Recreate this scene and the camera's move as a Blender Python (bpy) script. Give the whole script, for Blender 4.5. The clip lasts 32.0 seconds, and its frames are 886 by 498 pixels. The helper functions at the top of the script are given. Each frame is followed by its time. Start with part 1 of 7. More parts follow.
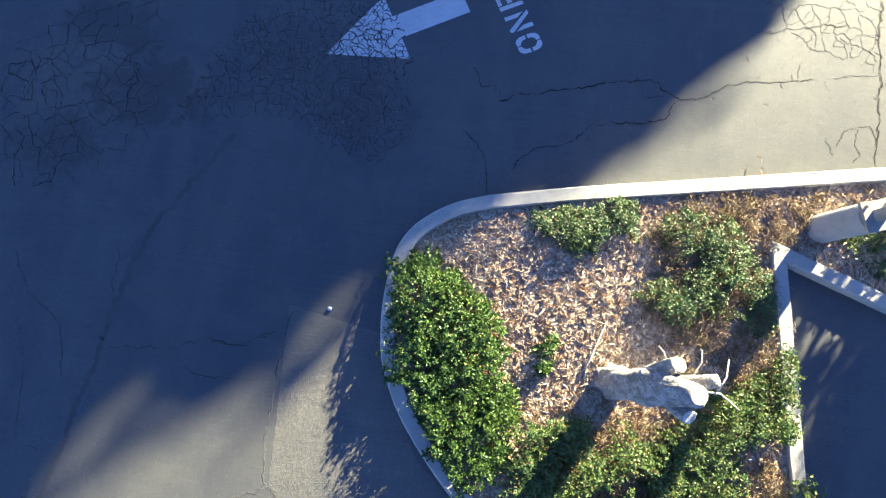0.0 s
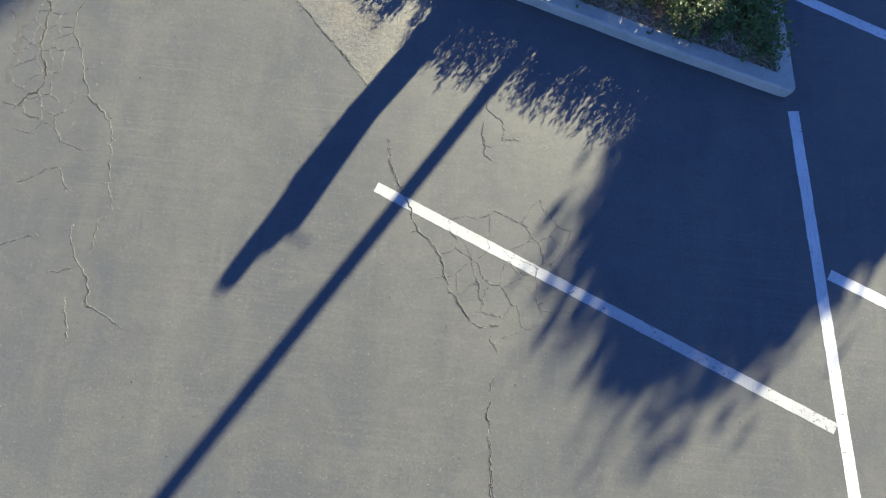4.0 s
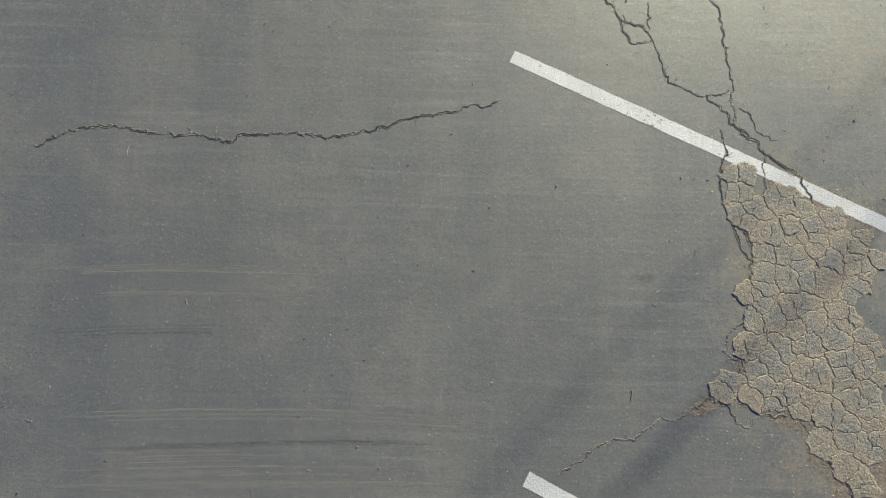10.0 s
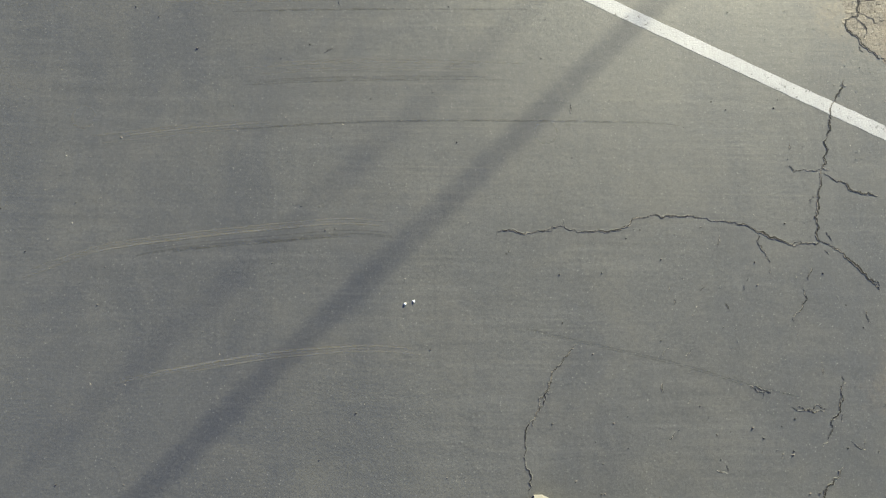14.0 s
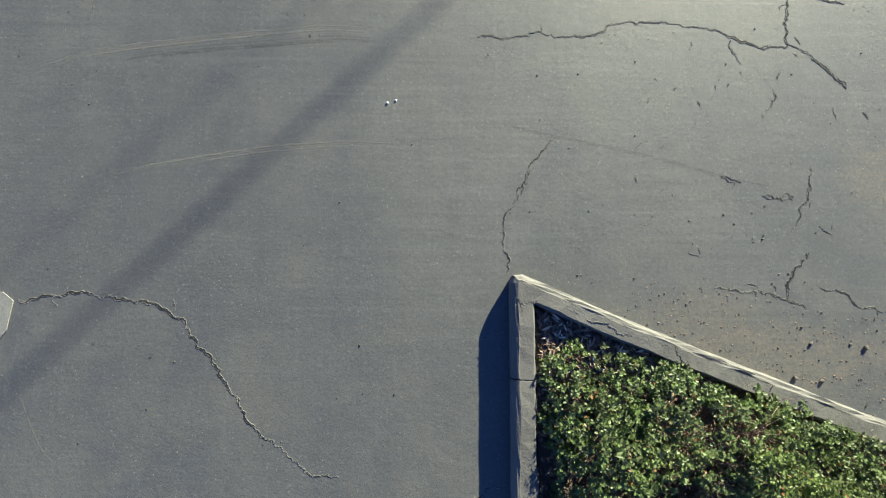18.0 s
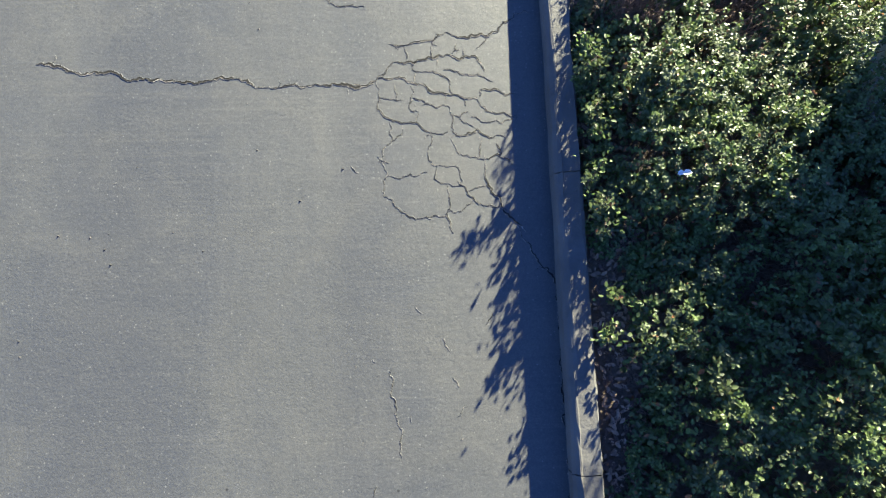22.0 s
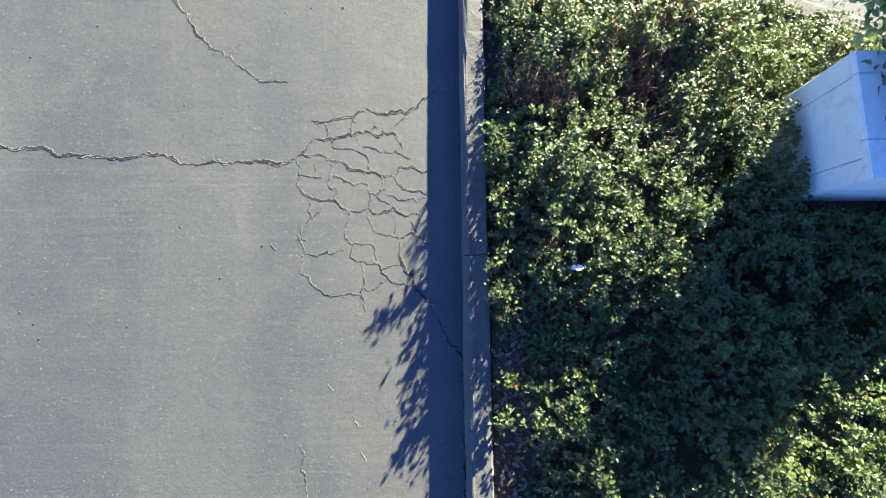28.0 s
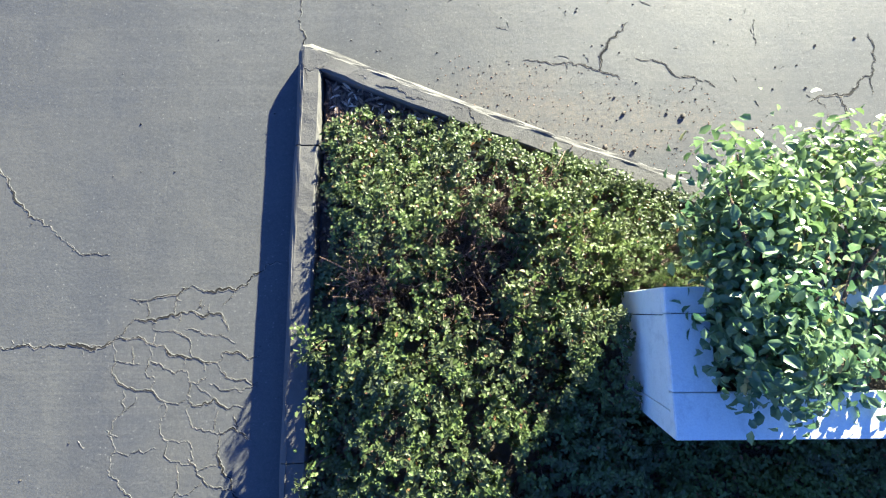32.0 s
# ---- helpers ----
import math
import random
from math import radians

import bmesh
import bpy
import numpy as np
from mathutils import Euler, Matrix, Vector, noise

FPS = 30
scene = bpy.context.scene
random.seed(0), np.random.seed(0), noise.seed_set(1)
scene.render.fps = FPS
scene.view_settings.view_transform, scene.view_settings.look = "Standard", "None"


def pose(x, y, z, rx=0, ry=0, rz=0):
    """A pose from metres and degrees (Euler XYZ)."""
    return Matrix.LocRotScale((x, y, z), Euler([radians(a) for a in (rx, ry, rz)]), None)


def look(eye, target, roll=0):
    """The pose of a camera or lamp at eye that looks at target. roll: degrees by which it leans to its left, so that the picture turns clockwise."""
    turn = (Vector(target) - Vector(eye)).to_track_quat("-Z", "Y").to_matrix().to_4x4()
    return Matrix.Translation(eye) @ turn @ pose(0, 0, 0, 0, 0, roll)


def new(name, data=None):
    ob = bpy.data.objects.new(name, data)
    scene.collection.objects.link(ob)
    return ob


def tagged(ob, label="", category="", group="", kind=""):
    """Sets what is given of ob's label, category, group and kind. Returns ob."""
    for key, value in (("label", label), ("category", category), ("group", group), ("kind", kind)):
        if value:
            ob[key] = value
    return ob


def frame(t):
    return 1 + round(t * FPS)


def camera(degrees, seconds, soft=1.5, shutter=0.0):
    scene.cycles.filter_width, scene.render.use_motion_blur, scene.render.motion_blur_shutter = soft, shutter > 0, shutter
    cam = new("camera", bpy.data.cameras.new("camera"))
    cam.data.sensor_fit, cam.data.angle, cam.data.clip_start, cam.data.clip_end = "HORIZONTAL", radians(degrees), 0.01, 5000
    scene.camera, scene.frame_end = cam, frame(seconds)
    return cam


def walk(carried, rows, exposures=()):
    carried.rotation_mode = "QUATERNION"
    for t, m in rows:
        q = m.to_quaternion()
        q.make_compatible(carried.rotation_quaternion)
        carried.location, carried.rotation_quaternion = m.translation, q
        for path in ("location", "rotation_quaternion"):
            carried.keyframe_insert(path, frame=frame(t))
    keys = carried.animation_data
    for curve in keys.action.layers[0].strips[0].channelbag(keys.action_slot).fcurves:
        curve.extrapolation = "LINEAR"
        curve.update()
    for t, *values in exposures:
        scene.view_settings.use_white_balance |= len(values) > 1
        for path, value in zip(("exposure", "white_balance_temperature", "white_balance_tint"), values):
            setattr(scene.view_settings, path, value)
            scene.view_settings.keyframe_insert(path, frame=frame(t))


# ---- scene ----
cam = camera(88.84, 32.0, 1.25)
PATH = [
    (0, -0.903, 10.575, 4.974, 8.33, 0.16, 7.69),
    (0.5, -0.847, 10.290, 4.975, 8.42, 0.15, 7.76),
    (1, -0.720, 9.804, 4.939, 8.47, 0.17, 7.70),
    (1.5, -0.554, 9.167, 4.878, 8.45, 0.20, 7.34),
    (2, -0.380, 8.439, 4.788, 8.41, 0.27, 7.06),
    (2.5, -0.241, 7.643, 4.690, 8.42, 0.27, 6.83),
    (4.5, -0.050, 3.950, 4.227, 8.56, 0.14, 5.65),
    (5, -0.034, 2.904, 4.116, 8.56, 0.22, 5.32),
    (5.5, -0.029, 1.777, 3.993, 8.58, 0.29, 5.07),
    (6, -0.053, 0.565, 3.847, 8.59, 0.22, 4.42),
    (6.5, -0.065, -0.692, 3.737, 8.54, 0.28, 4.00),
    (7, -0.080, -1.938, 3.634, 8.42, 0.24, 3.70),
    (7.5, -0.105, -3.093, 3.542, 8.28, 0.20, 3.02),
    (8, -0.130, -4.261, 3.482, 8.15, 0.15, 3.30),
    (8.5, -0.155, -5.354, 3.417, 7.99, 0.10, 2.73),
    (9, -0.184, -6.399, 3.333, 7.87, 0.07, 2.25),
    (9.5, -0.224, -7.359, 3.259, 7.68, 0.05, 1.85),
    (10, -0.277, -8.256, 3.196, 7.64, 0.00, 1.51),
    (10.5, -0.335, -9.089, 3.143, 7.64, 0.00, 1.32),
    (11, -0.413, -9.864, 3.135, 7.68, -0.06, 1.53),
    (11.5, -0.498, -10.514, 3.096, 7.72, -0.16, 1.10),
    (12, -0.571, -10.841, 3.080, 7.72, -0.19, 1.02),
    (12.5, -0.626, -11.120, 3.109, 7.67, -0.19, 0.94),
    (13, -0.660, -11.393, 3.137, 7.67, -0.18, 0.82),
    (13.5, -0.684, -11.646, 3.162, 7.69, -0.15, 0.73),
    (14, -0.705, -11.820, 3.190, 7.72, -0.11, 0.63),
    (14.5, -0.720, -11.867, 3.217, 7.75, -0.10, 0.62),
    (16.5, -0.654, -11.960, 3.236, 8.01, -0.17, 0.54),
    (17, -0.627, -12.293, 3.214, 8.03, -0.13, 0.61),
    (17.5, -0.592, -12.761, 3.159, 8.06, -0.15, 0.53),
    (18, -0.562, -13.278, 3.093, 8.01, -0.17, 0.40),
    (18.5, -0.534, -13.843, 3.003, 8.15, -0.31, 0.01),
    (19, -0.489, -14.431, 2.903, 8.22, -0.26, -0.15),
    (19.5, -0.486, -15.049, 2.819, 8.24, -0.20, -0.37),
    (20, -0.532, -15.633, 2.751, 8.53, -0.21, -0.23),
    (20.5, -0.630, -16.085, 2.655, 8.95, -0.11, -1.39),
    (21, -0.697, -16.249, 2.603, 9.18, -0.04, -1.17),
    (21.5, -0.741, -16.293, 2.574, 9.30, -0.00, -1.07),
    (22, -0.753, -16.318, 2.569, 9.38, 0.03, -1.00),
    (22.5, -0.729, -16.359, 2.558, 9.41, 0.04, -0.99),
    (23, -0.698, -16.415, 2.553, 9.38, 0.04, -0.89),
    (23.5, -0.675, -16.454, 2.560, 9.27, 0.11, -0.97),
    (24, -0.616, -16.513, 2.568, 9.14, 0.15, -0.92),
    (24.5, -0.436, -16.593, 2.575, 8.94, 0.23, -0.94),
    (26.5, -0.090, -16.741, 2.659, 7.76, 0.52, 0.23),
    (27, -0.147, -16.592, 2.680, 7.65, 0.57, -0.06),
    (27.5, -0.191, -16.201, 2.709, 7.69, 0.61, -0.19),
    (28, -0.193, -15.807, 2.734, 7.84, 0.68, -0.44),
    (28.5, -0.138, -15.609, 2.726, 8.09, 0.67, -0.45),
    (29, -0.059, -15.556, 2.705, 8.17, 0.63, -0.49),
    (29.5, -0.005, -15.566, 2.676, 8.31, 0.64, -0.47),
    (30, 0.050, -15.586, 2.638, 8.48, 0.64, -0.42),
    (30.5, 0.295, -15.576, 2.622, 8.66, 0.57, -0.33),
    (31, 0.489, -15.536, 2.606, 8.85, 0.44, -0.38),
    (31.5, 0.636, -15.238, 2.628, 9.13, 0.40, -0.46),
    (32, 0.795, -14.751, 2.669, 9.24, 0.38, -0.55),
]
EXPOSURES = [(0.0, 3.16, 6600, 9.5), (2.5, 3.11, 6620, 9.5), (4.5, 2.66, 6350, 9), (6.0, 2.14, 6350, 8.5), (7.0, 1.98, 6320, 8.5), (8.0, 1.94, 6300, 8.5), (9.0, 2.03, 6250, 8.5), (14.0, 2.14, 6270, 8.5), (17.0, 2.2, 6040, 8),
             (19.0, 2.24, 5950, 7), (20.0, 2.58, 5920, 8), (21.0, 2.78, 6000, 9.5), (22.0, 2.9, 6090, 10.5), (25.0, 3.0, 6080, 11.5), (27.0, 3.2, 6110, 12), (28.0, 3.14, 6080, 11), (29.0, 3.06, 5960, 10), (31.0, 3.08, 5980, 11), (32.0, 2.9, 5800, 12)]
walk(cam, [(t, pose(*p)) for t, *p in PATH], EXPOSURES)

from mathutils.geometry import delaunay_2d_cdt

# ---- light: low clear-sky sun and the sky ----
SUN_X, SUN_Y, SUN_UP = 0.5215, 0.8533, 14.45
world = bpy.data.worlds.new("world")
scene.world = world
world.use_nodes = True
wn = world.node_tree.nodes
sky = wn.new("ShaderNodeTexSky")
sky.sky_type, sky.sun_disc = "NISHITA", False
sky.sun_elevation, sky.sun_rotation = radians(SUN_UP), math.atan2(SUN_X, SUN_Y)
sky.air_density, sky.dust_density, sky.ozone_density = 1.0, 0.1, 4.0
deep = wn.new("ShaderNodeMix")
deep.data_type, deep.blend_type = "RGBA", "MULTIPLY"
deep.inputs[0].default_value = 1.0
deep.inputs[7].default_value = (0.79, 0.91, 1.43, 1)
world.node_tree.links.new(sky.outputs[0], deep.inputs[6])
world.node_tree.links.new(deep.outputs[2], wn["Background"].inputs[0])
wn["Background"].inputs[1].default_value = 0.032
sun = new("sun", bpy.data.lights.new("sun", "SUN"))
sun.data.energy, sun.data.angle, sun.data.color = 5.0, radians(0.53), (1.0, 0.93, 0.64)
sun_way = Vector((SUN_X, SUN_Y, math.tan(radians(SUN_UP)))).normalized()
sun.matrix_world = look(sun_way * 60, (0, 0, 0))


# ---- materials ----
class Net:
    """A small helper round one node material."""

    def __init__(self, name, rough=0.8, metal=0.0, tone=1.0):
        self.tone = tone
        self.mat = bpy.data.materials.new(name)
        self.mat.use_nodes = True
        self.t = self.mat.node_tree
        self.b = self.t.nodes["Principled BSDF"]
        self.b.inputs["Roughness"].default_value = rough
        self.b.inputs["Metallic"].default_value = metal
        self.co = self.t.nodes.new("ShaderNodeTexCoord").outputs["Object"]

    def put(self, kind, ins=(), **props):
        n = self.t.nodes.new(kind)
        if "data_type" in props:
            n.data_type = props["data_type"]
        if "blend_type" in props:
            n.blend_type = props["blend_type"]
        if "operation" in props:
            n.operation = props["operation"]
        for k, v in dict(ins).items():
            if hasattr(v, "is_output"):
                self.t.links.new(v, n.inputs[k])
            else:
                n.inputs[k].default_value = v
        return n

    def stretch(self, sx, sy, sz=1.0, turn=0.0):
        return self.put("ShaderNodeMapping", {"Vector": self.co, "Scale": (sx, sy, sz), "Rotation": (0, 0, radians(turn))}).outputs[0]

    def noise(self, scale, detail=4.0, rough=0.55, vec=None, distort=0.0):
        return self.put("ShaderNodeTexNoise", {"Vector": vec or self.co, "Scale": scale, "Detail": detail, "Roughness": rough, "Distortion": distort}).outputs["Fac"]

    def ramp(self, fac, lo, hi, a=0.0, b=1.0):
        return self.put("ShaderNodeMapRange", {"Value": fac, "From Min": lo, "From Max": hi, "To Min": a, "To Max": b}).outputs[0]

    def mix(self, fac, a, b, how="MIX"):
        n = self.put("ShaderNodeMix", data_type="RGBA", blend_type=how)
        for k, v in ((0, fac), (6, a), (7, b)):
            if hasattr(v, "is_output"):
                self.t.links.new(v, n.inputs[k])
            elif k:
                n.inputs[k].default_value = (*v, 1)
            else:
                n.inputs[k].default_value = v
        return n.outputs[2]

    def calc(self, op, a, b=0.0):
        n = self.put("ShaderNodeMath", operation=op)
        for k, v in ((0, a), (1, b)):
            if hasattr(v, "is_output"):
                self.t.links.new(v, n.inputs[k])
            else:
                n.inputs[k].default_value = v
        return n.outputs[0]

    def toned(self, v):
        return v if self.tone == 1.0 else self.mix(1.0, v, (self.tone,) * 3, "MULTIPLY")

    def colour(self, v):
        v = self.toned(v)
        self.t.links.new(v, self.b.inputs["Base Color"])
        return self

    def roughness(self, v):
        self.t.links.new(v, self.b.inputs["Roughness"])
        return self

    def bump(self, height, depth, strength=1.0):
        n = self.put("ShaderNodeBump", {"Height": height, "Distance": depth, "Strength": strength})
        self.t.links.new(n.outputs[0], self.b.inputs["Normal"])
        return self


STAINS = [(2.22, -8.2, 0.62, 1.2, 0.95), (2.45, -9.3, 0.5, 0.6, 0.9), (2.6, -7.5, 0.8, 0.3, 0.6), (2.75, -6.3, 0.35, 0.5, 0.6), (2.4, -4.6, 0.9, 0.3, 0.45), (1.4, 0.75, 0.35, 0.25, 0.6),
          (-5.6, 12.7, 0.9, 0.7, 0.8), (-4.4, 12.9, 0.5, 0.4, 0.6), (1.75, -13.55, 0.9, 0.25, 0.75), (1.2, -13.3, 0.5, 0.2, 0.6), (2.6, -12.3, 0.4, 0.3, 0.7), (2.5, -9.2, 0.35, 0.5, 0.8), (2.8, -0.3, 0.5, 0.5, 0.3)]


LANE_STAINS = [(-2.1, -3.3, 2.1, 2.7, 0.85), (-1.2, -1.7, 1.7, 1.3, 0.6), (-3.0, -0.9, 1.3, 1.3, 0.6), (-2.3, -8.7, 1.5, 1.5, 0.6), (-2.6, -12.3, 1.3, 1.6, 0.6), (-2.6, -16.5, 0.5, 2.2, 0.6), (-1.25, -16.3, 0.32, 1.6, 0.3), (0.9, -2.6, 1.2, 0.8, 0.3)]


DARK_STAINS = [(-2.15, 12.85, 0.75, 0.5, 0.45), (-3.2, 13.4, 0.6, 0.6, 0.35), (-4.7, 12.7, 0.8, 0.6, 0.8), (-5.6, 11.9, 0.6, 0.5, 0.7), (-5.3, 13.5, 0.8, 0.4, 0.8), (-1.15, 7.9, 0.16, 0.2, 0.5),
               (-0.95, 3.06, 0.05, 0.07, 0.6), (1.15, -8.0, 0.10, 0.04, 0.7), (1.05, 6.0, 0.3, 0.25, 0.2)]


def asphalt_material(name, base, warm, grain, relief, stains=()):
    m = Net(name, 0.68, tone=0.78)
    m.b.inputs["Specular IOR Level"].default_value = 0.38
    broad = m.noise(0.55, 5, 0.6, distort=0.4)
    mid = m.noise(3.5, 6, 0.65)
    lane = m.noise(1.0, 4, 0.55, m.stretch(1.1, 0.14), 0.5)
    blotch = m.noise(1.7, 5, 0.62, distort=0.8)
    streak = m.noise(1.0, 5, 0.7, m.stretch(0.7, 13.0, 1, 2.0))
    upright = m.noise(1.0, 5, 0.7, m.stretch(16.0, 1.3, 1, 1.0))
    fine = m.noise(190, 3, 0.75)
    coarse = m.noise(42, 4, 0.7)
    c = m.mix(m.ramp(broad, 0.35, 0.65), base, warm)
    c = m.mix(m.ramp(lane, 0.42, 0.60, 0, 0.9), c, tuple(v * k for v, k in zip(base, (0.78, 0.81, 0.90))))
    c = m.mix(m.ramp(blotch, 0.44, 0.68, 0, 0.6), c, tuple(v * k for v, k in zip(warm, (1.10, 1.06, 0.98))))
    c = m.mix(m.ramp(mid, 0.45, 0.72, 0, 0.5), c, tuple(v * 0.78 for v in base))
    drive = m.put("ShaderNodeSeparateXYZ", {"Vector": m.co}).outputs[1]
    some = m.calc("MULTIPLY", m.ramp(m.noise(0.9, 3, 0.6), 0.40, 0.60), m.calc("MULTIPLY", m.ramp(drive, -14.5, -12.5, 0.25, 1.0), m.ramp(drive, -6.0, -2.0, 1.0, 0.3)))
    c = m.mix(m.calc("MULTIPLY", some, m.ramp(streak, 0.52, 0.68, 0, 0.6)), c, tuple(v * 1.3 for v in warm))
    c = m.mix(m.calc("MULTIPLY", some, m.ramp(streak, 0.47, 0.33, 0, 0.65)), c, tuple(v * 0.80 for v in base))
    c = m.mix(m.calc("MULTIPLY", m.ramp(m.noise(1.2, 3, 0.6), 0.42, 0.60), m.ramp(upright, 0.53, 0.72, 0, 0.40)), c, tuple(v * 1.3 for v in warm))
    c = m.mix(m.calc("MULTIPLY", some, m.ramp(upright, 0.46, 0.33, 0, 0.42)), c, tuple(v * 0.82 for v in base))
    thin = m.noise(1.0, 6, 0.75, m.stretch(0.45, 42.0, 1, 1.5))
    c = m.mix(m.calc("MULTIPLY", m.ramp(thin, 0.50, 0.66), m.ramp(broad, 0.42, 0.62, 0.0, 0.5)), c, tuple(v * k for v, k in zip(warm, (1.42, 1.36, 1.25))))
    for x, y, rx, ry, power in stains:
        near = m.put("ShaderNodeMapping", {"Vector": m.co, "Location": (-x / rx, -y / ry, 0), "Scale": (1 / rx, 1 / ry, 0)}).outputs[0]
        far = m.put("ShaderNodeVectorMath", {0: near}, operation="LENGTH").outputs["Value"]
        edge = m.calc("ADD", far, m.calc("MULTIPLY", m.calc("SUBTRACT", mid, 0.5), 1.8))
        c = m.mix(m.calc("MULTIPLY", m.ramp(edge, 1.0, 0.6), m.calc("MULTIPLY", m.ramp(coarse, 0.40, 0.56, power * 0.3, power), m.ramp(m.noise(11, 5, 0.7), 0.38, 0.56, 0.25, 1.0))), c, (0.235, 0.19, 0.14))
    for x, y, rx, ry, power in LANE_STAINS if stains else ():
        near = m.put("ShaderNodeMapping", {"Vector": m.co, "Location": (-x / rx, -y / ry, 0), "Scale": (1 / rx, 1 / ry, 0)}).outputs[0]
        far = m.put("ShaderNodeVectorMath", {0: near}, operation="LENGTH").outputs["Value"]
        edge = m.calc("ADD", far, m.calc("MULTIPLY", m.calc("SUBTRACT", blotch, 0.5), 1.6))
        c = m.mix(m.calc("MULTIPLY", m.ramp(edge, 1.15, 0.35), m.ramp(lane, 0.3, 0.6, power * 0.6, power)), c, (0.082, 0.085, 0.096))
    for x, y, rx, ry, power in DARK_STAINS if stains else ():
        near = m.put("ShaderNodeMapping", {"Vector": m.co, "Location": (-x / rx, -y / ry, 0), "Scale": (1 / rx, 1 / ry, 0)}).outputs[0]
        far = m.put("ShaderNodeVectorMath", {0: near}, operation="LENGTH").outputs["Value"]
        edge = m.calc("ADD", far, m.calc("MULTIPLY", m.calc("SUBTRACT", mid, 0.5), 3.2))
        c = m.mix(m.calc("MULTIPLY", m.ramp(edge, 1.0, 0.5), m.ramp(coarse, 0.25, 0.6, power * 0.4, power)), c, (0.058, 0.050, 0.043))
    c = m.mix(m.ramp(m.noise(75, 4, 0.8), 0.53, 0.65, 0, 0.46), c, tuple(v * 1.5 for v in warm))
    c = m.mix(m.ramp(fine, 0.38, 0.66, 0, grain), c, tuple(v * 0.55 for v in base))
    c = m.mix(m.ramp(m.noise(34, 5, 0.8), 0.50, 0.66, 0, 0.60), c, tuple(v * 0.70 for v in base))
    c = m.mix(m.ramp(coarse, 0.56, 0.75, 0, 0.5), c, tuple(v * 1.35 for v in warm))
    grit = m.put("ShaderNodeTexVoronoi", {"Vector": m.co, "Scale": 34.0})
    chosen = m.put("ShaderNodeSeparateColor", {"Color": grit.outputs["Color"]}).outputs[0]
    crowd = m.calc("ADD", m.calc("MULTIPLY", m.noise(1.6, 5, 0.7, m.stretch(1.6, 0.7)), 1.5), m.calc("MULTIPLY", chosen, 0.42))
    c = m.mix(m.calc("MULTIPLY", m.ramp(grit.outputs["Distance"], 0.17, 0.09), m.ramp(crowd, 0.98, 1.10, 0, 0.55)), c, (0.34, 0.33, 0.30))
    spot = m.put("ShaderNodeTexVoronoi", {"Vector": m.co, "Scale": 4.2})
    chosen = m.put("ShaderNodeSeparateColor", {"Color": spot.outputs["Color"]}).outputs[0]
    c = m.mix(m.calc("MULTIPLY", m.ramp(m.calc("ADD", spot.outputs["Distance"], m.calc("MULTIPLY", m.noise(80, 2), 0.03)), 0.055, 0.04), m.ramp(chosen, 0.55, 0.6, 0, 0.75)), c, (0.03, 0.028, 0.026))
    height = m.calc("ADD", m.calc("MULTIPLY", fine, 0.5), m.calc("ADD", m.calc("MULTIPLY", m.noise(70, 3, 0.6), 0.5), m.calc("MULTIPLY", m.noise(13, 4, 0.6), 0.9)))
    return m.colour(c).bump(height, relief * 1.25).mat


def crack_material():
    m = Net("dark_crack", 0.95)
    return m.colour(m.mix(m.ramp(m.noise(22, 4), 0.35, 0.7), (0.005, 0.0045, 0.004), (0.016, 0.013, 0.010))).mat


# Pale colour stands in for sunlight on crack walls; also colours loose grit.
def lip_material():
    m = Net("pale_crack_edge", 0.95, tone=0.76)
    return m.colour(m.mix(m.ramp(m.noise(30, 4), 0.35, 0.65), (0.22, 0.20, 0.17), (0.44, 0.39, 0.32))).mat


def plate_material():
    m = Net("crazed_asphalt_pieces", 0.85, tone=0.80)
    r = m.put("ShaderNodeObjectInfo").outputs["Random"]
    far = m.put("ShaderNodeVectorMath", {0: m.co}, operation="LENGTH").outputs["Value"]
    where = m.put("ShaderNodeNewGeometry").outputs["Position"]
    c = m.mix(m.ramp(r, 0.35, 0.75), (0.150, 0.146, 0.134), (0.185, 0.160, 0.128))
    worn = m.calc("ADD", far, m.calc("MULTIPLY", m.noise(14, 5, 0.7, where), 0.10))
    c = m.mix(m.ramp(worn, 0.085, 0.135, 0.0, 0.8), c, (0.235, 0.195, 0.145))
    c = m.mix(m.ramp(m.noise(5, 4, 0.6, where), 0.45, 0.68, 0, 0.5), c, (0.128, 0.104, 0.082))
    c = m.mix(m.ramp(m.noise(60, 4, 0.75, where), 0.45, 0.7, 0, 0.55), c, (0.095, 0.082, 0.068))
    c = m.mix(m.ramp(m.noise(110, 3, 0.8, where), 0.56, 0.7, 0, 0.5), c, (0.34, 0.30, 0.24))
    return m.colour(c).bump(m.calc("ADD", m.noise(70, 4, 0.7, where), m.noise(24, 4, 0.7, where)), 0.006).mat


def scuff_material(name, light, dark, most):
    m = Net(name, 0.9, tone=0.76)
    m.colour(m.mix(m.noise(40, 4), light, dark))
    clear = m.put("ShaderNodeBsdfTransparent")
    n = m.put("ShaderNodeMixShader", {"Fac": m.ramp(m.noise(30, 6, 0.7, m.stretch(0.25, 3.0)), 0.38, 0.64, 0.0, most)})
    m.t.links.new(clear.outputs[0], n.inputs[1])
    m.t.links.new(m.b.outputs[0], n.inputs[2])
    m.t.links.new(n.outputs[0], m.t.nodes["Material Output"].inputs["Surface"])
    return m.mat


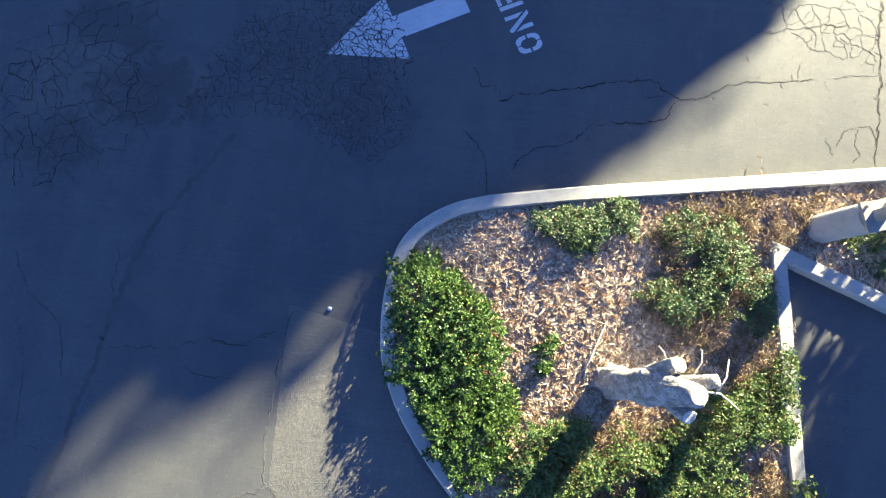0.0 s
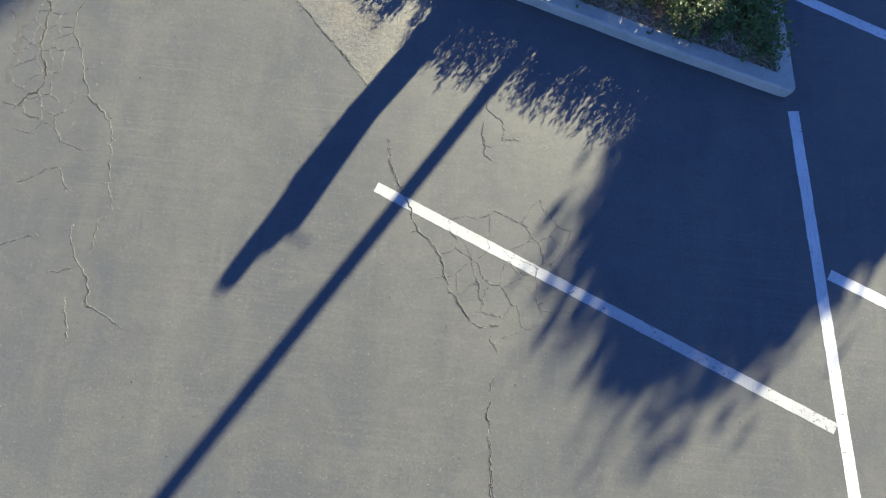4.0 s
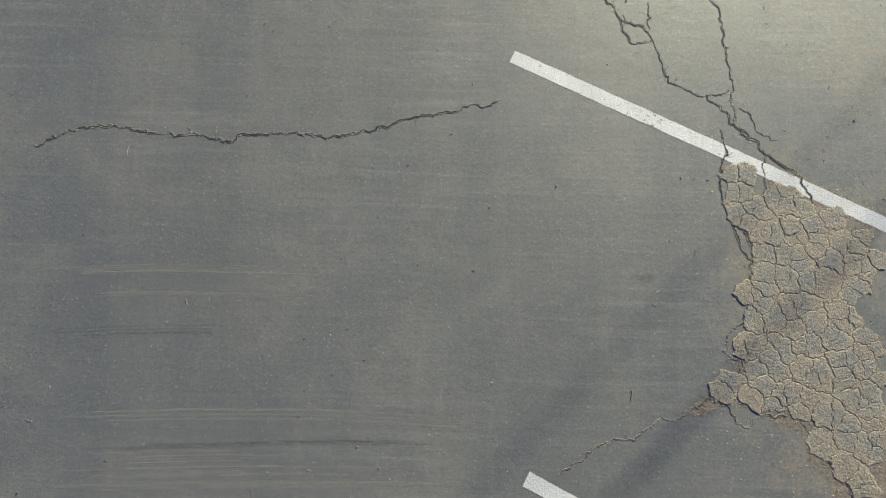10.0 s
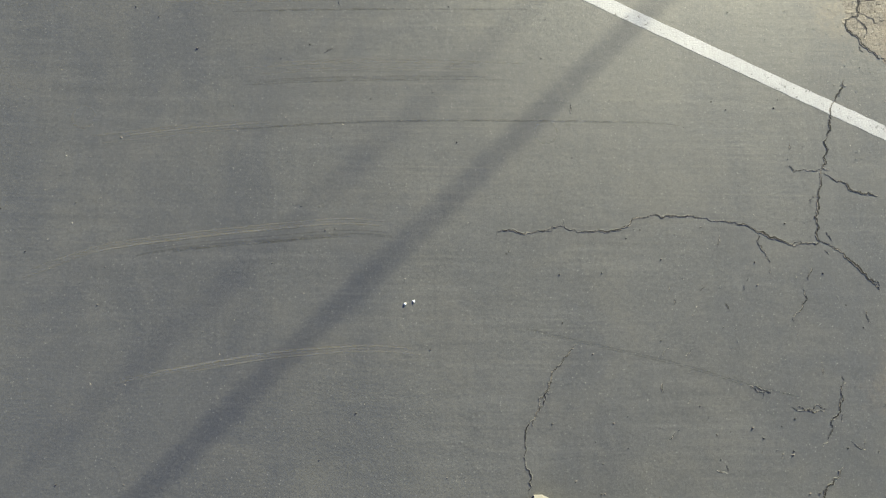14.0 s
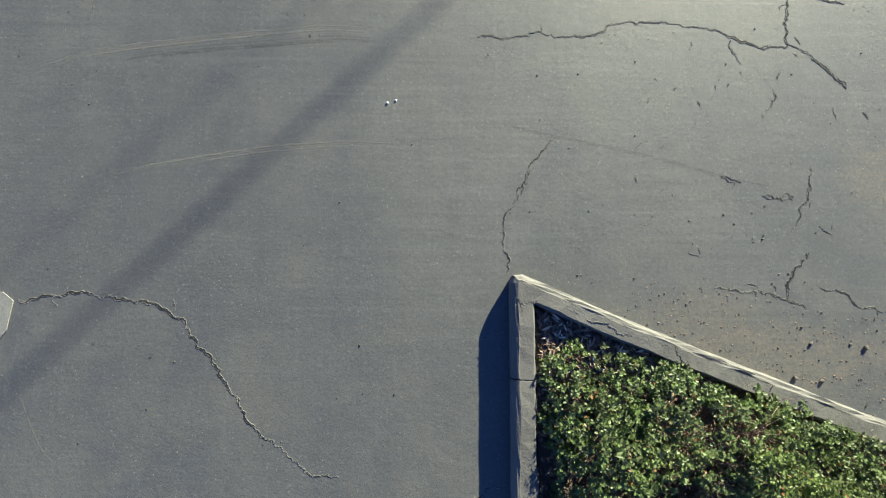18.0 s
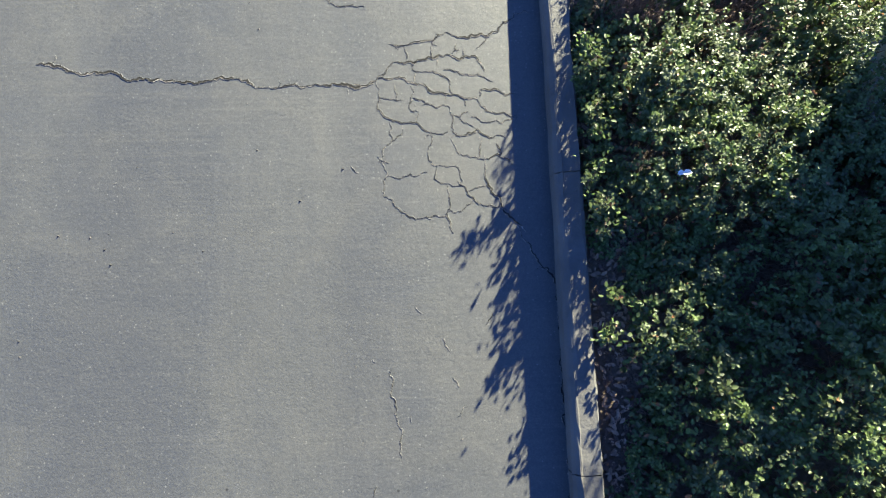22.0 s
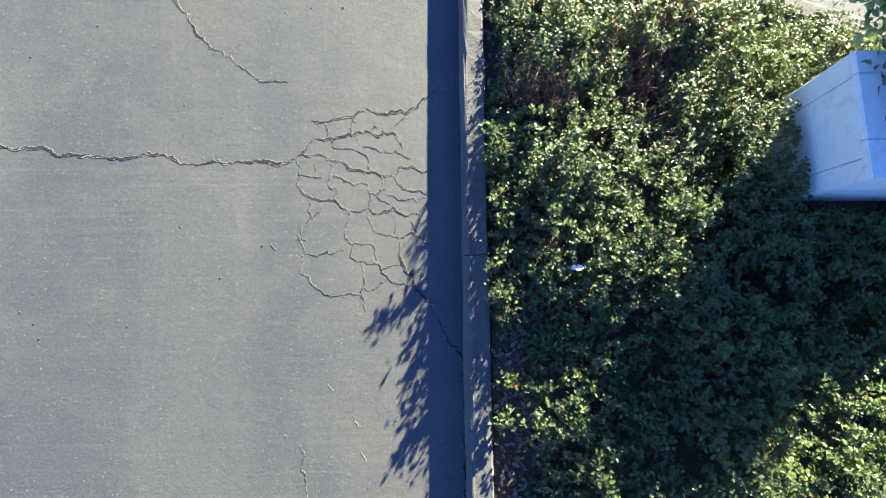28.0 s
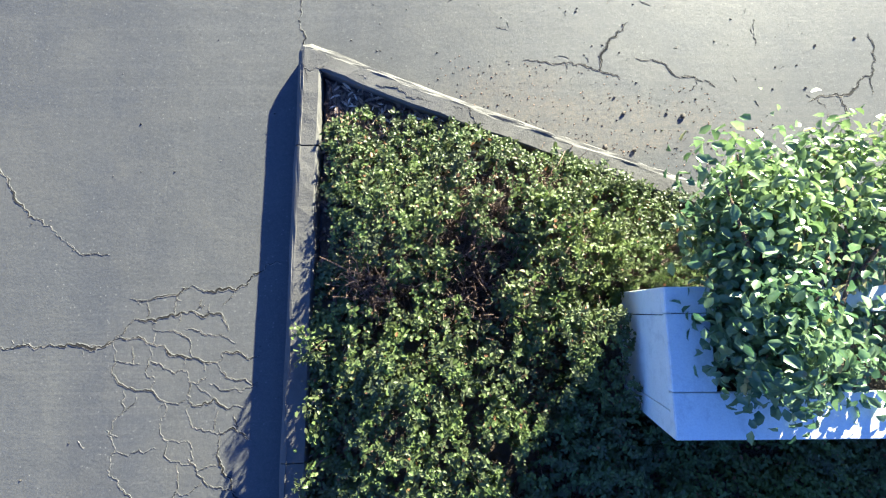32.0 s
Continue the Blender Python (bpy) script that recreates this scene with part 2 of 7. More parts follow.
def paint_material(name="worn_white_road_paint", fresh=1.0):
    m = Net(name, 0.7, tone=0.72)
    wear = m.noise(26, 8, 0.7, distort=0.6)
    c = m.mix(m.ramp(m.noise(2.2, 5), 0.35, 0.7), tuple(v * fresh for v in (0.56, 0.555, 0.555)), tuple(v * fresh for v in (0.44, 0.44, 0.445)))
    c = m.mix(m.ramp(m.noise(70, 5, 0.7), 0.48, 0.70, 0, 0.5), c, (0.32, 0.32, 0.31))
    c = m.mix(m.ramp(m.noise(1.0, 5, 0.7, m.stretch(38.0, 5.0, 1, 3.0)), 0.52, 0.7, 0, 0.5), c, (0.34, 0.335, 0.33))
    c = m.mix(m.ramp(m.calc("ADD", wear, m.calc("MULTIPLY", m.noise(1.3, 3), 0.3)), 0.765, 0.80), c, (0.12, 0.12, 0.115))
    return m.colour(c).bump(m.noise(90, 4), 0.003).mat


def concrete_material(name, light, dark, relief=0.004):
    m = Net(name, 0.85)
    c = m.mix(m.ramp(m.noise(2.3, 6, 0.6), 0.35, 0.68), light, dark)
    c = m.mix(m.ramp(m.noise(14, 6, 0.7), 0.52, 0.75, 0, 0.5), c, tuple(v * 0.55 for v in dark))
    c = m.mix(m.ramp(m.noise(140, 2), 0.4, 0.7, 0, 0.3), c, tuple(v * 0.7 for v in light))
    return m.colour(c).bump(m.noise(60, 5, 0.7), relief).mat


def leaf_material(name, dark, bright, dry, gloss=0.42, dry_part=0.06, glow_part=0.36, sheen=0.34):
    m = Net(name, gloss, tone=0.78)
    r = m.put("ShaderNodeNewGeometry").outputs["Random Per Island"]
    c = m.mix(m.calc("ADD", m.calc("MULTIPLY", r, 0.42), m.ramp(m.noise(10, 3), 0.38, 0.62, 0, 0.58)), dark, bright)
    c = m.mix(m.ramp(m.noise(4.3, 3), 0.50, 0.60, 0, 0.45), c, tuple(v * k for v, k in zip(dark, (1.3, 1.35, 1.7))))
    c = m.mix(m.ramp(m.noise(1.1, 3), 0.52, 0.68, 0, 0.28), c, tuple(v * k for v, k in zip(bright, (1.4, 1.18, 0.6))))
    c = m.mix(m.ramp(r, 1.0 - dry_part, 1.0 - dry_part + 0.004), c, dry)
    c = m.mix(m.ramp(m.noise(60, 3), 0.4, 0.7, 0, 0.3), c, tuple(v * 0.6 for v in dark))
    m.b.inputs["Specular IOR Level"].default_value = sheen
    glow = m.put("ShaderNodeBsdfTranslucent")
    m.t.links.new(m.toned(c), glow.inputs["Color"])
    both = m.put("ShaderNodeMixShader", {"Fac": glow_part})
    m.colour(c)
    m.t.links.new(m.b.outputs[0], both.inputs[1])
    m.t.links.new(glow.outputs[0], both.inputs[2])
    m.t.links.new(both.outputs[0], m.t.nodes["Material Output"].inputs["Surface"])
    return m.mat


def island_material(name, a, b, dark, rough=0.9, red=0.0):
    m = Net(name, rough)
    r = m.put("ShaderNodeNewGeometry").outputs["Random Per Island"]
    c = m.mix(r, a, b)
    c = m.mix(m.ramp(m.calc("FRACT", m.calc("MULTIPLY", r, 17.3)), 0.62, 0.66), c, dark)
    c = m.mix(m.ramp(m.noise(1.5, 4, 0.6), 0.53, 0.66, 0, red), c, tuple(v * k for v, k in zip(dark, (1.0, 0.92, 0.85))))
    c = m.mix(m.ramp(m.noise(90, 3), 0.4, 0.7, 0, 0.35), c, tuple(v * 0.5 for v in a))
    return m.colour(c).mat


def bark_material(name, light, dark, scale=9.0):
    m = Net(name, 0.95)
    n = m.noise(scale, 8, 0.7, m.stretch(1, 1, 0.5), 0.5)
    pits = m.put("ShaderNodeTexVoronoi", {"Vector": m.co, "Scale": scale * 6}).outputs["Distance"]
    c = m.mix(m.ramp(n, 0.44, 0.55), dark, light)
    c = m.mix(m.ramp(m.noise(scale * 0.5, 4), 0.5, 0.62, 0, 0.6), c, tuple(v * k for v, k in zip(light, (0.62, 0.60, 0.58))))
    c = m.mix(m.ramp(m.noise(scale * 4, 5, 0.7), 0.55, 0.62, 0, 0.75), c, tuple(v * 0.3 for v in dark))
    c = m.mix(m.ramp(pits, 0.25, 0.15, 0, 0.6), c, tuple(v * 0.25 for v in dark))
    return m.colour(c).bump(m.calc("ADD", n, m.calc("MULTIPLY", m.noise(scale * 5, 4, 0.7), 0.5)), 0.05).mat


ASPHALT = asphalt_material("sealed_asphalt", (0.119, 0.1205, 0.121), (0.154, 0.152, 0.144), 0.7, 0.0016, STAINS)
ROUGH_ASPHALT = asphalt_material("coarse_asphalt_patch", (0.150, 0.145, 0.134), (0.205, 0.195, 0.172), 0.55, 0.007, ((-1.36, 7.98, 0.30, 0.26, 0.45),))
WORN = asphalt_material("eroded_brown_asphalt", (0.152, 0.124, 0.097), (0.208, 0.170, 0.130), 0.6, 0.005)
CRACK = crack_material()
LIP = lip_material()
SCUFF = scuff_material("tyre_scuff", (0.30, 0.288, 0.26), (0.20, 0.195, 0.182), 0.5)
DARK_SCUFF = scuff_material("dark_tyre_streak", (0.07, 0.072, 0.074), (0.095, 0.096, 0.096), 0.36)
PLATE = plate_material()
JOINT = island_material("dark_joint_dirt", (0.05, 0.04, 0.03), (0.17, 0.135, 0.098), (0.024, 0.019, 0.015))
TAR = concrete_material("old_bitumen", (0.085, 0.082, 0.08), (0.06, 0.058, 0.056), 0.002)
PAINT = paint_material()
FRESH_PAINT = paint_material("fresh_white_road_paint", 1.5)
KERB = concrete_material("pale_kerb_concrete", (0.46, 0.435, 0.38), (0.345, 0.33, 0.29))
OLD_KERB = concrete_material("weathered_kerb_concrete", (0.138, 0.131, 0.118), (0.088, 0.083, 0.076), 0.003)
PAD = concrete_material("plain_concrete", (0.215, 0.210, 0.19), (0.165, 0.16, 0.145))
PEDESTAL = concrete_material("smooth_grey_concrete", (0.40, 0.39, 0.365), (0.32, 0.31, 0.29))
SOIL = concrete_material("dry_soil", (0.16, 0.115, 0.08), (0.09, 0.065, 0.045), 0.03)
MULCH = island_material("dry_leaf_mulch", (0.58, 0.44, 0.31), (0.88, 0.75, 0.57), (0.42, 0.28, 0.18), 0.9, 0.35)
BED_SOIL = concrete_material("dry_mulch_bed", (0.60, 0.465, 0.33), (0.47, 0.345, 0.23), 0.004)
IVY = leaf_material("glossy_groundcover_leaves", (0.050, 0.105, 0.028), (0.140, 0.245, 0.048), (0.30, 0.30, 0.05), 0.40, 0.03, 0.34)
OLIVE_IVY = leaf_material("olive_groundcover_leaves", (0.066, 0.130, 0.040), (0.225, 0.30, 0.082), (0.40, 0.27, 0.13), 0.44, 0.06, 0.34)
PALE_IVY = leaf_material("pale_groundcover_leaves", (0.070, 0.135, 0.052), (0.22, 0.30, 0.11), (0.42, 0.30, 0.15), 0.42, 0.06, 0.34)
DRY_GRASS = leaf_material("dry_tan_grass", (0.33, 0.21, 0.12), (0.66, 0.53, 0.36), (0.20, 0.24, 0.08), 0.6, 0.12, 0.3, 0.3)
HEDGE = leaf_material("small_hedge_leaves", (0.110, 0.122, 0.060), (0.200, 0.298, 0.080), (0.36, 0.17, 0.08), 0.46, 0.02, 0.34, 0.35)
BROAD = leaf_material("broad_shrub_leaves", (0.055, 0.145, 0.055), (0.36, 0.50, 0.25), (0.52, 0.48, 0.20), 0.36, 0.02, 0.38, 0.8)
TREE_LEAF = leaf_material("tree_leaves", (0.03, 0.06, 0.02), (0.08, 0.12, 0.04), (0.2, 0.14, 0.05))
BARK = bark_material("pale_grey_bark", (0.72, 0.69, 0.65), (0.38, 0.34, 0.30), 19.0)
TWIG = bark_material("brown_twigs", (0.44, 0.31, 0.23), (0.24, 0.155, 0.115), 30)
CUT = concrete_material("fresh_cut_wood", (0.72, 0.68, 0.61), (0.50, 0.46, 0.40), 0.012)
OLD_CUT = concrete_material("greyed_cut_wood", (0.46, 0.41, 0.34), (0.30, 0.26, 0.21))
WHITE_BOARD = concrete_material("white_painted_boards", (0.93, 0.94, 0.87), (0.84, 0.85, 0.79), 0.002)
METAL = Net("bronze_painted_steel", 0.5, 0.2)
METAL.colour(METAL.mix(METAL.ramp(METAL.noise(6, 4), 0.35, 0.7), (0.36, 0.33, 0.29), (0.27, 0.25, 0.22)))
METAL = METAL.mat
WIRE = Net("black_cable", 0.6)
WIRE.colour(WIRE.mix(WIRE.noise(8), (0.02, 0.02, 0.02), (0.04, 0.04, 0.04)))
WIRE = WIRE.mat
LITTER = concrete_material("white_paper", (0.8, 0.8, 0.8), (0.6, 0.6, 0.6))
RUST = island_material("rusty_brown_crumbs", (0.13, 0.075, 0.05), (0.26, 0.17, 0.115), (0.05, 0.035, 0.028))
BROWN_LITTER = island_material("brown_leaf_litter", (0.17, 0.11, 0.075), (0.33, 0.24, 0.165), (0.09, 0.055, 0.04))
PEBBLE = island_material("dark_pebbles", (0.035, 0.03, 0.026), (0.10, 0.085, 0.07), (0.018, 0.016, 0.014))


# ---- mesh helpers ----
def mesh_of(name, verts, faces, material, smooth=False):
    me = bpy.data.meshes.new(name)
    me.from_pydata([tuple(v) for v in verts], [], [tuple(f) for f in faces])
    me.materials.append(material)
    if smooth:
        me.polygons.foreach_set("use_smooth", [True] * len(me.polygons))
    me.update()
    return me


def part(name, me, parent, label="", kind=""):
    ob = new(name, me)
    ob.parent = parent
    return tagged(ob, label, "", "", kind)


def thing(name, at, label, category, group="", kind=""):
    ob = new(name)
    ob.location = at
    ob.empty_display_size = 0.1
    return tagged(ob, label, category, group, kind)


def from_bmesh(name, bm, material, smooth=False):
    me = bpy.data.meshes.new(name)
    bm.normal_update()
    bm.to_mesh(me)
    bm.free()
    me.materials.append(material)
    if smooth:
        me.polygons.foreach_set("use_smooth", [True] * len(me.polygons))
    return me


def box_mesh(name, size, material, bevel=0.006, shift=(0, 0, 0)):
    bm = bmesh.new()
    bmesh.ops.create_cube(bm, size=1.0, matrix=Matrix.Translation(shift) @ Matrix.Diagonal((*size, 1)))
    if bevel:
        bmesh.ops.bevel(bm, geom=bm.edges[:], offset=bevel, segments=2, affect="EDGES")
    return from_bmesh(name, bm, material)


def curve_points(points, steps=8):
    """Points on a smooth line through the given ones."""
    p = [Vector(q) for q in points]
    p = [p[0] * 2 - p[1]] + p + [p[-1] * 2 - p[-2]]
    out = []
    for a, b, c, d in zip(p, p[1:], p[2:], p[3:]):
        for k in range(steps):
            t = k / steps
            out.append(0.5 * ((2 * b) + (c - a) * t + (2 * a - 5 * b + 4 * c - d) * t * t + (3 * b - a - 3 * c + d) * t ** 3))
    return out + [p[-2]]


def offset_line(line, d):
    """The line moved d to its left, with mitred corners."""
    out = []
    for k, q in enumerate(line):
        a, b = line[max(k - 1, 0)], line[min(k + 1, len(line) - 1)]
        u = (q - a).normalized() if k else (b - q).normalized()
        v = (b - q).normalized() if k < len(line) - 1 else u
        n = Vector((-(u + v).y, (u + v).x)).normalized()
        out.append(q + n * d / max(0.35, n.dot(Vector((-u.y, u.x)))))
    return out


def fine_line(line, step):
    """The same corners with places in between, no further apart than step inside the reach of the walk."""
    out = [line[0]]
    for a, b in zip(line, line[1:]):
        n = max(1, min(60, int((b - a).length / step)))
        out += [a.lerp(b, k / n) for k in range(1, n + 1)]
    return out


def kerb_mesh(line, width, height, material, wobble=0.004, base=-0.05, nose=0.024):
    """A kerb swept along the outer line: face, rounded nose, top and back."""
    line = fine_line([Vector(q[:2]) for q in line], 0.06)
    arc = [(nose * (1 - math.cos(a)), height - nose * (1 - math.sin(a))) for a in (0.0, 0.25, 0.5, 0.75, 1.0, 1.2, 1.4, 1.5708)]
    profile = [(0.0, base)] + arc + [(width - 0.012, height), (width, height - 0.012), (width, base)]
    rails = [offset_line(line, o) for o, _ in profile]
    verts, faces, n = [], [], len(profile)
    for k in range(len(line)):
        for j, (o, z) in enumerate(profile):
            q = rails[j][k]
            w = wobble * (noise.noise(Vector((q.x * 3.1, q.y * 3.1, j * 0.7))) + 0.5 * noise.noise(Vector((q.x * 17, q.y * 17, j * 0.9))))
            verts.append((q.x + w, q.y + w, z + (w if z > 0 else 0)))
    for k in range(len(line) - 1):
        for j in range(n - 1):
            a = k * n + j
            faces.append((a, a + n, a + n + 1, a + 1))
    faces += [tuple(range(n)), tuple(reversed(range((len(line) - 1) * n, len(line) * n)))]
    return mesh_of("kerb", verts, faces, material)


def sheet(name, outline, z, material, thick=0.0):
    bm = bmesh.new()
    f = bm.faces.new([bm.verts.new((x, y, z)) for x, y in outline])
    if f.calc_area() and f.normal.z < 0:
        f.normal_flip()
    bm.normal_update()
    if f.normal.z < 0:
        f.normal_flip()
    if thick:
        ex = bmesh.ops.extrude_face_region(bm, geom=[f])
        for v in (e for e in ex["geom"] if isinstance(e, bmesh.types.BMVert)):
            v.co.z += thick
    bmesh.ops.triangulate(bm, faces=[f for f in bm.faces if len(f.verts) > 4])
    return from_bmesh(name, bm, material)


def inside(poly, x, y):
    """Which of the points lie in the polygon."""
    hit = np.zeros(len(x), bool)
    for (ax, ay), (bx, by) in zip(poly, poly[1:] + poly[:1]):
        cross = (ay > y) != (by > y)
        hit ^= cross & (x < (bx - ax) * (y - ay) / ((by - ay) or 1e-9) + ax)
    return hit


def scatter(poly, per_m2, rng):
    xs, ys = [p[0] for p in poly], [p[1] for p in poly]
    n = int((max(xs) - min(xs)) * (max(ys) - min(ys)) * per_m2)
    x, y = rng.uniform(min(xs), max(xs), n), rng.uniform(min(ys), max(ys), n)
    k = inside(poly, x, y)
    return x[k], y[k]


def field(x, y, scale, seed=0.0):
    return np.array([noise.noise(Vector((a * scale, b * scale, seed))) for a, b in zip(x, y)])


def leaf_mesh(name, at, size, up, rng, material, slim=0.55, fold=0.25, tilt=0.45):
    """Many folded leaves in one mesh: at (n, 3) places, sizes (n), tilted towards up (n, 3)."""
    n = len(at)
    turn = rng.uniform(0, 2 * np.pi, n)
    nrm = up + rng.normal(0, tilt, (n, 3))
    nrm /= np.linalg.norm(nrm, axis=1, keepdims=True) + 1e-9
    ref = np.stack([np.cos(turn), np.sin(turn), 0 * turn], 1)
    u = ref - nrm * (ref * nrm).sum(1, keepdims=True)
    u /= np.linalg.norm(u, axis=1, keepdims=True) + 1e-9
    v = np.cross(nrm, u)
    s = np.asarray(size)[:, None]
    w = s * slim * 0.5
    lift = nrm * s * fold * 0.35
    verts = np.stack([at, at + u * s * 0.35 + v * w + lift, at + u * s * 0.78 + v * w * 0.7 + lift * 0.8, at + u * s - nrm * s * 0.06,
                      at + u * s * 0.78 - v * w * 0.7 + lift * 0.8, at + u * s * 0.35 - v * w + lift, at + u * s * 0.55], 1).reshape(-1, 3)
    base = (np.arange(n) * 7)[:, None]
    tris = np.concatenate([base + np.array(f) for f in ((0, 6, 1), (1, 6, 2), (2, 6, 3), (3, 6, 4), (4, 6, 5), (5, 6, 0))], 1).reshape(-1)
    me = bpy.data.meshes.new(name)
    m = len(tris) // 3
    me.vertices.add(len(verts))
    me.vertices.foreach_set("co", verts.astype(np.float32).ravel())
    me.loops.add(m * 3)
    me.loops.foreach_set("vertex_index", tris.astype(np.int32))
    me.polygons.add(m)
    me.polygons.foreach_set("loop_start", np.arange(0, m * 3, 3, dtype=np.int32))
    me.materials.append(material)
    me.update(calc_edges=True)
    me.validate()
    return me


def twig_mesh(name, runs, material, sides=5):
    """Tapered bent sticks: each run is a list of (place, radius)."""
    verts, faces = [], []
    for run in runs:
        first = len(verts)
        for k, (p, r) in enumerate(run):
            p = Vector(p)
            a = Vector(run[min(k + 1, len(run) - 1)][0]) - Vector(run[max(k - 1, 0)][0])
            q = a.to_track_quat("Z", "X")
            for j in range(sides):
                t = 2 * math.pi * j / sides
                verts.append(p + q @ Vector((math.cos(t) * r, math.sin(t) * r, 0)))
        for k in range(len(run) - 1):
            for j in range(sides):
                a, b = first + k * sides + j, first + k * sides + (j + 1) % sides
                faces.append((a, b, b + sides, a + sides))
        faces += [tuple(reversed(range(first, first + sides))), tuple(range(len(verts) - sides, len(verts)))]
    return mesh_of(name, verts, faces, material, True)


# ---- ground ----
ground = tagged(new("ground", sheet("ground", [(-400, -400), (400, -400), (400, 400), (-400, 400)], 0.0, ASPHALT)), "weathered grey sealed asphalt of a car park", "asphalt", "", "structure")
patch = tagged(new("pavement_patch", sheet("pavement_patch", [(-2.593, 10.460), (-1.555, 10.293), (-1.405, 9.745), (-0.982, 9.048), (-0.348, 8.500), (-1.074, 7.181), (-2.474, 8.615)], 0.0002, ROUGH_ASPHALT, 0.001)),
               "coarser pale asphalt repair patch beside the kerb", "asphalt patch", "", "structure")
pad = tagged(new("pavement_pad", sheet("pavement_pad", [(-3.462, -13.218), (-3.543, -13.158), (-8.032, -12.999), (-8.029, -20.986), (-4.626, -20.985), (-4.125, -15.494), (-3.683, -13.717), (-3.482, -13.417)], 0.001, PAD, 0.006)),
             "pale concrete gutter pad beside the asphalt", "concrete", "", "structure")

# ---- kerbs ----
ISLAND_TOP = [(9.036, 13.849), (3.920, 12.884), (1.788, 12.454), (0.340, 12.165), (-0.566, 11.956)]
ISLAND_NOSE = [(-0.566, 11.956), (-0.915, 11.828), (-1.190, 11.658), (-1.408, 11.440), (-1.534, 11.146), (-1.577, 10.695), (-1.550, 10.293), (-1.455, 9.914), (-1.183, 9.426), (-0.690, 8.869), (-0.368, 8.630), (0.035, 8.421)]
ISLAND_SOUTH = [(0.035, 8.421), (0.579, 8.253), (1.748, 7.896), (3.189, 7.495)]
island_kerb = thing("kerb_island", (0, 0, 0), "pale cast concrete kerb round a planted traffic island", "kerb", "", "structure")
nose_line = curve_points(ISLAND_NOSE, 6)
for line in (ISLAND_TOP[:3], [(1.783, 12.453), (0.340, 12.165), (-0.558, 11.958)], nose_line[:37], [q * 1.0 for q in nose_line[36:]],
             ISLAND_SOUTH[:3] + [(2.624, 7.653), (3.098, 7.519), (3.163, 7.512), (3.190, 7.560), (3.138, 7.909)], [(3.137, 7.915), (2.966, 9.205), (2.694, 11.616), (4.122, 11.130), (9.038, 9.458)]):
    part("kerb_segment", kerb_mesh(line, 0.16, 0.122, KERB), island_kerb)
bed_outline = [tuple(q) for q in offset_line([Vector(q) for q in ISLAND_TOP[:-1]] + nose_line + [Vector(q) for q in ISLAND_SOUTH[1:]] + [Vector((2.67, 11.62)), Vector((4.09, 11.13)), Vector((9.0, 9.45))], 0.14)]
island_bed = tagged(new("ground_bed_island", sheet("ground_bed", bed_outline, 0.064, BED_SOIL)), "dry brown planting soil inside the island kerb", "soil", "", "structure")

hedge_kerb = thing("kerb_hedge_bed", (0, 0, 0), "weathered chipped concrete kerb round a hedge bed", "kerb", "", "structure")
part("kerb_segment", kerb_mesh([(8.022, -16.155), (5.031, -15.008), (3.424, -14.386), (2.328, -13.965), (1.714, -13.73), (1.181, -13.525), (0.708, -13.335), (0.305, -13.165), (-0.03, -13.022), (-0.085, -13.025), (-0.105, -13.075), (-0.105, -13.297), (-0.105, -13.696)], 0.15, 0.122, OLD_KERB, 0.009, -0.05, 0.05), hedge_kerb)
for a, b in ((-13.706, -15.48), (-15.486, -17.09), (-17.096, -19.6), (-19.606, -24.0)):
    xs = lambda y: -0.105 + 0.004 * math.sin((y + 13.06) * 0.9)
    part("kerb_segment", kerb_mesh([(xs(a + (b - a) * k / 12), a + (b - a) * k / 12) for k in range(13)], 0.15, 0.122, OLD_KERB, 0.009, -0.05, 0.05), hedge_kerb)
hedge_outline = [(0.063, -13.237), (2.217, -14.097), (7.622, -16.200), (7.594, -23.995), (0.097, -23.979), (0.059, -17.983)]
hedge_bed = tagged(new("ground_bed_hedge", sheet("ground_bed", hedge_outline, 0.043, SOIL)), "dark littered soil under the hedge", "soil", "", "structure")


# ---- painted markings ----
def stripe(a, b, width, label, material=None):
    a, b = Vector(a), Vector(b)
    n = (b - a).normalized()
    n = Vector((-n.y, n.x)) * width / 2
    rng = random.Random(str(a))
    steps = max(2, int((b - a).length / 0.05))
    left, right = [], []
    for k in range(steps + 1):
        q = a.lerp(b, k / steps)
        left.append(q + n * (1 + rng.uniform(-0.05, 0.05)))
        right.append(q - n * (1 + rng.uniform(-0.05, 0.05)))
    verts = [(q.x, q.y, 0.0010) for q in left] + [(q.x, q.y, 0.0010) for q in right]
    m = steps + 1
    faces = [(k, m + k, m + k + 1, k + 1) for k in range(steps)]
    return tagged(new("parking_line", mesh_of("parking_line", verts, faces, material or PAINT)), label, "road marking", "parking stall lines", "structure")


STALL = "worn white painted stall line on asphalt"
stripe((-0.873, 6.143), (3.600, 4.309), 0.105, STALL)
stripe((-0.501, 3.015), (4.008, 1.282), 0.105, STALL)
stripe((-0.289, -0.076), (4.453, -2.001), 0.105, STALL)
stripe((-0.047, -3.217), (4.454, -5.263), 0.105, STALL)
stripe((0.196, -6.344), (4.452, -8.278), 0.105, STALL)
stripe((0.307, -9.360), (4.646, -11.531), 0.105, STALL)
stripe((3.244, 7.370), (4.503, -1.608), 0.11, "long white painted line between facing stalls", FRESH_PAINT)
stripe((3.573, 5.733), (6.648, 4.467), 0.105, STALL, FRESH_PAINT)
stripe((3.298, 8.672), (6.642, 7.363), 0.105, STALL, FRESH_PAINT)

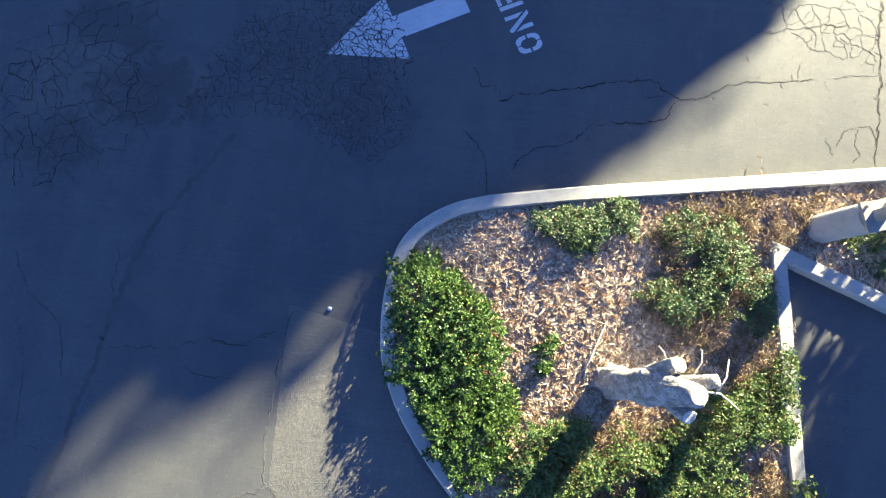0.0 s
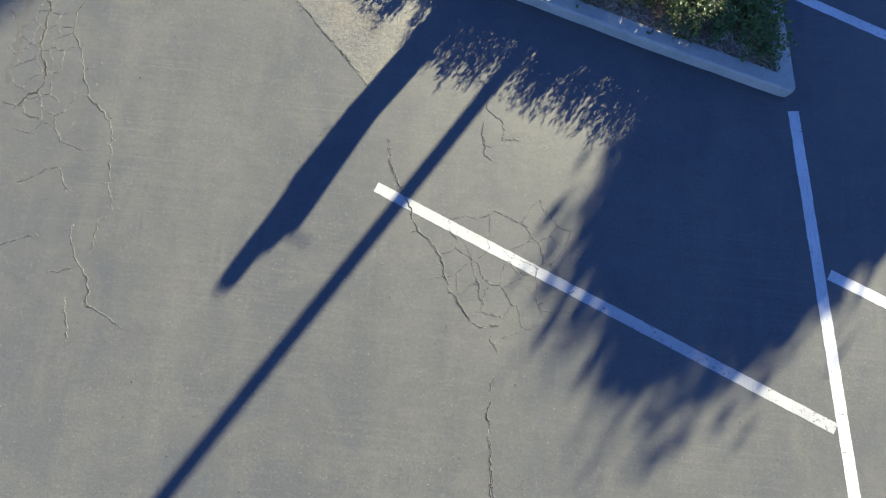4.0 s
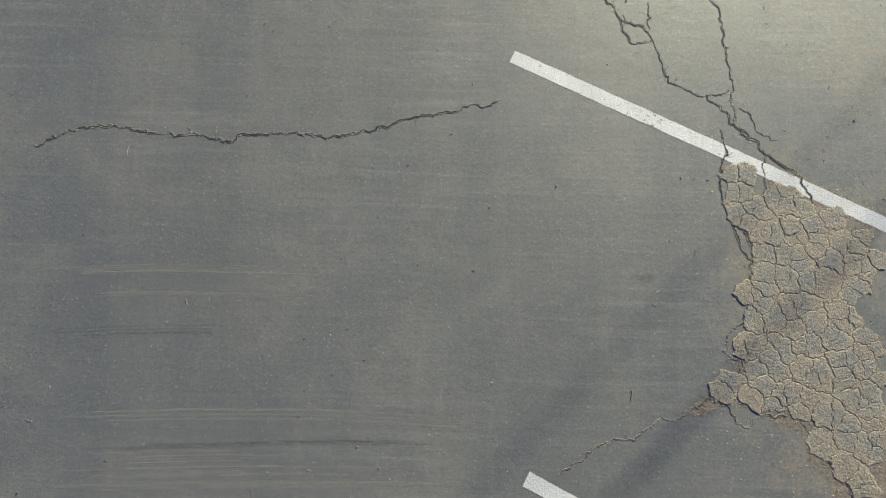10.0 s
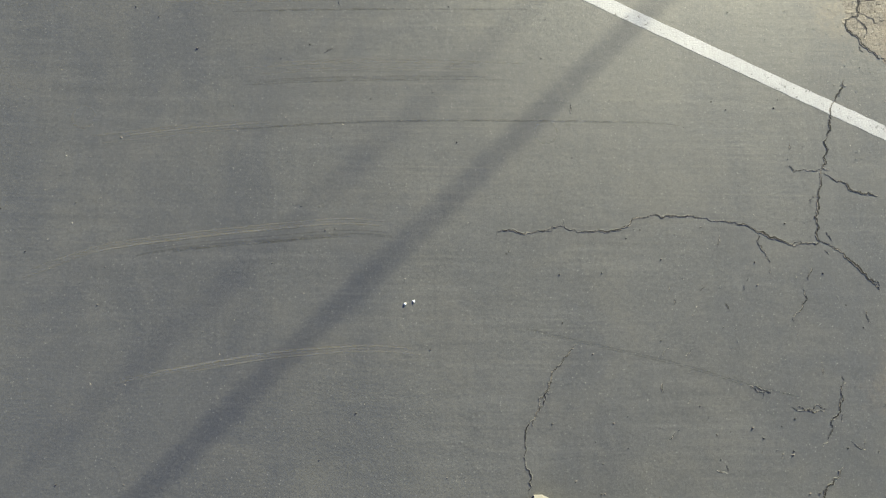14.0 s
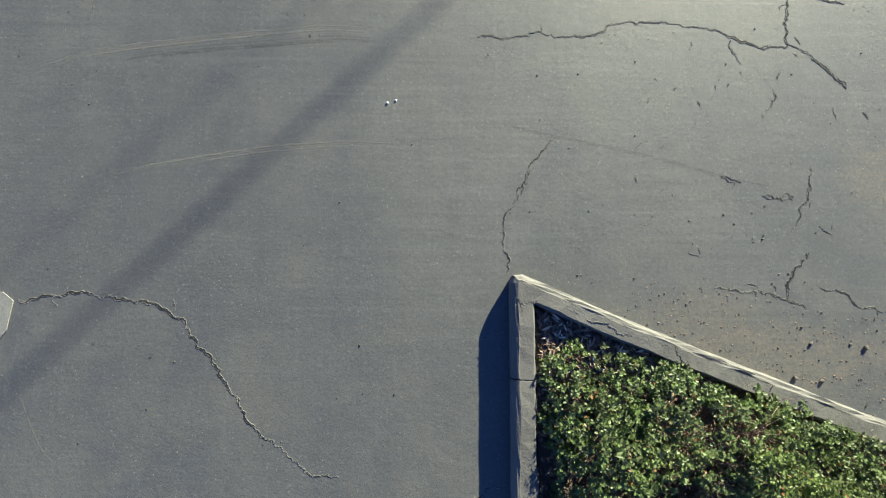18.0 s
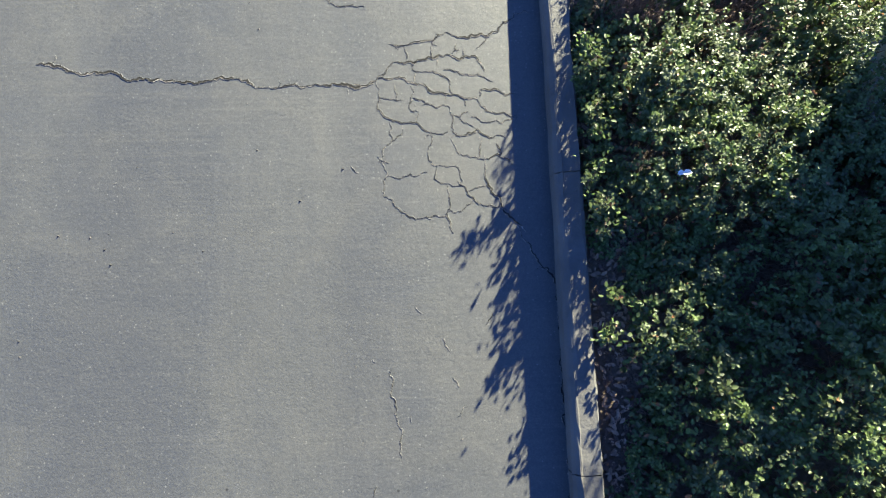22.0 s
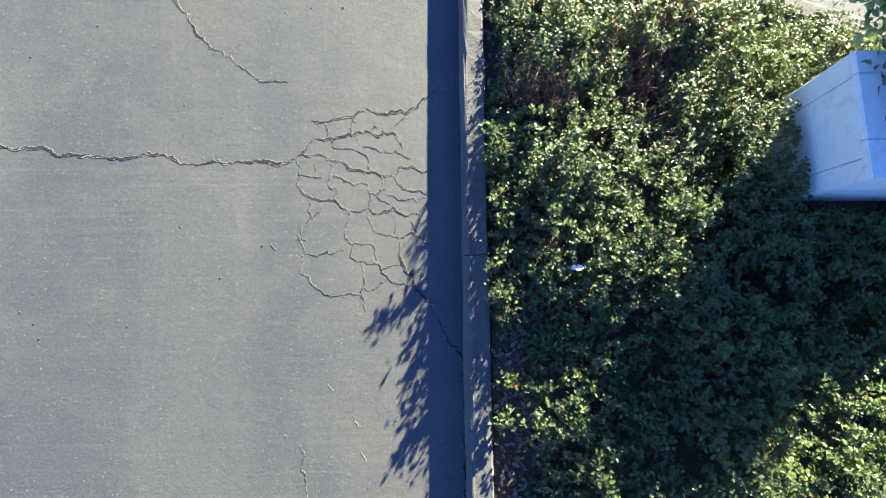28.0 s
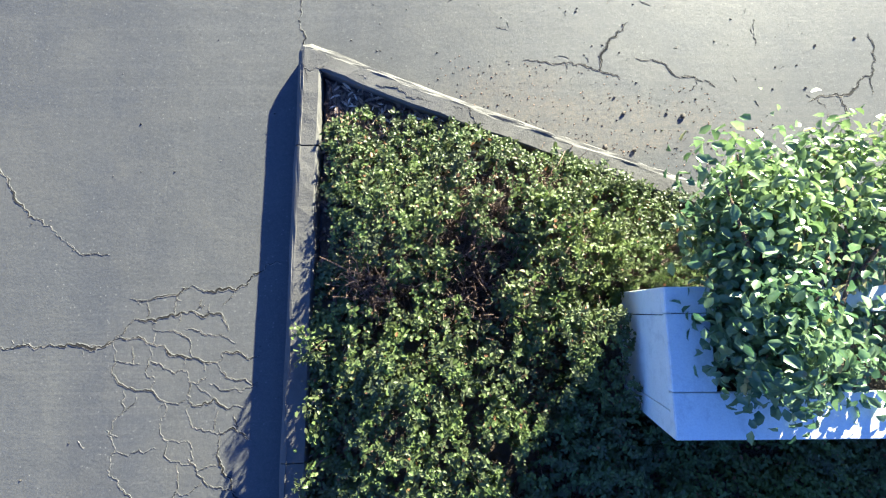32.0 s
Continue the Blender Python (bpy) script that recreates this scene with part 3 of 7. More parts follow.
LETTERS = {
    "O": [[(0.25, 1.0), (0.47, 1.0), (0.47, 0.84), (0.36, 0.80), (0.24, 0.70), (0.22, 0.54), (0.0, 0.54), (0.02, 0.78), (0.10, 0.92)]],
    "N": [[(0.98, 0.25), (0.76, 0.54), (0.76, 1.02), (0.99, 1.02)], [(1.00, 0.08), (0.77, 0.08), (0.01, 0.91), (0.05, 1.02), (0.21, 1.02)], [(0.23, 0.09), (0.00, 0.09), (0.00, 0.82), (0.24, 0.44)]],
    "E": [[(0.23, 0.09), (0.00, 0.09), (0.01, 1.04), (0.28, 1.04)], [(0.98, 0.07), (0.29, 0.07), (0.32, 0.25), (0.98, 0.25)], [(0.76, 0.47), (0.34, 0.47), (0.34, 0.66), (0.74, 0.66)], [(1.00, 0.88), (0.34, 0.88), (0.34, 1.04), (0.98, 1.03)]],
    "W": [[(0.97, 0.07), (0.79, 0.07), (0.79, 1.04), (1.00, 1.03)], [(0.78, 0.07), (0.74, 0.07), (0.51, 0.46), (0.60, 0.64), (0.78, 0.32)], [(0.25, 0.14), (0.23, 0.28), (0.54, 0.85), (0.60, 0.67)], [(0.20, 0.09), (0.00, 0.09), (0.03, 1.03), (0.24, 1.04)]],
    "A": [[(1.00, 0.07), (0.78, 0.07), (0.56, 0.61), (0.68, 0.94)], [(0.00, 0.07), (0.22, 0.07), (0.66, 1.02), (0.42, 1.02)], [(0.63, 0.23), (0.37, 0.23), (0.44, 0.39), (0.59, 0.39)]],
    "Y": [[(0.60, 0.07), (0.34, 0.07), (0.33, 0.44), (0.00, 1.00), (0.29, 1.00), (0.60, 0.44)], [(0.67, 0.55), (0.55, 0.72), (0.75, 1.00), (1.00, 1.00)]],
}


def letter_mesh(ch, width, height, material):
    verts, faces = [], []
    shapes = list(LETTERS[ch])
    if ch == "O":
        q = shapes[0]
        shapes = [q, [(1 - x, y) for x, y in reversed(q)], [(x, 1 - y) for x, y in reversed(q)], [(1 - x, 1 - y) for x, y in q]]
    for shape in shapes:
        faces.append(tuple(range(len(verts), len(verts) + len(shape))))
        verts += [(x * width, y * height, 0) for x, y in shape]
    bm = bmesh.new()
    vs = [bm.verts.new(v) for v in verts]
    for f in faces:
        bm.faces.new([vs[k] for k in f])
    bm.normal_update()
    for f in bm.faces:
        if f.normal.z < 0:
            f.normal_flip()
    bmesh.ops.triangulate(bm, faces=bm.faces[:])
    return from_bmesh("letter", bm, material)


def road_text(words, places, height, m, label, material):
    ob = thing("road_text", (0, 0, 0), label, "road marking", "", "structure")
    ob.matrix_basis = m
    for ch, (x, width) in zip(words, places):
        part("letter", letter_mesh(ch, width, height * (0.945 if ch == "O" else 1.0), material), ob).location = (x, 0.025 if ch == "O" else 0.0, 0)
    return ob


def road_arrow(m, label, material):
    shape = [(-0.15, 0), (0.15, 0), (0.15, 0.89), (0.445, 0.89), (0.0, 1.80), (-0.445, 0.89), (-0.15, 0.89)]
    ob = tagged(new("road_arrow", sheet("road_arrow", shape, 0.0, material)), label, "road marking", "", "structure")
    ob.matrix_basis = m
    return ob


PLACES = ((0.035, 0.230), (0.341, 0.223), (0.648, 0.213), (1.071, 0.265), (1.366, 0.256), (1.694, 0.207))
road_text("ONEWAY", PLACES, 0.315, pose(-1.386, -0.475, 0.0010, 0, 0, 183.6), "white stencilled lettering ONE WAY on asphalt", PAINT)
road_arrow(pose(-2.330, -1.255, 0.0010, 0, 0, 183.5), "white painted straight arrow on asphalt", PAINT)
road_text("ONEWAY", PLACES, 0.315, pose(-0.105, 13.842, 0.0010, 0, 0, 119.6), "white stencilled lettering ONE WAY beside the island", FRESH_PAINT)
road_arrow(pose(-1.148, 14.33, 0.0010, 0, 0, 120.0), "crazed white painted arrow near the island", FRESH_PAINT)


# ---- cracks in the asphalt ----
def jagged(points, rng, step=0.010, sway=1.0):
    """A broken line through the given places, kinked at ever finer scales."""
    def between(a, b, out):
        d = b - a
        if d.length > step:
            m = (a + b) / 2 + Vector((-d.y, d.x)) * rng.uniform(-0.26, 0.26) * sway * min(1.0, 0.07 / d.length)
            between(a, m, out)
            between(m, b, out)
        else:
            out.append(b)
    p = [Vector(q) for q in points]
    line = [p[0]]
    for a, b in zip(p, p[1:]):
        between(a, b, line)
    return line


def crack_strip(line, width, rng, verts, faces, slots, fade_ends=True, core=1.0, crumbs=1.0, base=0.0):
    """Adds a groove between two low broken lips; the lip that faces the sun has sunlight painted in as a pale strip,
    with crumbled stretches.
    """
    total, half = len(line), width * 0.0005
    first, tail = len(verts), max(3, min(14, len(line) // 3))
    seed = rng.uniform(0, 50)
    for k, q in enumerate(line):
        d = line[min(k + 1, total - 1)] - line[max(k - 1, 0)]
        n = Vector((-d.y, d.x)).normalized() if d.length else Vector((1, 0))
        # n points sunward, so the painted sunlit strip lies on the far lip.
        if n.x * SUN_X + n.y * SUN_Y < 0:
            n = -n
        fade = min(1.0, 0.3 + 0.7 * k / tail, 0.3 + 0.7 * (total - 1 - k) / tail) if fade_ends else 1.0
        v = Vector((q.x, q.y, seed))
        w = half * core * fade * max(0.28, 0.95 + 1.1 * noise.noise(v * 5) + 0.8 * noise.noise(v * 19))
        wl, wr = w * rng.uniform(0.7, 1.3), w * rng.uniform(0.7, 1.3)
        # Width of the painted sunlit strip, broken up by random crumbs.
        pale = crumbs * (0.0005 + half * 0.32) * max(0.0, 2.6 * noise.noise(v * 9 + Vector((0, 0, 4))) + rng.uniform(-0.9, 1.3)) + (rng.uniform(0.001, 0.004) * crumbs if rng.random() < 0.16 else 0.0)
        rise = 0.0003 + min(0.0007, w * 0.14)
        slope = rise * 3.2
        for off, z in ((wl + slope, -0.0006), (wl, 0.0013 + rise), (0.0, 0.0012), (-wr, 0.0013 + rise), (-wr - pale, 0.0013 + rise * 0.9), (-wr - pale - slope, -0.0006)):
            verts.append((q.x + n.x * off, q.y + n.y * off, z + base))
        if k:
            a = first + 6 * k
            for c in range(5):
                f = (a - 6 + c, a - 5 + c, a + c + 1, a + c)
                ux, uy = verts[f[2]][0] - verts[f[0]][0], verts[f[2]][1] - verts[f[0]][1]
                wx, wy = verts[f[3]][0] - verts[f[1]][0], verts[f[3]][1] - verts[f[1]][1]
                faces.append(f if ux * wy - uy * wx > 0 else f[::-1])
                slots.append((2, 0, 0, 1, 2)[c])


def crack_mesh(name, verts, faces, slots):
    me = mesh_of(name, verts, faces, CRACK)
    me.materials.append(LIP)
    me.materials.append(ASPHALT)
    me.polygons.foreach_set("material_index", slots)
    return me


def crack(width, points):
    """A jagged crack through the given places; width in millimetres."""
    rng = random.Random(str(points[0]) + str(len(points)))
    verts, faces, slots = [], [], []
    line = jagged(points, rng)
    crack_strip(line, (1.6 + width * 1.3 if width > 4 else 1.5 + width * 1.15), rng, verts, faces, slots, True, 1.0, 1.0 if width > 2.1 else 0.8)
    for _ in range(int(len(line) * 0.014) if width > 3 else 0):
        q = line[rng.randrange(len(line))]
        t = rng.uniform(0, 6.28)
        r = rng.uniform(0.03, 0.10)
        crack_strip(jagged([q, q + Vector((math.cos(t), math.sin(t))) * r * 0.5, q + Vector((math.cos(t + 0.5), math.sin(t + 0.5))) * r], rng), 2.2, rng, verts, faces, slots)
    return part("crack", crack_mesh("crack", verts, faces, slots), ground)


def cells_of(cell, poly, rng):
    """An uneven net over a patch: the corner points, and each piece as a ring of corners."""
    xs, ys = [p[0] for p in poly], [p[1] for p in poly]
    seeds = []
    for i in range(int((max(xs) - min(xs)) / cell) + 3):
        for j in range(int((max(ys) - min(ys)) / cell) + 3):
            for _ in range(2 if rng.random() < 0.4 else 1):
                seeds.append(Vector((min(xs) + (i - 1 + rng.uniform(-0.25, 0.95)) * cell, min(ys) + (j - 1 + rng.uniform(-0.25, 0.95)) * cell)))
    vs, _, tris, *_ = delaunay_2d_cdt(seeds, [], [], 0, 1e-6)
    mids, shared, fans = [], {}, {}
    for n, tri in enumerate(tris):
        a, b, c = (vs[k] for k in tri)
        d = 2 * (a.x * (b.y - c.y) + b.x * (c.y - a.y) + c.x * (a.y - b.y)) or 1e-9
        qa, qb, qc = a.length_squared, b.length_squared, c.length_squared
        mids.append(Vector(((qa * (b.y - c.y) + qb * (c.y - a.y) + qc * (a.y - b.y)) / d, (qa * (c.x - b.x) + qb * (a.x - c.x) + qc * (b.x - a.x)) / d)))
        for k in range(3):
            shared.setdefault(tuple(sorted((tri[k], tri[k - 1]))), []).append(n)
            fans.setdefault(tri[k], []).append(n)
    rings = []
    for k, fan in fans.items():
        c = vs[k]
        if inside(poly, np.array([c.x]), np.array([c.y]))[0]:
            ring = sorted(fan, key=lambda n: math.atan2(mids[n].y - c.y, mids[n].x - c.x))
            if len(ring) > 2 and max((mids[n] - c).length for n in ring) < cell * 1.6:
                rings.append((c, ring))
    return mids, [b for b in shared.values() if len(b) == 2], rings


def zone(cell, width, poly):
    """Crazed asphalt: a net of cracks that parts a patch into uneven pieces."""
    rng = random.Random(str(poly[0]))
    mids, edges, _ = cells_of(cell, poly, rng)
    verts, faces, slots = [], [], []
    for a, b in edges:
        p, q = mids[a], mids[b]
        mid = (p + q) / 2
        if 0.01 < (p - q).length < cell * 2.5 and inside(poly, np.array([mid.x]), np.array([mid.y]))[0] and rng.random() < 0.86:
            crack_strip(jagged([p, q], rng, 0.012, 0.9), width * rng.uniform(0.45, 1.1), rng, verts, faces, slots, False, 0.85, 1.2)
    return part("crack_network", crack_mesh("crack_network", verts, faces, slots), ground, "", "stuff")


def plates(cell, gap, poly, parent):
    """Crazed asphalt broken right through: each piece a low plate with worn, rounded edges."""
    rng = random.Random(str(poly[1]))
    mids, _, rings = cells_of(cell, poly, rng)
    kinks = {}
    for c, ring in rings:
        line = []
        for a, b in zip(ring, ring[1:] + ring[:1]):
            key = (min(a, b), max(a, b))
            if key not in kinks:
                kinks[key] = jagged([mids[key[0]], mids[key[1]]], rng, 0.022, 1.0)
            line += kinks[key][:-1] if key[0] == a else kinks[key][:0:-1]
        if len(line) < 4:
            continue
        rise, n = rng.uniform(0.0026, 0.0046), len(line)
        loops = []
        for back, z in ((-0.001, 0.0009), (gap * 0.5, 0.0011), (gap * 0.62, rise * 0.6), (gap * 1.35, rise), (0.03, rise * rng.uniform(0.9, 1.25))):
            loops.append([(c + (q - c) * max(0.25, 1 - back / max(0.02, (q - c).length)) - c, z) for q in line])
        verts = [(q.x, q.y, z) for loop in loops for q, z in loop] + [(0.0, 0.0, rise * 1.05)]
        faces = [(r * n + k, r * n + (k + 1) % n, (r + 1) * n + (k + 1) % n, (r + 1) * n + k) for r in range(4) for k in range(n)]
        faces += [(4 * n + k, 4 * n + (k + 1) % n, 5 * n) for k in range(n)]
        me = mesh_of("asphalt_plate", verts, faces, PLATE)
        me.materials.append(JOINT)
        me.polygons.foreach_set("material_index", [1] * n + [0] * (len(faces) - n))
        ob = part("asphalt_plate", me, parent)
        ob.location = (c.x, c.y, 0.0)


def tar_seal(points, width):
    """A band of old bitumen poured over a joint."""
    rng = random.Random(3)
    line = jagged(points, rng, 0.04, 1.2)
    left, right = offset_line(line, width / 2), offset_line(line, -width / 2)
    verts = [(q.x + rng.uniform(-0.012, 0.012), q.y, 0.0008) for q in left] + [(q.x + rng.uniform(-0.012, 0.012), q.y, 0.0008) for q in right]
    n = len(line)
    return part("tar_seal", mesh_of("tar_seal", verts, [(k, n + k, n + k + 1, k + 1) for k in range(n - 1)], TAR), ground, "dark old bitumen band")


def streaks(points, spread, lines, material):
    """A band of thin tyre streaks side by side, each broken off at its own ends."""
    rng = random.Random(str(points[0]))
    line = curve_points(points, 12)
    verts, faces = [], []
    for k in range(lines):
        off, wide = rng.uniform(-0.5, 0.5) * spread, rng.uniform(0.004, 0.016)
        a = rng.randrange(0, max(1, len(line) // 3))
        b = rng.randrange(2 * len(line) // 3, len(line))
        run = line[a:b + 1]
        if len(run) < 4:
            continue
        left, right = offset_line(run, off + wide / 2), offset_line(run, off - wide / 2)
        first, n = len(verts), len(run)
        z = 0.0004 + 0.00004 * k
        verts += [(q.x, q.y, z) for q in left] + [(q.x, q.y, z) for q in right]
        faces += [(first + j, first + n + j, first + n + j + 1, first + j + 1) for j in range(n - 1)]
    return part("tyre_streaks", mesh_of("tyre_streaks", verts, faces, material), ground, "", "stuff")


def scuff(points, width=0.05):
    line = curve_points(points, 10)
    left, right = offset_line(line, width / 2), offset_line(line, -width / 2)
    verts = [(q.x, q.y, 0.0006) for q in left] + [(q.x, q.y, 0.0006) for q in right]
    n = len(line)
    return part("tyre_scuff", mesh_of("tyre_scuff", verts, [(k, n + k, n + k + 1, k + 1) for k in range(n - 1)], SCUFF), ground)


crack(5, [(-4.180, 7.882), (-4.008, 7.892), (-3.807, 7.953), (-3.625, 7.973), (-3.514, 8.023), (-3.373, 8.093), (-3.282, 8.214), (-3.130, 8.234), (-2.959, 8.284), (-2.848, 8.354), (-2.848, 8.394)])
crack(3.5, [(-3.171, 8.393), (-3.070, 8.374), (-2.918, 8.404), (-2.777, 8.454), (-2.666, 8.505), (-2.485, 8.585)])
crack(2.5, [(-2.848, 8.384), (-2.747, 8.275), (-2.616, 8.215), (-2.485, 8.206), (-2.374, 8.246), (-2.213, 8.326)])
crack(4, [(-2.495, 8.615), (-2.555, 8.704), (-2.575, 8.914), (-2.595, 9.173), (-2.584, 9.493), (-2.584, 9.892), (-2.573, 10.231), (-2.553, 10.411)])
crack(6, [(-2.495, 8.615), (-2.313, 8.416), (-2.092, 8.207), (-1.840, 7.968), (-1.628, 7.739), (-1.306, 7.420), (-1.064, 7.191)])
crack(7, [(-4.714, 8.040), (-4.604, 7.840), (-4.533, 7.701), (-4.554, 7.581), (-4.534, 7.461), (-4.554, 7.311), (-4.504, 7.172), (-4.433, 7.062), (-4.413, 6.892), (-4.454, 6.802), (-4.575, 6.702), (-4.656, 6.582)])
crack(4, [(-4.593, 8.050), (-4.543, 7.941), (-4.563, 7.751)])
crack(3, [(-4.412, 8.141), (-4.371, 7.961), (-4.250, 7.911), (-4.180, 7.882)])
crack(4, [(-4.180, 7.862), (-4.251, 7.672), (-4.241, 7.492), (-4.150, 7.332), (-4.070, 7.163), (-4.000, 6.943), (-3.909, 6.764), (-3.738, 6.644), (-3.637, 6.485), (-3.587, 6.325), (-3.577, 6.115), (-3.526, 5.906), (-3.426, 5.646)])
crack(3, [(-4.444, 6.782), (-4.373, 6.623), (-4.212, 6.553), (-4.131, 6.593), (-4.070, 6.713), (-4.080, 6.823)])
crack(3, [(-4.212, 6.553), (-4.202, 6.413), (-4.081, 6.274), (-3.990, 6.254)])
crack(2.5, [(-3.990, 6.254), (-3.839, 6.215)])
crack(2.5, [(-4.455, 5.833), (-4.303, 5.904), (-4.152, 5.994), (-4.041, 6.004), (-3.930, 5.775)])
crack(3, [(-3.430, 9.980), (-3.339, 9.970), (-3.239, 9.950), (-3.047, 9.961), (-2.896, 10.041), (-2.755, 10.121), (-2.634, 10.171)])
crack(3, [(-3.552, 9.610), (-3.421, 9.600), (-3.259, 9.611), (-3.098, 9.601), (-2.917, 9.632), (-2.755, 9.612)])
crack(2, [(-3.613, 9.341), (-3.512, 9.291)])
crack(3, [(0.146, 7.114), (0.196, 7.034), (0.307, 6.964), (0.347, 6.865), (0.327, 6.755), (0.498, 6.765)])
crack(2.5, [(0.125, 6.944), (0.125, 6.784), (0.166, 6.674), (0.226, 6.665)])
crack(2.5, [(-0.813, 6.562), (-0.762, 6.403), (-0.682, 6.253), (-0.611, 6.133)])
crack(9, [(-0.615, 13.104), (-0.464, 13.184), (-0.303, 13.234), (-0.112, 13.274), (0.150, 13.364), (0.471, 13.444), (0.663, 13.513), (0.864, 13.563), (1.125, 13.603), (1.226, 13.584), (1.266, 13.494), (1.467, 13.425), (1.699, 13.445), (1.789, 13.485), (1.920, 13.574), (2.081, 13.674)])
crack(5, [(2.081, 13.674), (2.302, 13.724), (2.563, 13.774), (2.765, 13.814), (3.026, 13.874)])
crack(5, [(-0.937, 13.522), (-0.867, 13.392), (-0.837, 13.273), (-0.645, 13.283), (-0.565, 13.184)])
crack(6, [(-0.365, 12.308), (-0.284, 12.428), (-0.163, 12.557), (-0.012, 12.627), (0.209, 12.697), (0.340, 12.777), (0.421, 12.896), (0.481, 12.956), (0.582, 12.966), (0.672, 13.006), (0.833, 13.016), (1.034, 13.046), (1.226, 13.086), (1.377, 13.196), (1.437, 13.375)])
crack(5, [(-0.988, 12.745), (-0.898, 12.646), (-0.787, 12.556), (-0.707, 12.467), (-0.667, 12.308), (-0.627, 12.138), (-0.597, 11.979)])
crack(5, [(1.005, 13.375), (1.135, 13.375), (1.296, 13.435)])
crack(9, [(3.821, 15.006), (3.801, 14.699), (3.780, 14.411), (3.790, 14.043), (3.780, 13.686), (3.760, 13.338), (3.739, 13.059), (3.760, 12.891)])
crack(4, [(2.282, 14.380), (2.483, 14.400), (2.685, 14.469), (2.886, 14.509), (3.087, 14.559), (3.419, 14.619)])
crack(3, [(2.895, 14.072), (2.845, 13.953), (2.835, 13.774)])
crack(3, [(3.257, 13.914), (3.418, 13.944), (3.619, 13.993), (3.780, 14.023)])
crack(3, [(3.297, 13.069), (3.357, 13.218), (3.488, 13.318), (3.679, 13.368), (3.729, 13.268), (3.739, 13.129)])
crack(3, [(3.549, 13.328), (3.518, 13.099), (3.569, 13.010), (3.488, 12.890)])
crack(3, [(3.176, 13.158), (3.237, 13.029), (3.267, 12.960)])
crack(5, [(-0.823, 6.652), (-0.772, 6.462), (-0.702, 6.293), (-0.591, 6.113), (-0.490, 5.914), (-0.409, 5.744), (-0.288, 5.664), (-0.168, 5.525), (-0.117, 5.385), (-0.057, 5.215), (0.034, 5.106), (0.125, 5.006), (0.185, 4.906), (0.296, 4.886), (0.458, 4.927)])
crack(4, [(0.054, 5.665), (0.135, 5.556), (0.175, 5.416), (0.236, 5.276), (0.286, 5.086)])
crack(3, [(0.105, 6.864), (0.155, 6.624), (0.246, 6.535)])
crack(8, [(0.468, 4.467), (0.417, 4.377), (0.438, 4.217), (0.428, 4.057), (0.448, 3.877), (0.478, 3.697), (0.498, 3.497), (0.549, 3.297), (0.589, 3.158), (0.629, 3.018)])
crack(3, [(0.387, 4.817), (0.448, 4.707), (0.478, 4.657)])
crack(3, [(-3.547, 5.556), (-3.547, 5.406), (-3.547, 5.256), (-3.578, 5.166)])
crack(2.5, [(-4.587, 5.223), (-4.405, 5.204), (-4.254, 5.274), (-4.092, 5.325)])
crack(5, [(-3.608, 5.046), (-3.537, 4.967), (-3.487, 4.827), (-3.487, 4.717), (-3.336, 4.647)])
crack(3, [(-3.809, 5.445), (-3.759, 5.266), (-3.689, 5.126), (-3.608, 5.046)])
crack(2.5, [(-3.931, 4.966), (-3.800, 5.006), (-3.689, 5.036)])
crack(3, [(-3.689, 4.756), (-3.679, 4.616), (-3.608, 4.457), (-3.598, 4.347)])
crack(2.5, [(-3.336, 4.647), (-3.235, 4.598), (-3.114, 4.528)])
crack(7, [(0.468, -0.825), (0.479, -0.905), (0.479, -1.075), (0.489, -1.175), (0.509, -1.305), (0.529, -1.445), (0.570, -1.535), (0.580, -1.625)])
crack(3, [(0.570, -1.545), (0.640, -1.565), (0.691, -1.545)])
crack(3, [(0.863, -1.634), (0.974, -1.634), (1.065, -1.624), (1.115, -1.594)])
crack(4, [(1.125, -1.594), (1.145, -1.524), (1.206, -1.494), (1.317, -1.484), (1.449, -1.443), (1.590, -1.413), (1.722, -1.403), (1.843, -1.392)])
crack(5, [(1.843, -1.382), (1.853, -1.503), (1.843, -1.543)])
crack(4, [(1.843, -1.382), (1.873, -1.292), (1.913, -1.242), (1.974, -1.192), (2.025, -1.142), (2.095, -1.122), (2.146, -1.102)])
crack(3.5, [(1.873, -0.932), (1.903, -1.012), (1.954, -1.082)])
crack(5, [(2.166, -1.122), (2.227, -1.182), (2.318, -1.161), (2.439, -1.101), (2.530, -1.041), (2.621, -1.011), (2.682, -1.021)])
crack(4, [(2.590, -0.700), (2.611, -0.870), (2.651, -1.011)])
crack(4, [(2.732, -0.690), (2.742, -0.740), (2.773, -0.860), (2.783, -0.980), (2.732, -1.000), (2.692, -1.020)])
crack(4, [(3.035, -0.679), (3.066, -0.790), (3.106, -0.890), (3.147, -0.950)])
crack(3, [(2.783, -0.980), (2.874, -0.960), (2.995, -0.910), (3.086, -0.890)])
crack(3, [(2.783, -0.990), (2.924, -0.990), (3.056, -1.000), (3.137, -0.980)])
crack(5, [(3.147, -0.950), (3.238, -0.989), (3.349, -1.029), (3.389, -1.099), (3.450, -1.109)])
crack(2.5, [(2.672, -1.031), (2.712, -1.171), (2.773, -1.211), (2.844, -1.180)])
crack(8, [(-1.277, -14.863), (-1.226, -14.873), (-1.176, -14.853), (-1.146, -14.843)])
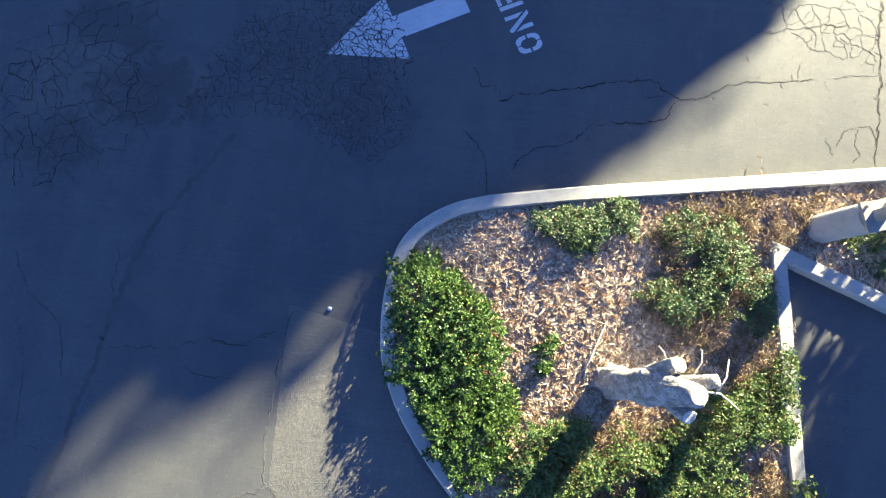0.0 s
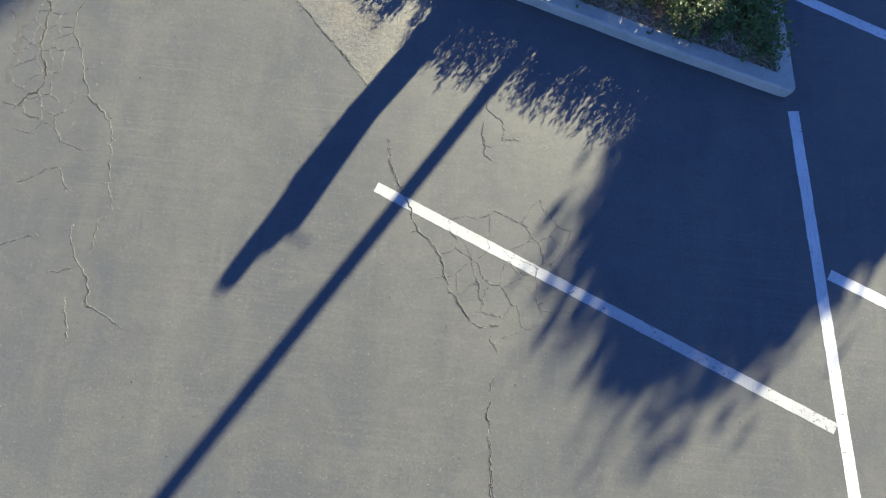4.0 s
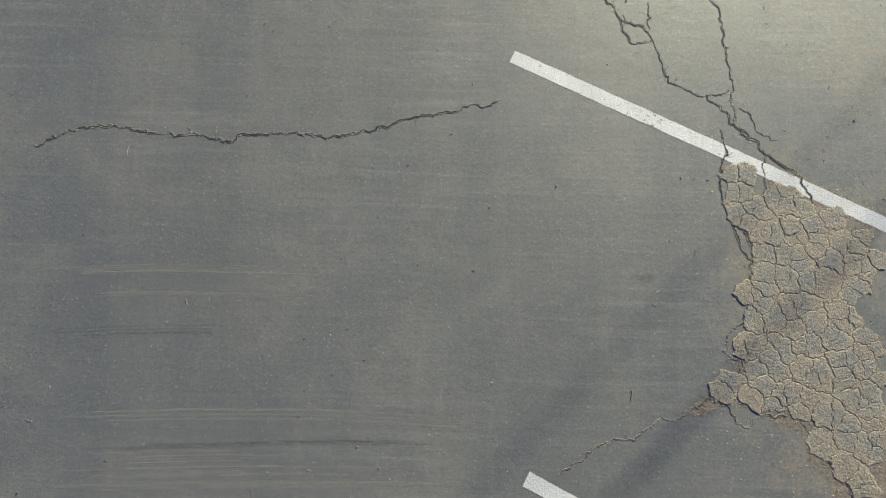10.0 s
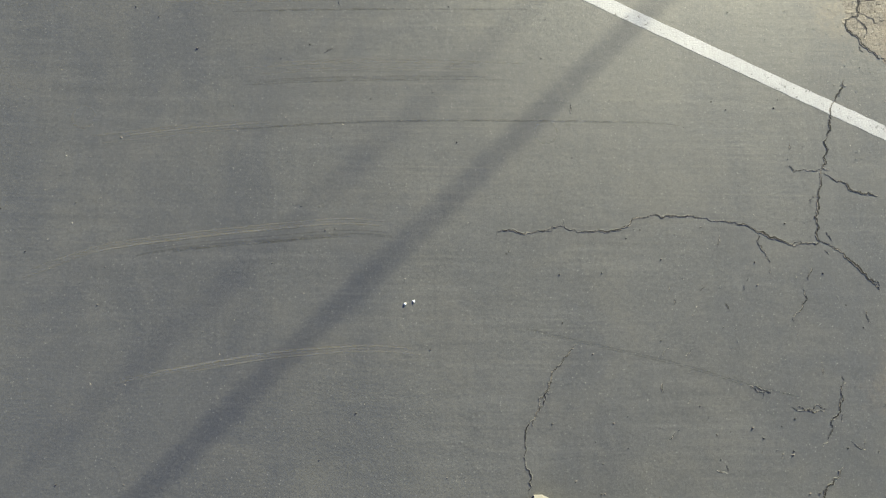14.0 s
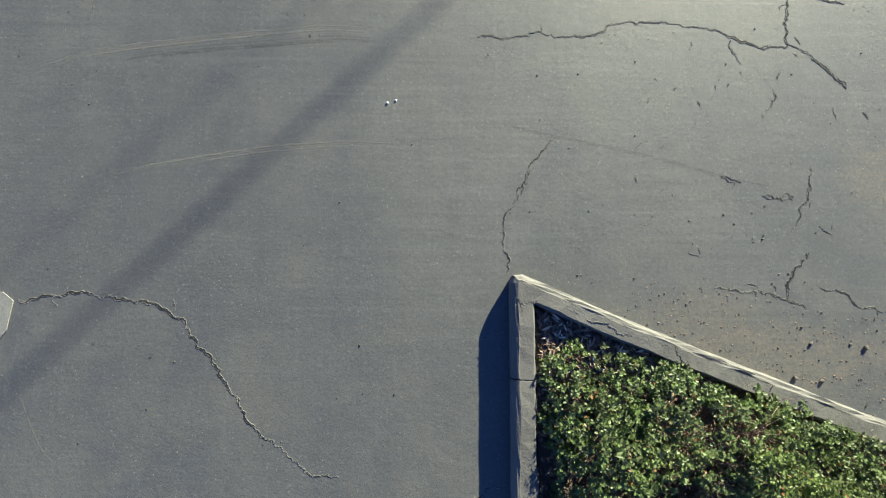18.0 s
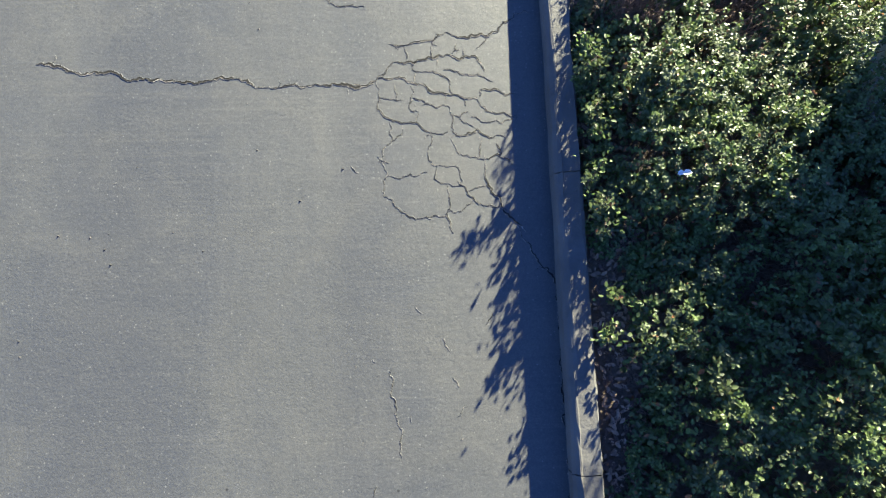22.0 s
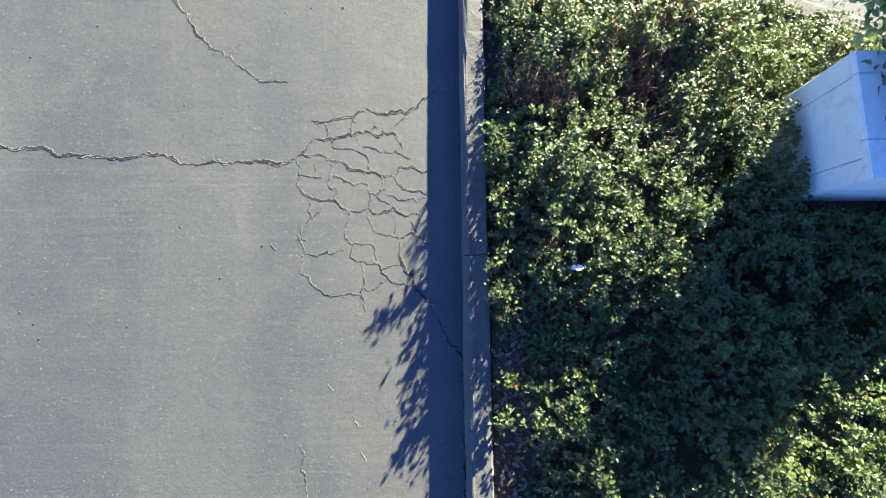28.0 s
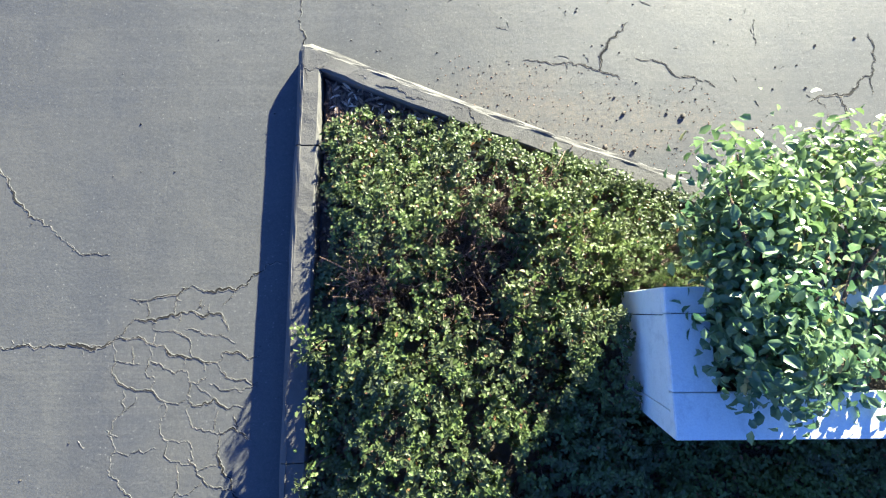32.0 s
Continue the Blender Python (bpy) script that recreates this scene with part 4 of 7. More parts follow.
crack(7, [(-1.146, -14.843), (-1.106, -14.804), (-1.075, -14.764), (-1.045, -14.734), (-0.975, -14.724), (-0.914, -14.724), (-0.884, -14.704), (-0.834, -14.704), (-0.783, -14.694), (-0.723, -14.684), (-0.663, -14.684), (-0.633, -14.704), (-0.582, -14.684), (-0.542, -14.684), (-0.512, -14.714), (-0.492, -14.744)])
crack(6, [(-1.146, -14.843), (-1.075, -14.833), (-1.035, -14.824), (-0.965, -14.824), (-0.934, -14.853), (-0.904, -14.863), (-0.864, -14.863), (-0.824, -14.893), (-0.794, -14.923), (-0.753, -14.923), (-0.703, -14.933), (-0.643, -14.943), (-0.592, -14.963), (-0.552, -14.963), (-0.522, -14.963)])
crack(5, [(-1.065, -14.594), (-1.015, -14.604), (-0.944, -14.604), (-0.904, -14.584), (-0.844, -14.574), (-0.783, -14.574), (-0.763, -14.534), (-0.733, -14.534), (-0.673, -14.534), (-0.612, -14.554), (-0.552, -14.544), (-0.492, -14.534), (-0.441, -14.554), (-0.401, -14.524), (-0.361, -14.484), (-0.310, -14.445), (-0.280, -14.415), (-0.230, -14.395), (-0.179, -14.395)])
crack(3, [(-0.965, -14.604), (-0.955, -14.654), (-0.955, -14.714)])
crack(2, [(-0.794, -14.584), (-0.794, -14.634), (-0.783, -14.694)])
crack(2, [(-0.643, -14.604), (-0.643, -14.644), (-0.673, -14.664)])
crack(2, [(-0.461, -14.554), (-0.481, -14.604), (-0.522, -14.644)])
crack(2.2, [(-0.924, -14.734), (-0.884, -14.784), (-0.824, -14.784), (-0.763, -14.794), (-0.713, -14.824), (-0.683, -14.873), (-0.673, -14.933)])
crack(2, [(-0.723, -14.774), (-0.683, -14.774), (-0.643, -14.784), (-0.602, -14.814), (-0.552, -14.814), (-0.512, -14.804), (-0.472, -14.834), (-0.421, -14.854)])
crack(2, [(-0.492, -14.744), (-0.472, -14.784)])
crack(3, [(-0.512, -14.963), (-0.502, -14.913), (-0.461, -14.913), (-0.411, -14.903), (-0.371, -14.933), (-0.331, -14.943), (-0.280, -14.933)])
crack(3, [(-0.522, -14.973), (-0.502, -15.013), (-0.472, -15.043), (-0.441, -15.053), (-0.391, -15.063), (-0.331, -15.083), (-0.280, -15.073)])
crack(2, [(-0.562, -15.083), (-0.512, -15.103), (-0.452, -15.123), (-0.371, -15.123), (-0.321, -15.103), (-0.280, -15.093)])
crack(3, [(-0.854, -15.003), (-0.804, -15.003), (-0.763, -15.023), (-0.713, -15.013), (-0.683, -15.053), (-0.673, -15.103), (-0.683, -15.143), (-0.673, -15.183), (-0.613, -15.203), (-0.562, -15.193), (-0.532, -15.163), (-0.492, -15.203), (-0.452, -15.223), (-0.401, -15.203), (-0.361, -15.223)])
crack(2.5, [(-0.673, -15.073), (-0.623, -15.083), (-0.582, -15.053)])
crack(2, [(-0.633, -15.093), (-0.592, -15.123), (-0.552, -15.153)])
crack(2, [(-0.592, -15.013), (-0.602, -14.973)])
crack(4, [(-1.136, -14.853), (-1.126, -14.923), (-1.126, -14.983), (-1.126, -15.033), (-1.095, -15.063), (-1.065, -15.083), (-1.035, -15.103), (-0.995, -15.113), (-0.934, -15.113), (-0.894, -15.113), (-0.864, -15.143), (-0.834, -15.173), (-0.804, -15.193)])
crack(2, [(-1.126, -14.973), (-1.065, -14.963), (-1.015, -14.973), (-0.975, -14.973)])
crack(2, [(-1.025, -14.873), (-1.015, -14.923), (-1.005, -14.973)])
crack(2, [(-0.924, -14.873), (-0.914, -14.933), (-0.924, -14.983), (-0.934, -15.023), (-0.884, -15.043), (-0.894, -15.103)])
crack(2, [(-0.914, -14.953), (-0.874, -14.973), (-0.824, -15.003)])
crack(2.5, [(-0.804, -15.183), (-0.753, -15.193), (-0.693, -15.173)])
crack(3, [(-0.804, -15.193), (-0.804, -15.242), (-0.824, -15.272), (-0.824, -15.322), (-0.814, -15.362), (-0.774, -15.392), (-0.713, -15.402), (-0.663, -15.392)])
crack(2.5, [(-0.673, -15.203), (-0.663, -15.262), (-0.643, -15.312), (-0.613, -15.332), (-0.562, -15.342), (-0.522, -15.352), (-0.492, -15.362)])
crack(2, [(-0.522, -15.352), (-0.512, -15.302), (-0.502, -15.233)])
crack(2, [(-0.663, -15.392), (-0.633, -15.432), (-0.623, -15.492), (-0.643, -15.512)])
crack(5, [(-0.492, -15.332), (-0.492, -15.412), (-0.482, -15.482), (-0.462, -15.532), (-0.432, -15.582), (-0.401, -15.641), (-0.361, -15.691), (-0.331, -15.731), (-0.291, -15.761), (-0.261, -15.801)])
crack(4, [(-0.643, -15.512), (-0.603, -15.532), (-0.582, -15.582), (-0.552, -15.612), (-0.512, -15.631), (-0.452, -15.641), (-0.401, -15.651), (-0.371, -15.671)])
crack(2, [(-0.593, -15.552), (-0.542, -15.532), (-0.492, -15.522)])
crack(2.5, [(-0.774, -15.392), (-0.784, -15.442), (-0.774, -15.482), (-0.733, -15.502), (-0.683, -15.522), (-0.633, -15.522)])
crack(2.5, [(-0.713, -15.512), (-0.703, -15.582), (-0.713, -15.661), (-0.713, -15.711), (-0.703, -15.761), (-0.683, -15.801)])
crack(2.5, [(-0.713, -15.671), (-0.653, -15.671), (-0.603, -15.631), (-0.572, -15.611)])
crack(2.2, [(-1.055, -15.113), (-1.055, -15.173), (-1.045, -15.232), (-1.085, -15.272), (-1.095, -15.312), (-1.116, -15.362), (-1.085, -15.402), (-1.075, -15.452), (-1.085, -15.502), (-1.096, -15.542), (-1.055, -15.591), (-1.025, -15.631), (-0.985, -15.671), (-0.935, -15.701), (-0.884, -15.711), (-0.814, -15.711), (-0.743, -15.701), (-0.713, -15.701)])
crack(1.6, [(-1.045, -15.232), (-1.005, -15.203), (-0.975, -15.153)])
crack(1.6, [(-1.075, -15.452), (-0.975, -15.452), (-0.894, -15.452), (-0.834, -15.432)])
crack(4, [(-0.492, -15.352), (-0.442, -15.342), (-0.401, -15.332), (-0.371, -15.352), (-0.341, -15.372), (-0.301, -15.392)])
crack(3, [(-0.391, -15.332), (-0.401, -15.292), (-0.411, -15.253)])
crack(1.8, [(-1.055, -16.568), (-1.035, -16.648), (-1.015, -16.768), (-1.005, -16.857), (-0.995, -17.037)])
crack(4, [(-0.311, -15.761), (-0.261, -15.861), (-0.201, -15.981), (-0.120, -16.070), (-0.100, -16.130), (-0.100, -16.260), (-0.100, -16.389), (-0.091, -16.808), (-0.091, -17.077), (-0.101, -17.326)])
crack(7, [(-3.442, -13.208), (-3.291, -13.198), (-3.180, -13.187), (-3.069, -13.157), (-2.918, -13.177), (-2.767, -13.207), (-2.606, -13.207), (-2.495, -13.237), (-2.415, -13.287), (-2.344, -13.327), (-2.254, -13.417), (-2.173, -13.526), (-2.092, -13.606), (-2.032, -13.666), (-1.972, -13.776), (-1.891, -13.896), (-1.810, -14.005), (-1.710, -14.105)])
crack(3, [(-1.710, -14.105), (-1.619, -14.145), (-1.538, -14.215), (-1.448, -14.275), (-1.408, -14.315), (-1.317, -14.325), (-1.216, -14.335)])
crack(8, [(-3.239, -14.695), (-3.139, -14.704), (-3.038, -14.744), (-2.917, -14.754), (-2.796, -14.754), (-2.706, -14.784), (-2.525, -14.814), (-2.354, -14.824), (-2.182, -14.824), (-2.042, -14.814), (-1.931, -14.824), (-1.820, -14.873), (-1.770, -14.883), (-1.699, -14.863), (-1.609, -14.873), (-1.508, -14.853), (-1.407, -14.853), (-1.297, -14.873), (-1.226, -14.873), (-1.156, -14.853)])
crack(4, [(0.053, -12.228), (0.033, -12.318), (-0.037, -12.448), (-0.098, -12.558), (-0.128, -12.638), (-0.128, -12.748), (-0.118, -12.868), (-0.118, -12.997)])
crack(4, [(2.070, -12.279), (2.009, -12.449), (1.938, -12.559), (1.868, -12.699)])
crack(4, [(1.404, -12.319), (1.485, -12.349), (1.535, -12.359)])
crack(4, [(1.687, -12.449), (1.767, -12.469), (1.848, -12.429), (1.908, -12.459)])
crack(5, [(1.998, -12.829), (1.918, -12.908), (1.847, -13.018), (1.806, -13.098), (1.786, -13.178)])
crack(4.5, [(1.302, -13.098), (1.433, -13.108), (1.504, -13.128), (1.625, -13.128), (1.716, -13.148), (1.786, -13.168), (1.867, -13.198), (1.917, -13.238)])
crack(6, [(2.129, -13.098), (2.230, -13.168), (2.300, -13.228), (2.401, -13.238), (2.511, -13.299)])
crack(2.5, [(2.028, -13.088), (2.129, -13.098)])
crack(8, [(-3.085, 1.719), (-3.055, 1.639), (-2.984, 1.559), (-2.924, 1.509), (-2.792, 1.540), (-2.691, 1.540), (-2.601, 1.490), (-2.560, 1.450), (-2.399, 1.440), (-2.237, 1.431), (-2.066, 1.431), (-1.965, 1.421), (-1.894, 1.422), (-1.743, 1.462), (-1.642, 1.442), (-1.490, 1.443), (-1.369, 1.423), (-1.238, 1.393), (-1.157, 1.323), (-1.077, 1.273), (-0.966, 1.254), (-0.875, 1.154), (-0.764, 1.134), (-0.663, 1.124), (-0.572, 1.154), (-0.481, 1.185), (-0.360, 1.205), (-0.229, 1.185)])
crack(3, [(-1.854, 1.412), (-1.733, 1.322), (-1.622, 1.242), (-1.521, 1.192), (-1.490, 1.112), (-1.349, 1.093), (-1.198, 1.073), (-1.006, 1.084), (-0.865, 1.124)])
crack(2.5, [(-1.834, 1.052), (-1.632, 1.012), (-1.551, 0.932), (-1.470, 0.872)])
crack(3.5, [(-1.430, 0.863), (-1.279, 0.883), (-1.178, 0.933), (-0.996, 0.943), (-0.935, 0.954), (-0.885, 0.894), (-0.844, 0.834)])
crack(2.5, [(-0.844, 0.834), (-0.693, 0.834), (-0.542, 0.844), (-0.420, 0.865), (-0.309, 0.895)])
crack(2, [(-1.218, 1.073), (-1.178, 0.943)])
crack(2, [(-0.673, 0.954), (-0.622, 0.854)])
crack(3, [(-0.804, 0.774), (-0.723, 0.684), (-0.693, 0.654), (-0.572, 0.644), (-0.471, 0.634), (-0.360, 0.645), (-0.279, 0.605), (-0.208, 0.565), (-0.087, 0.565), (0.004, 0.585)])
crack(2, [(-0.552, 0.624), (-0.461, 0.454)])
crack(2, [(-4.013, 1.697), (-3.902, 1.667), (-3.751, 1.667), (-3.549, 1.668), (-3.398, 1.688)])
crack(2, [(-4.023, 1.517), (-3.943, 1.467), (-3.842, 1.497), (-3.751, 1.537), (-3.569, 1.498), (-3.468, 1.518)])
crack(2.5, [(-4.034, 1.307), (-3.882, 1.327), (-3.741, 1.357), (-3.559, 1.358)])
crack(2, [(-3.267, 1.518), (-3.166, 1.509), (-3.075, 1.569), (-3.055, 1.619)])
crack(2, [(-3.115, 1.539), (-3.024, 1.469), (-2.974, 1.429)])
crack(2, [(-3.307, 1.228), (-3.176, 1.209), (-3.065, 1.239), (-2.984, 1.249), (-2.903, 1.179), (-2.792, 1.120), (-2.712, 1.080)])
crack(2, [(-3.004, 1.349), (-2.863, 1.379), (-2.712, 1.380), (-2.611, 1.360)])
crack(2.5, [(-3.953, 1.897), (-3.801, 1.907), (-3.650, 1.878), (-3.509, 1.858), (-3.388, 1.898), (-3.216, 1.939)])
crack(2, [(-2.409, 1.170), (-2.308, 1.231), (-2.217, 1.281)])
crack(5, [(-0.229, 1.185), (-0.148, 1.065), (-0.067, 0.976), (-0.006, 0.836), (0.074, 0.796), (0.125, 0.746), (0.226, 0.696)])
crack(3, [(-0.148, 1.195), (-0.138, 1.265), (-0.178, 1.335), (-0.178, 1.495), (-0.158, 1.626), (-0.128, 1.706), (-0.087, 1.806), (-0.047, 1.886), (0.004, 1.906), (0.054, 1.866)])
crack(3, [(0.317, 2.247), (0.216, 2.247), (0.115, 2.236), (0.064, 2.216), (0.054, 2.106), (0.054, 1.996), (0.044, 1.896), (0.074, 1.816), (0.064, 1.716), (0.074, 1.616), (0.074, 1.556)])
crack(2.5, [(0.074, 1.556), (0.155, 1.506), (0.206, 1.456), (0.206, 1.396), (0.236, 1.346)])
crack(3, [(0.054, 1.496), (0.105, 1.426), (0.105, 1.366), (0.135, 1.276), (0.175, 1.196), (0.185, 1.116), (0.175, 1.056), (0.165, 0.976), (0.135, 0.926)])
crack(2.5, [(-0.158, 1.215), (-0.097, 1.266), (-0.006, 1.306), (-0.017, 1.426)])
crack(2.5, [(0.206, 1.456), (0.307, 1.487), (0.387, 1.487), (0.458, 1.507), (0.579, 1.527), (0.670, 1.547), (0.731, 1.557)])
crack(2.5, [(0.145, 1.136), (0.095, 1.086), (0.014, 1.046)])
crack(6, [(0.508, 3.567), (0.549, 3.337), (0.589, 3.168), (0.629, 2.998), (0.629, 2.778), (0.629, 2.608), (0.619, 2.538), (0.630, 2.448), (0.640, 2.368), (0.630, 2.278), (0.619, 2.177), (0.609, 2.127)])
crack(3.5, [(0.619, 2.177), (0.609, 2.047), (0.589, 1.967), (0.539, 1.897), (0.488, 1.827), (0.468, 1.747), (0.448, 1.697)])
crack(2.5, [(0.609, 1.967), (0.609, 1.857), (0.599, 1.757), (0.559, 1.657)])
crack(2.5, [(0.448, 1.667), (0.377, 1.557), (0.327, 1.517)])
crack(5, [(0.619, 2.147), (0.670, 2.128), (0.710, 2.048), (0.761, 1.988), (0.801, 1.918), (0.821, 1.818), (0.872, 1.798), (0.902, 1.728), (0.902, 1.648), (0.872, 1.578), (0.852, 1.498), (0.822, 1.428), (0.801, 1.338), (0.842, 1.298)])
crack(3, [(0.821, 1.798), (0.791, 1.748), (0.771, 1.688), (0.731, 1.618), (0.751, 1.568)])
crack(4, [(0.781, 1.958), (0.902, 1.978), (0.983, 1.938), (1.054, 1.918), (1.145, 1.889)])
crack(2.5, [(0.983, 1.928), (0.993, 1.838), (1.054, 1.818)])
crack(5, [(1.215, 1.919), (1.235, 1.859), (1.286, 1.809), (1.357, 1.829), (1.407, 1.829), (1.447, 1.739), (1.478, 1.659), (1.528, 1.549), (1.579, 1.479), (1.609, 1.379), (1.619, 1.259), (1.630, 1.129), (1.609, 0.989)])
crack(2.5, [(1.377, 1.839), (1.458, 1.869), (1.508, 1.919), (1.538, 1.979)])
crack(2, [(0.912, 1.638), (1.013, 1.658), (1.084, 1.718), (1.155, 1.768), (1.235, 1.809)])
crack(3, [(1.478, 1.429), (1.498, 1.299), (1.518, 1.199), (1.549, 1.149), (1.609, 1.149)])
crack(7, [(0.226, 0.696), (0.266, 0.646), (0.286, 0.556), (0.276, 0.476), (0.327, 0.416), (0.357, 0.326), (0.377, 0.236), (0.387, 0.116), (0.418, 0.006), (0.428, -0.104), (0.458, -0.234), (0.468, -0.324), (0.448, -0.434), (0.468, -0.604), (0.479, -0.825)])
crack(4, [(0.286, 0.596), (0.337, 0.506), (0.398, 0.456), (0.468, 0.426), (0.519, 0.386)])
crack(4, [(0.014, 0.595), (0.054, 0.556), (0.044, 0.435), (0.074, 0.325), (0.125, 0.226), (0.206, 0.146), (0.266, 0.106), (0.337, 0.086), (0.387, 0.106)])
crack(3, [(0.064, 0.516), (0.155, 0.446), (0.236, 0.406), (0.297, 0.346)])
crack(3, [(0.297, 0.346), (0.317, 0.226), (0.357, 0.136)])
crack(4, [(0.337, 0.326), (0.428, 0.346), (0.519, 0.376), (0.610, 0.377), (0.701, 0.407), (0.802, 0.437), (0.892, 0.477), (0.933, 0.487)])
crack(3, [(0.014, 0.595), (0.064, 0.636), (0.084, 0.726)])
crack(2, [(0.822, 0.587), (0.862, 0.527), (0.872, 0.477)])
crack(2.5, [(0.519, 0.376), (0.539, 0.316), (0.620, 0.287), (0.660, 0.267)])
crack(3.5, [(0.680, 0.377), (0.751, 0.317), (0.852, 0.297), (0.923, 0.267), (0.993, 0.247), (1.064, 0.277), (1.155, 0.308)])
crack(3.5, [(0.993, 0.247), (1.004, 0.187), (1.074, 0.127), (1.125, 0.087), (1.155, -0.003), (1.206, -0.062), (1.266, -0.102), (1.327, -0.132), (1.398, -0.142), (1.509, -0.132), (1.580, -0.162), (1.671, -0.182)])
crack(3, [(0.933, 0.487), (0.943, 0.597), (0.953, 0.718), (0.993, 0.718), (1.054, 0.688)])
crack(3, [(0.953, 0.718), (1.024, 0.728), (1.115, 0.728)])
crack(3, [(1.054, 0.688), (1.074, 0.588), (1.064, 0.518)])
crack(2.5, [(1.064, 0.518), (1.105, 0.448), (1.125, 0.358), (1.175, 0.298), (1.236, 0.248), (1.297, 0.188), (1.337, 0.138)])
crack(3, [(1.115, 0.728), (1.125, 0.808), (1.165, 0.858), (1.205, 0.908)])
crack(4, [(1.205, 0.938), (1.276, 0.918), (1.347, 0.908), (1.418, 0.939), (1.468, 0.919), (1.519, 0.879), (1.569, 0.909), (1.609, 0.959)])
crack(3, [(1.115, 0.808), (1.175, 0.878)])
crack(5, [(1.609, 0.969), (1.660, 0.919), (1.721, 0.849), (1.761, 0.779), (1.791, 0.729), (1.822, 0.689), (1.852, 0.629)])
crack(3, [(1.468, 0.909), (1.478, 0.809), (1.519, 0.769), (1.569, 0.739), (1.610, 0.689), (1.650, 0.629), (1.690, 0.589), (1.771, 0.559)])
crack(3, [(1.256, 0.728), (1.357, 0.748), (1.428, 0.709), (1.448, 0.639), (1.569, 0.639), (1.620, 0.669)])
crack(3, [(1.327, 0.728), (1.327, 0.658), (1.307, 0.558), (1.266, 0.488), (1.236, 0.418)])
crack(3, [(1.195, 0.488), (1.266, 0.478), (1.357, 0.538), (1.428, 0.578), (1.478, 0.539), (1.549, 0.509), (1.620, 0.479), (1.660, 0.429), (1.711, 0.399)])
crack(3, [(1.115, 0.668), (1.185, 0.688), (1.256, 0.708)])
crack(3, [(1.781, 0.699), (1.791, 0.619), (1.802, 0.529), (1.791, 0.469)])
crack(4, [(1.711, 0.399), (1.731, 0.339), (1.771, 0.269)])
crack(4, [(1.711, 0.399), (1.670, 0.329), (1.569, 0.268), (1.509, 0.258), (1.438, 0.268), (1.367, 0.268)])
crack(2.5, [(1.236, 0.908), (1.306, 0.838), (1.377, 0.798), (1.468, 0.789)])
crack(2.5, [(1.377, 0.798), (1.306, 0.748)])
crack(8, [(1.771, 0.269), (1.832, 0.219), (1.923, 0.209), (1.994, 0.139), (2.085, 0.119), (2.145, 0.090), (2.216, 0.040), (2.307, -0.000), (2.398, -0.010), (2.489, -0.030)])
crack(3, [(1.347, 0.178), (1.418, 0.128), (1.478, 0.098)])
crack(5, [(3.053, 2.253), (3.053, 2.153), (3.033, 2.043), (3.043, 1.893), (3.063, 1.743)])
crack(4, [(3.528, 1.373), (3.498, 1.273), (3.519, 1.183), (3.488, 1.063), (3.499, 0.913), (3.499, 0.823), (3.529, 0.783)])
crack(3, [(3.528, 1.353), (3.438, 1.323), (3.367, 1.243), (3.397, 1.123), (3.458, 1.013)])
crack(4, [(3.479, 0.843), (3.458, 0.723), (3.347, 0.682), (3.277, 0.632), (3.196, 0.542), (3.125, 0.442), (3.055, 0.392), (3.014, 0.372)])
crack(4, [(3.004, 0.371), (3.014, 0.281), (3.004, 0.211), (2.933, 0.161), (2.873, 0.131)])
crack(4, [(3.024, 0.261), (3.095, 0.151), (3.075, 0.041), (3.045, -0.049)])
crack(4, [(2.873, 0.131), (2.903, 0.051), (2.944, -0.039), (2.984, -0.149), (3.015, -0.229), (3.025, -0.359), (3.035, -0.489), (3.055, -0.619)])
crack(3, [(3.166, 0.072), (3.166, -0.089), (3.156, -0.219)])
crack(3, [(3.116, -0.349), (3.136, -0.439), (3.156, -0.479)])
crack(5, [(2.489, -0.030), (2.550, -0.110), (2.590, -0.220), (2.661, -0.330)])
crack(3.5, [(2.469, -0.080), (2.509, -0.180), (2.550, -0.290), (2.580, -0.390), (2.600, -0.520), (2.601, -0.650)])
crack(3, [(2.661, -0.330), (2.701, -0.430), (2.752, -0.510), (2.762, -0.630)])
crack(3, [(2.489, -0.030), (2.560, 0.040), (2.630, 0.090), (2.671, 0.051), (2.701, -0.039)])
crack(3, [(2.590, 0.271), (2.600, 0.181), (2.610, 0.110)])
crack(2.5, [(2.701, -0.039), (2.812, 0.051), (2.873, 0.091)])
crack(2, [(2.661, -0.330), (2.802, -0.270), (2.893, -0.219), (2.984, -0.169)])
crack(4, [(0.549, -1.595), (0.539, -1.695), (0.559, -1.805), (0.590, -1.905), (0.560, -2.005), (0.580, -2.135), (0.630, -2.255), (0.681, -2.375), (0.752, -2.495), (0.812, -2.535), (0.893, -2.535), (0.984, -2.605), (1.075, -2.665), (1.166, -2.705), (1.257, -2.735)])
crack(6, [(1.075, -1.564), (1.115, -1.694), (1.166, -1.794), (1.237, -1.914), (1.277, -2.044), (1.287, -2.114), (1.348, -2.214), (1.388, -2.314), (1.419, -2.434), (1.429, -2.554), (1.449, -2.694), (1.439, -2.795), (1.469, -2.915), (1.479, -3.075), (1.489, -3.215), (1.479, -3.325), (1.540, -3.415), (1.570, -3.455)])
crack(4, [(1.166, -2.415), (1.237, -2.495), (1.318, -2.555), (1.348, -2.635), (1.398, -2.705), (1.439, -2.765)])
crack(3, [(1.318, -2.555), (1.348, -2.514), (1.408, -2.484)])
crack(4, [(1.823, -1.523), (1.813, -1.683), (1.782, -1.813), (1.752, -1.843)])
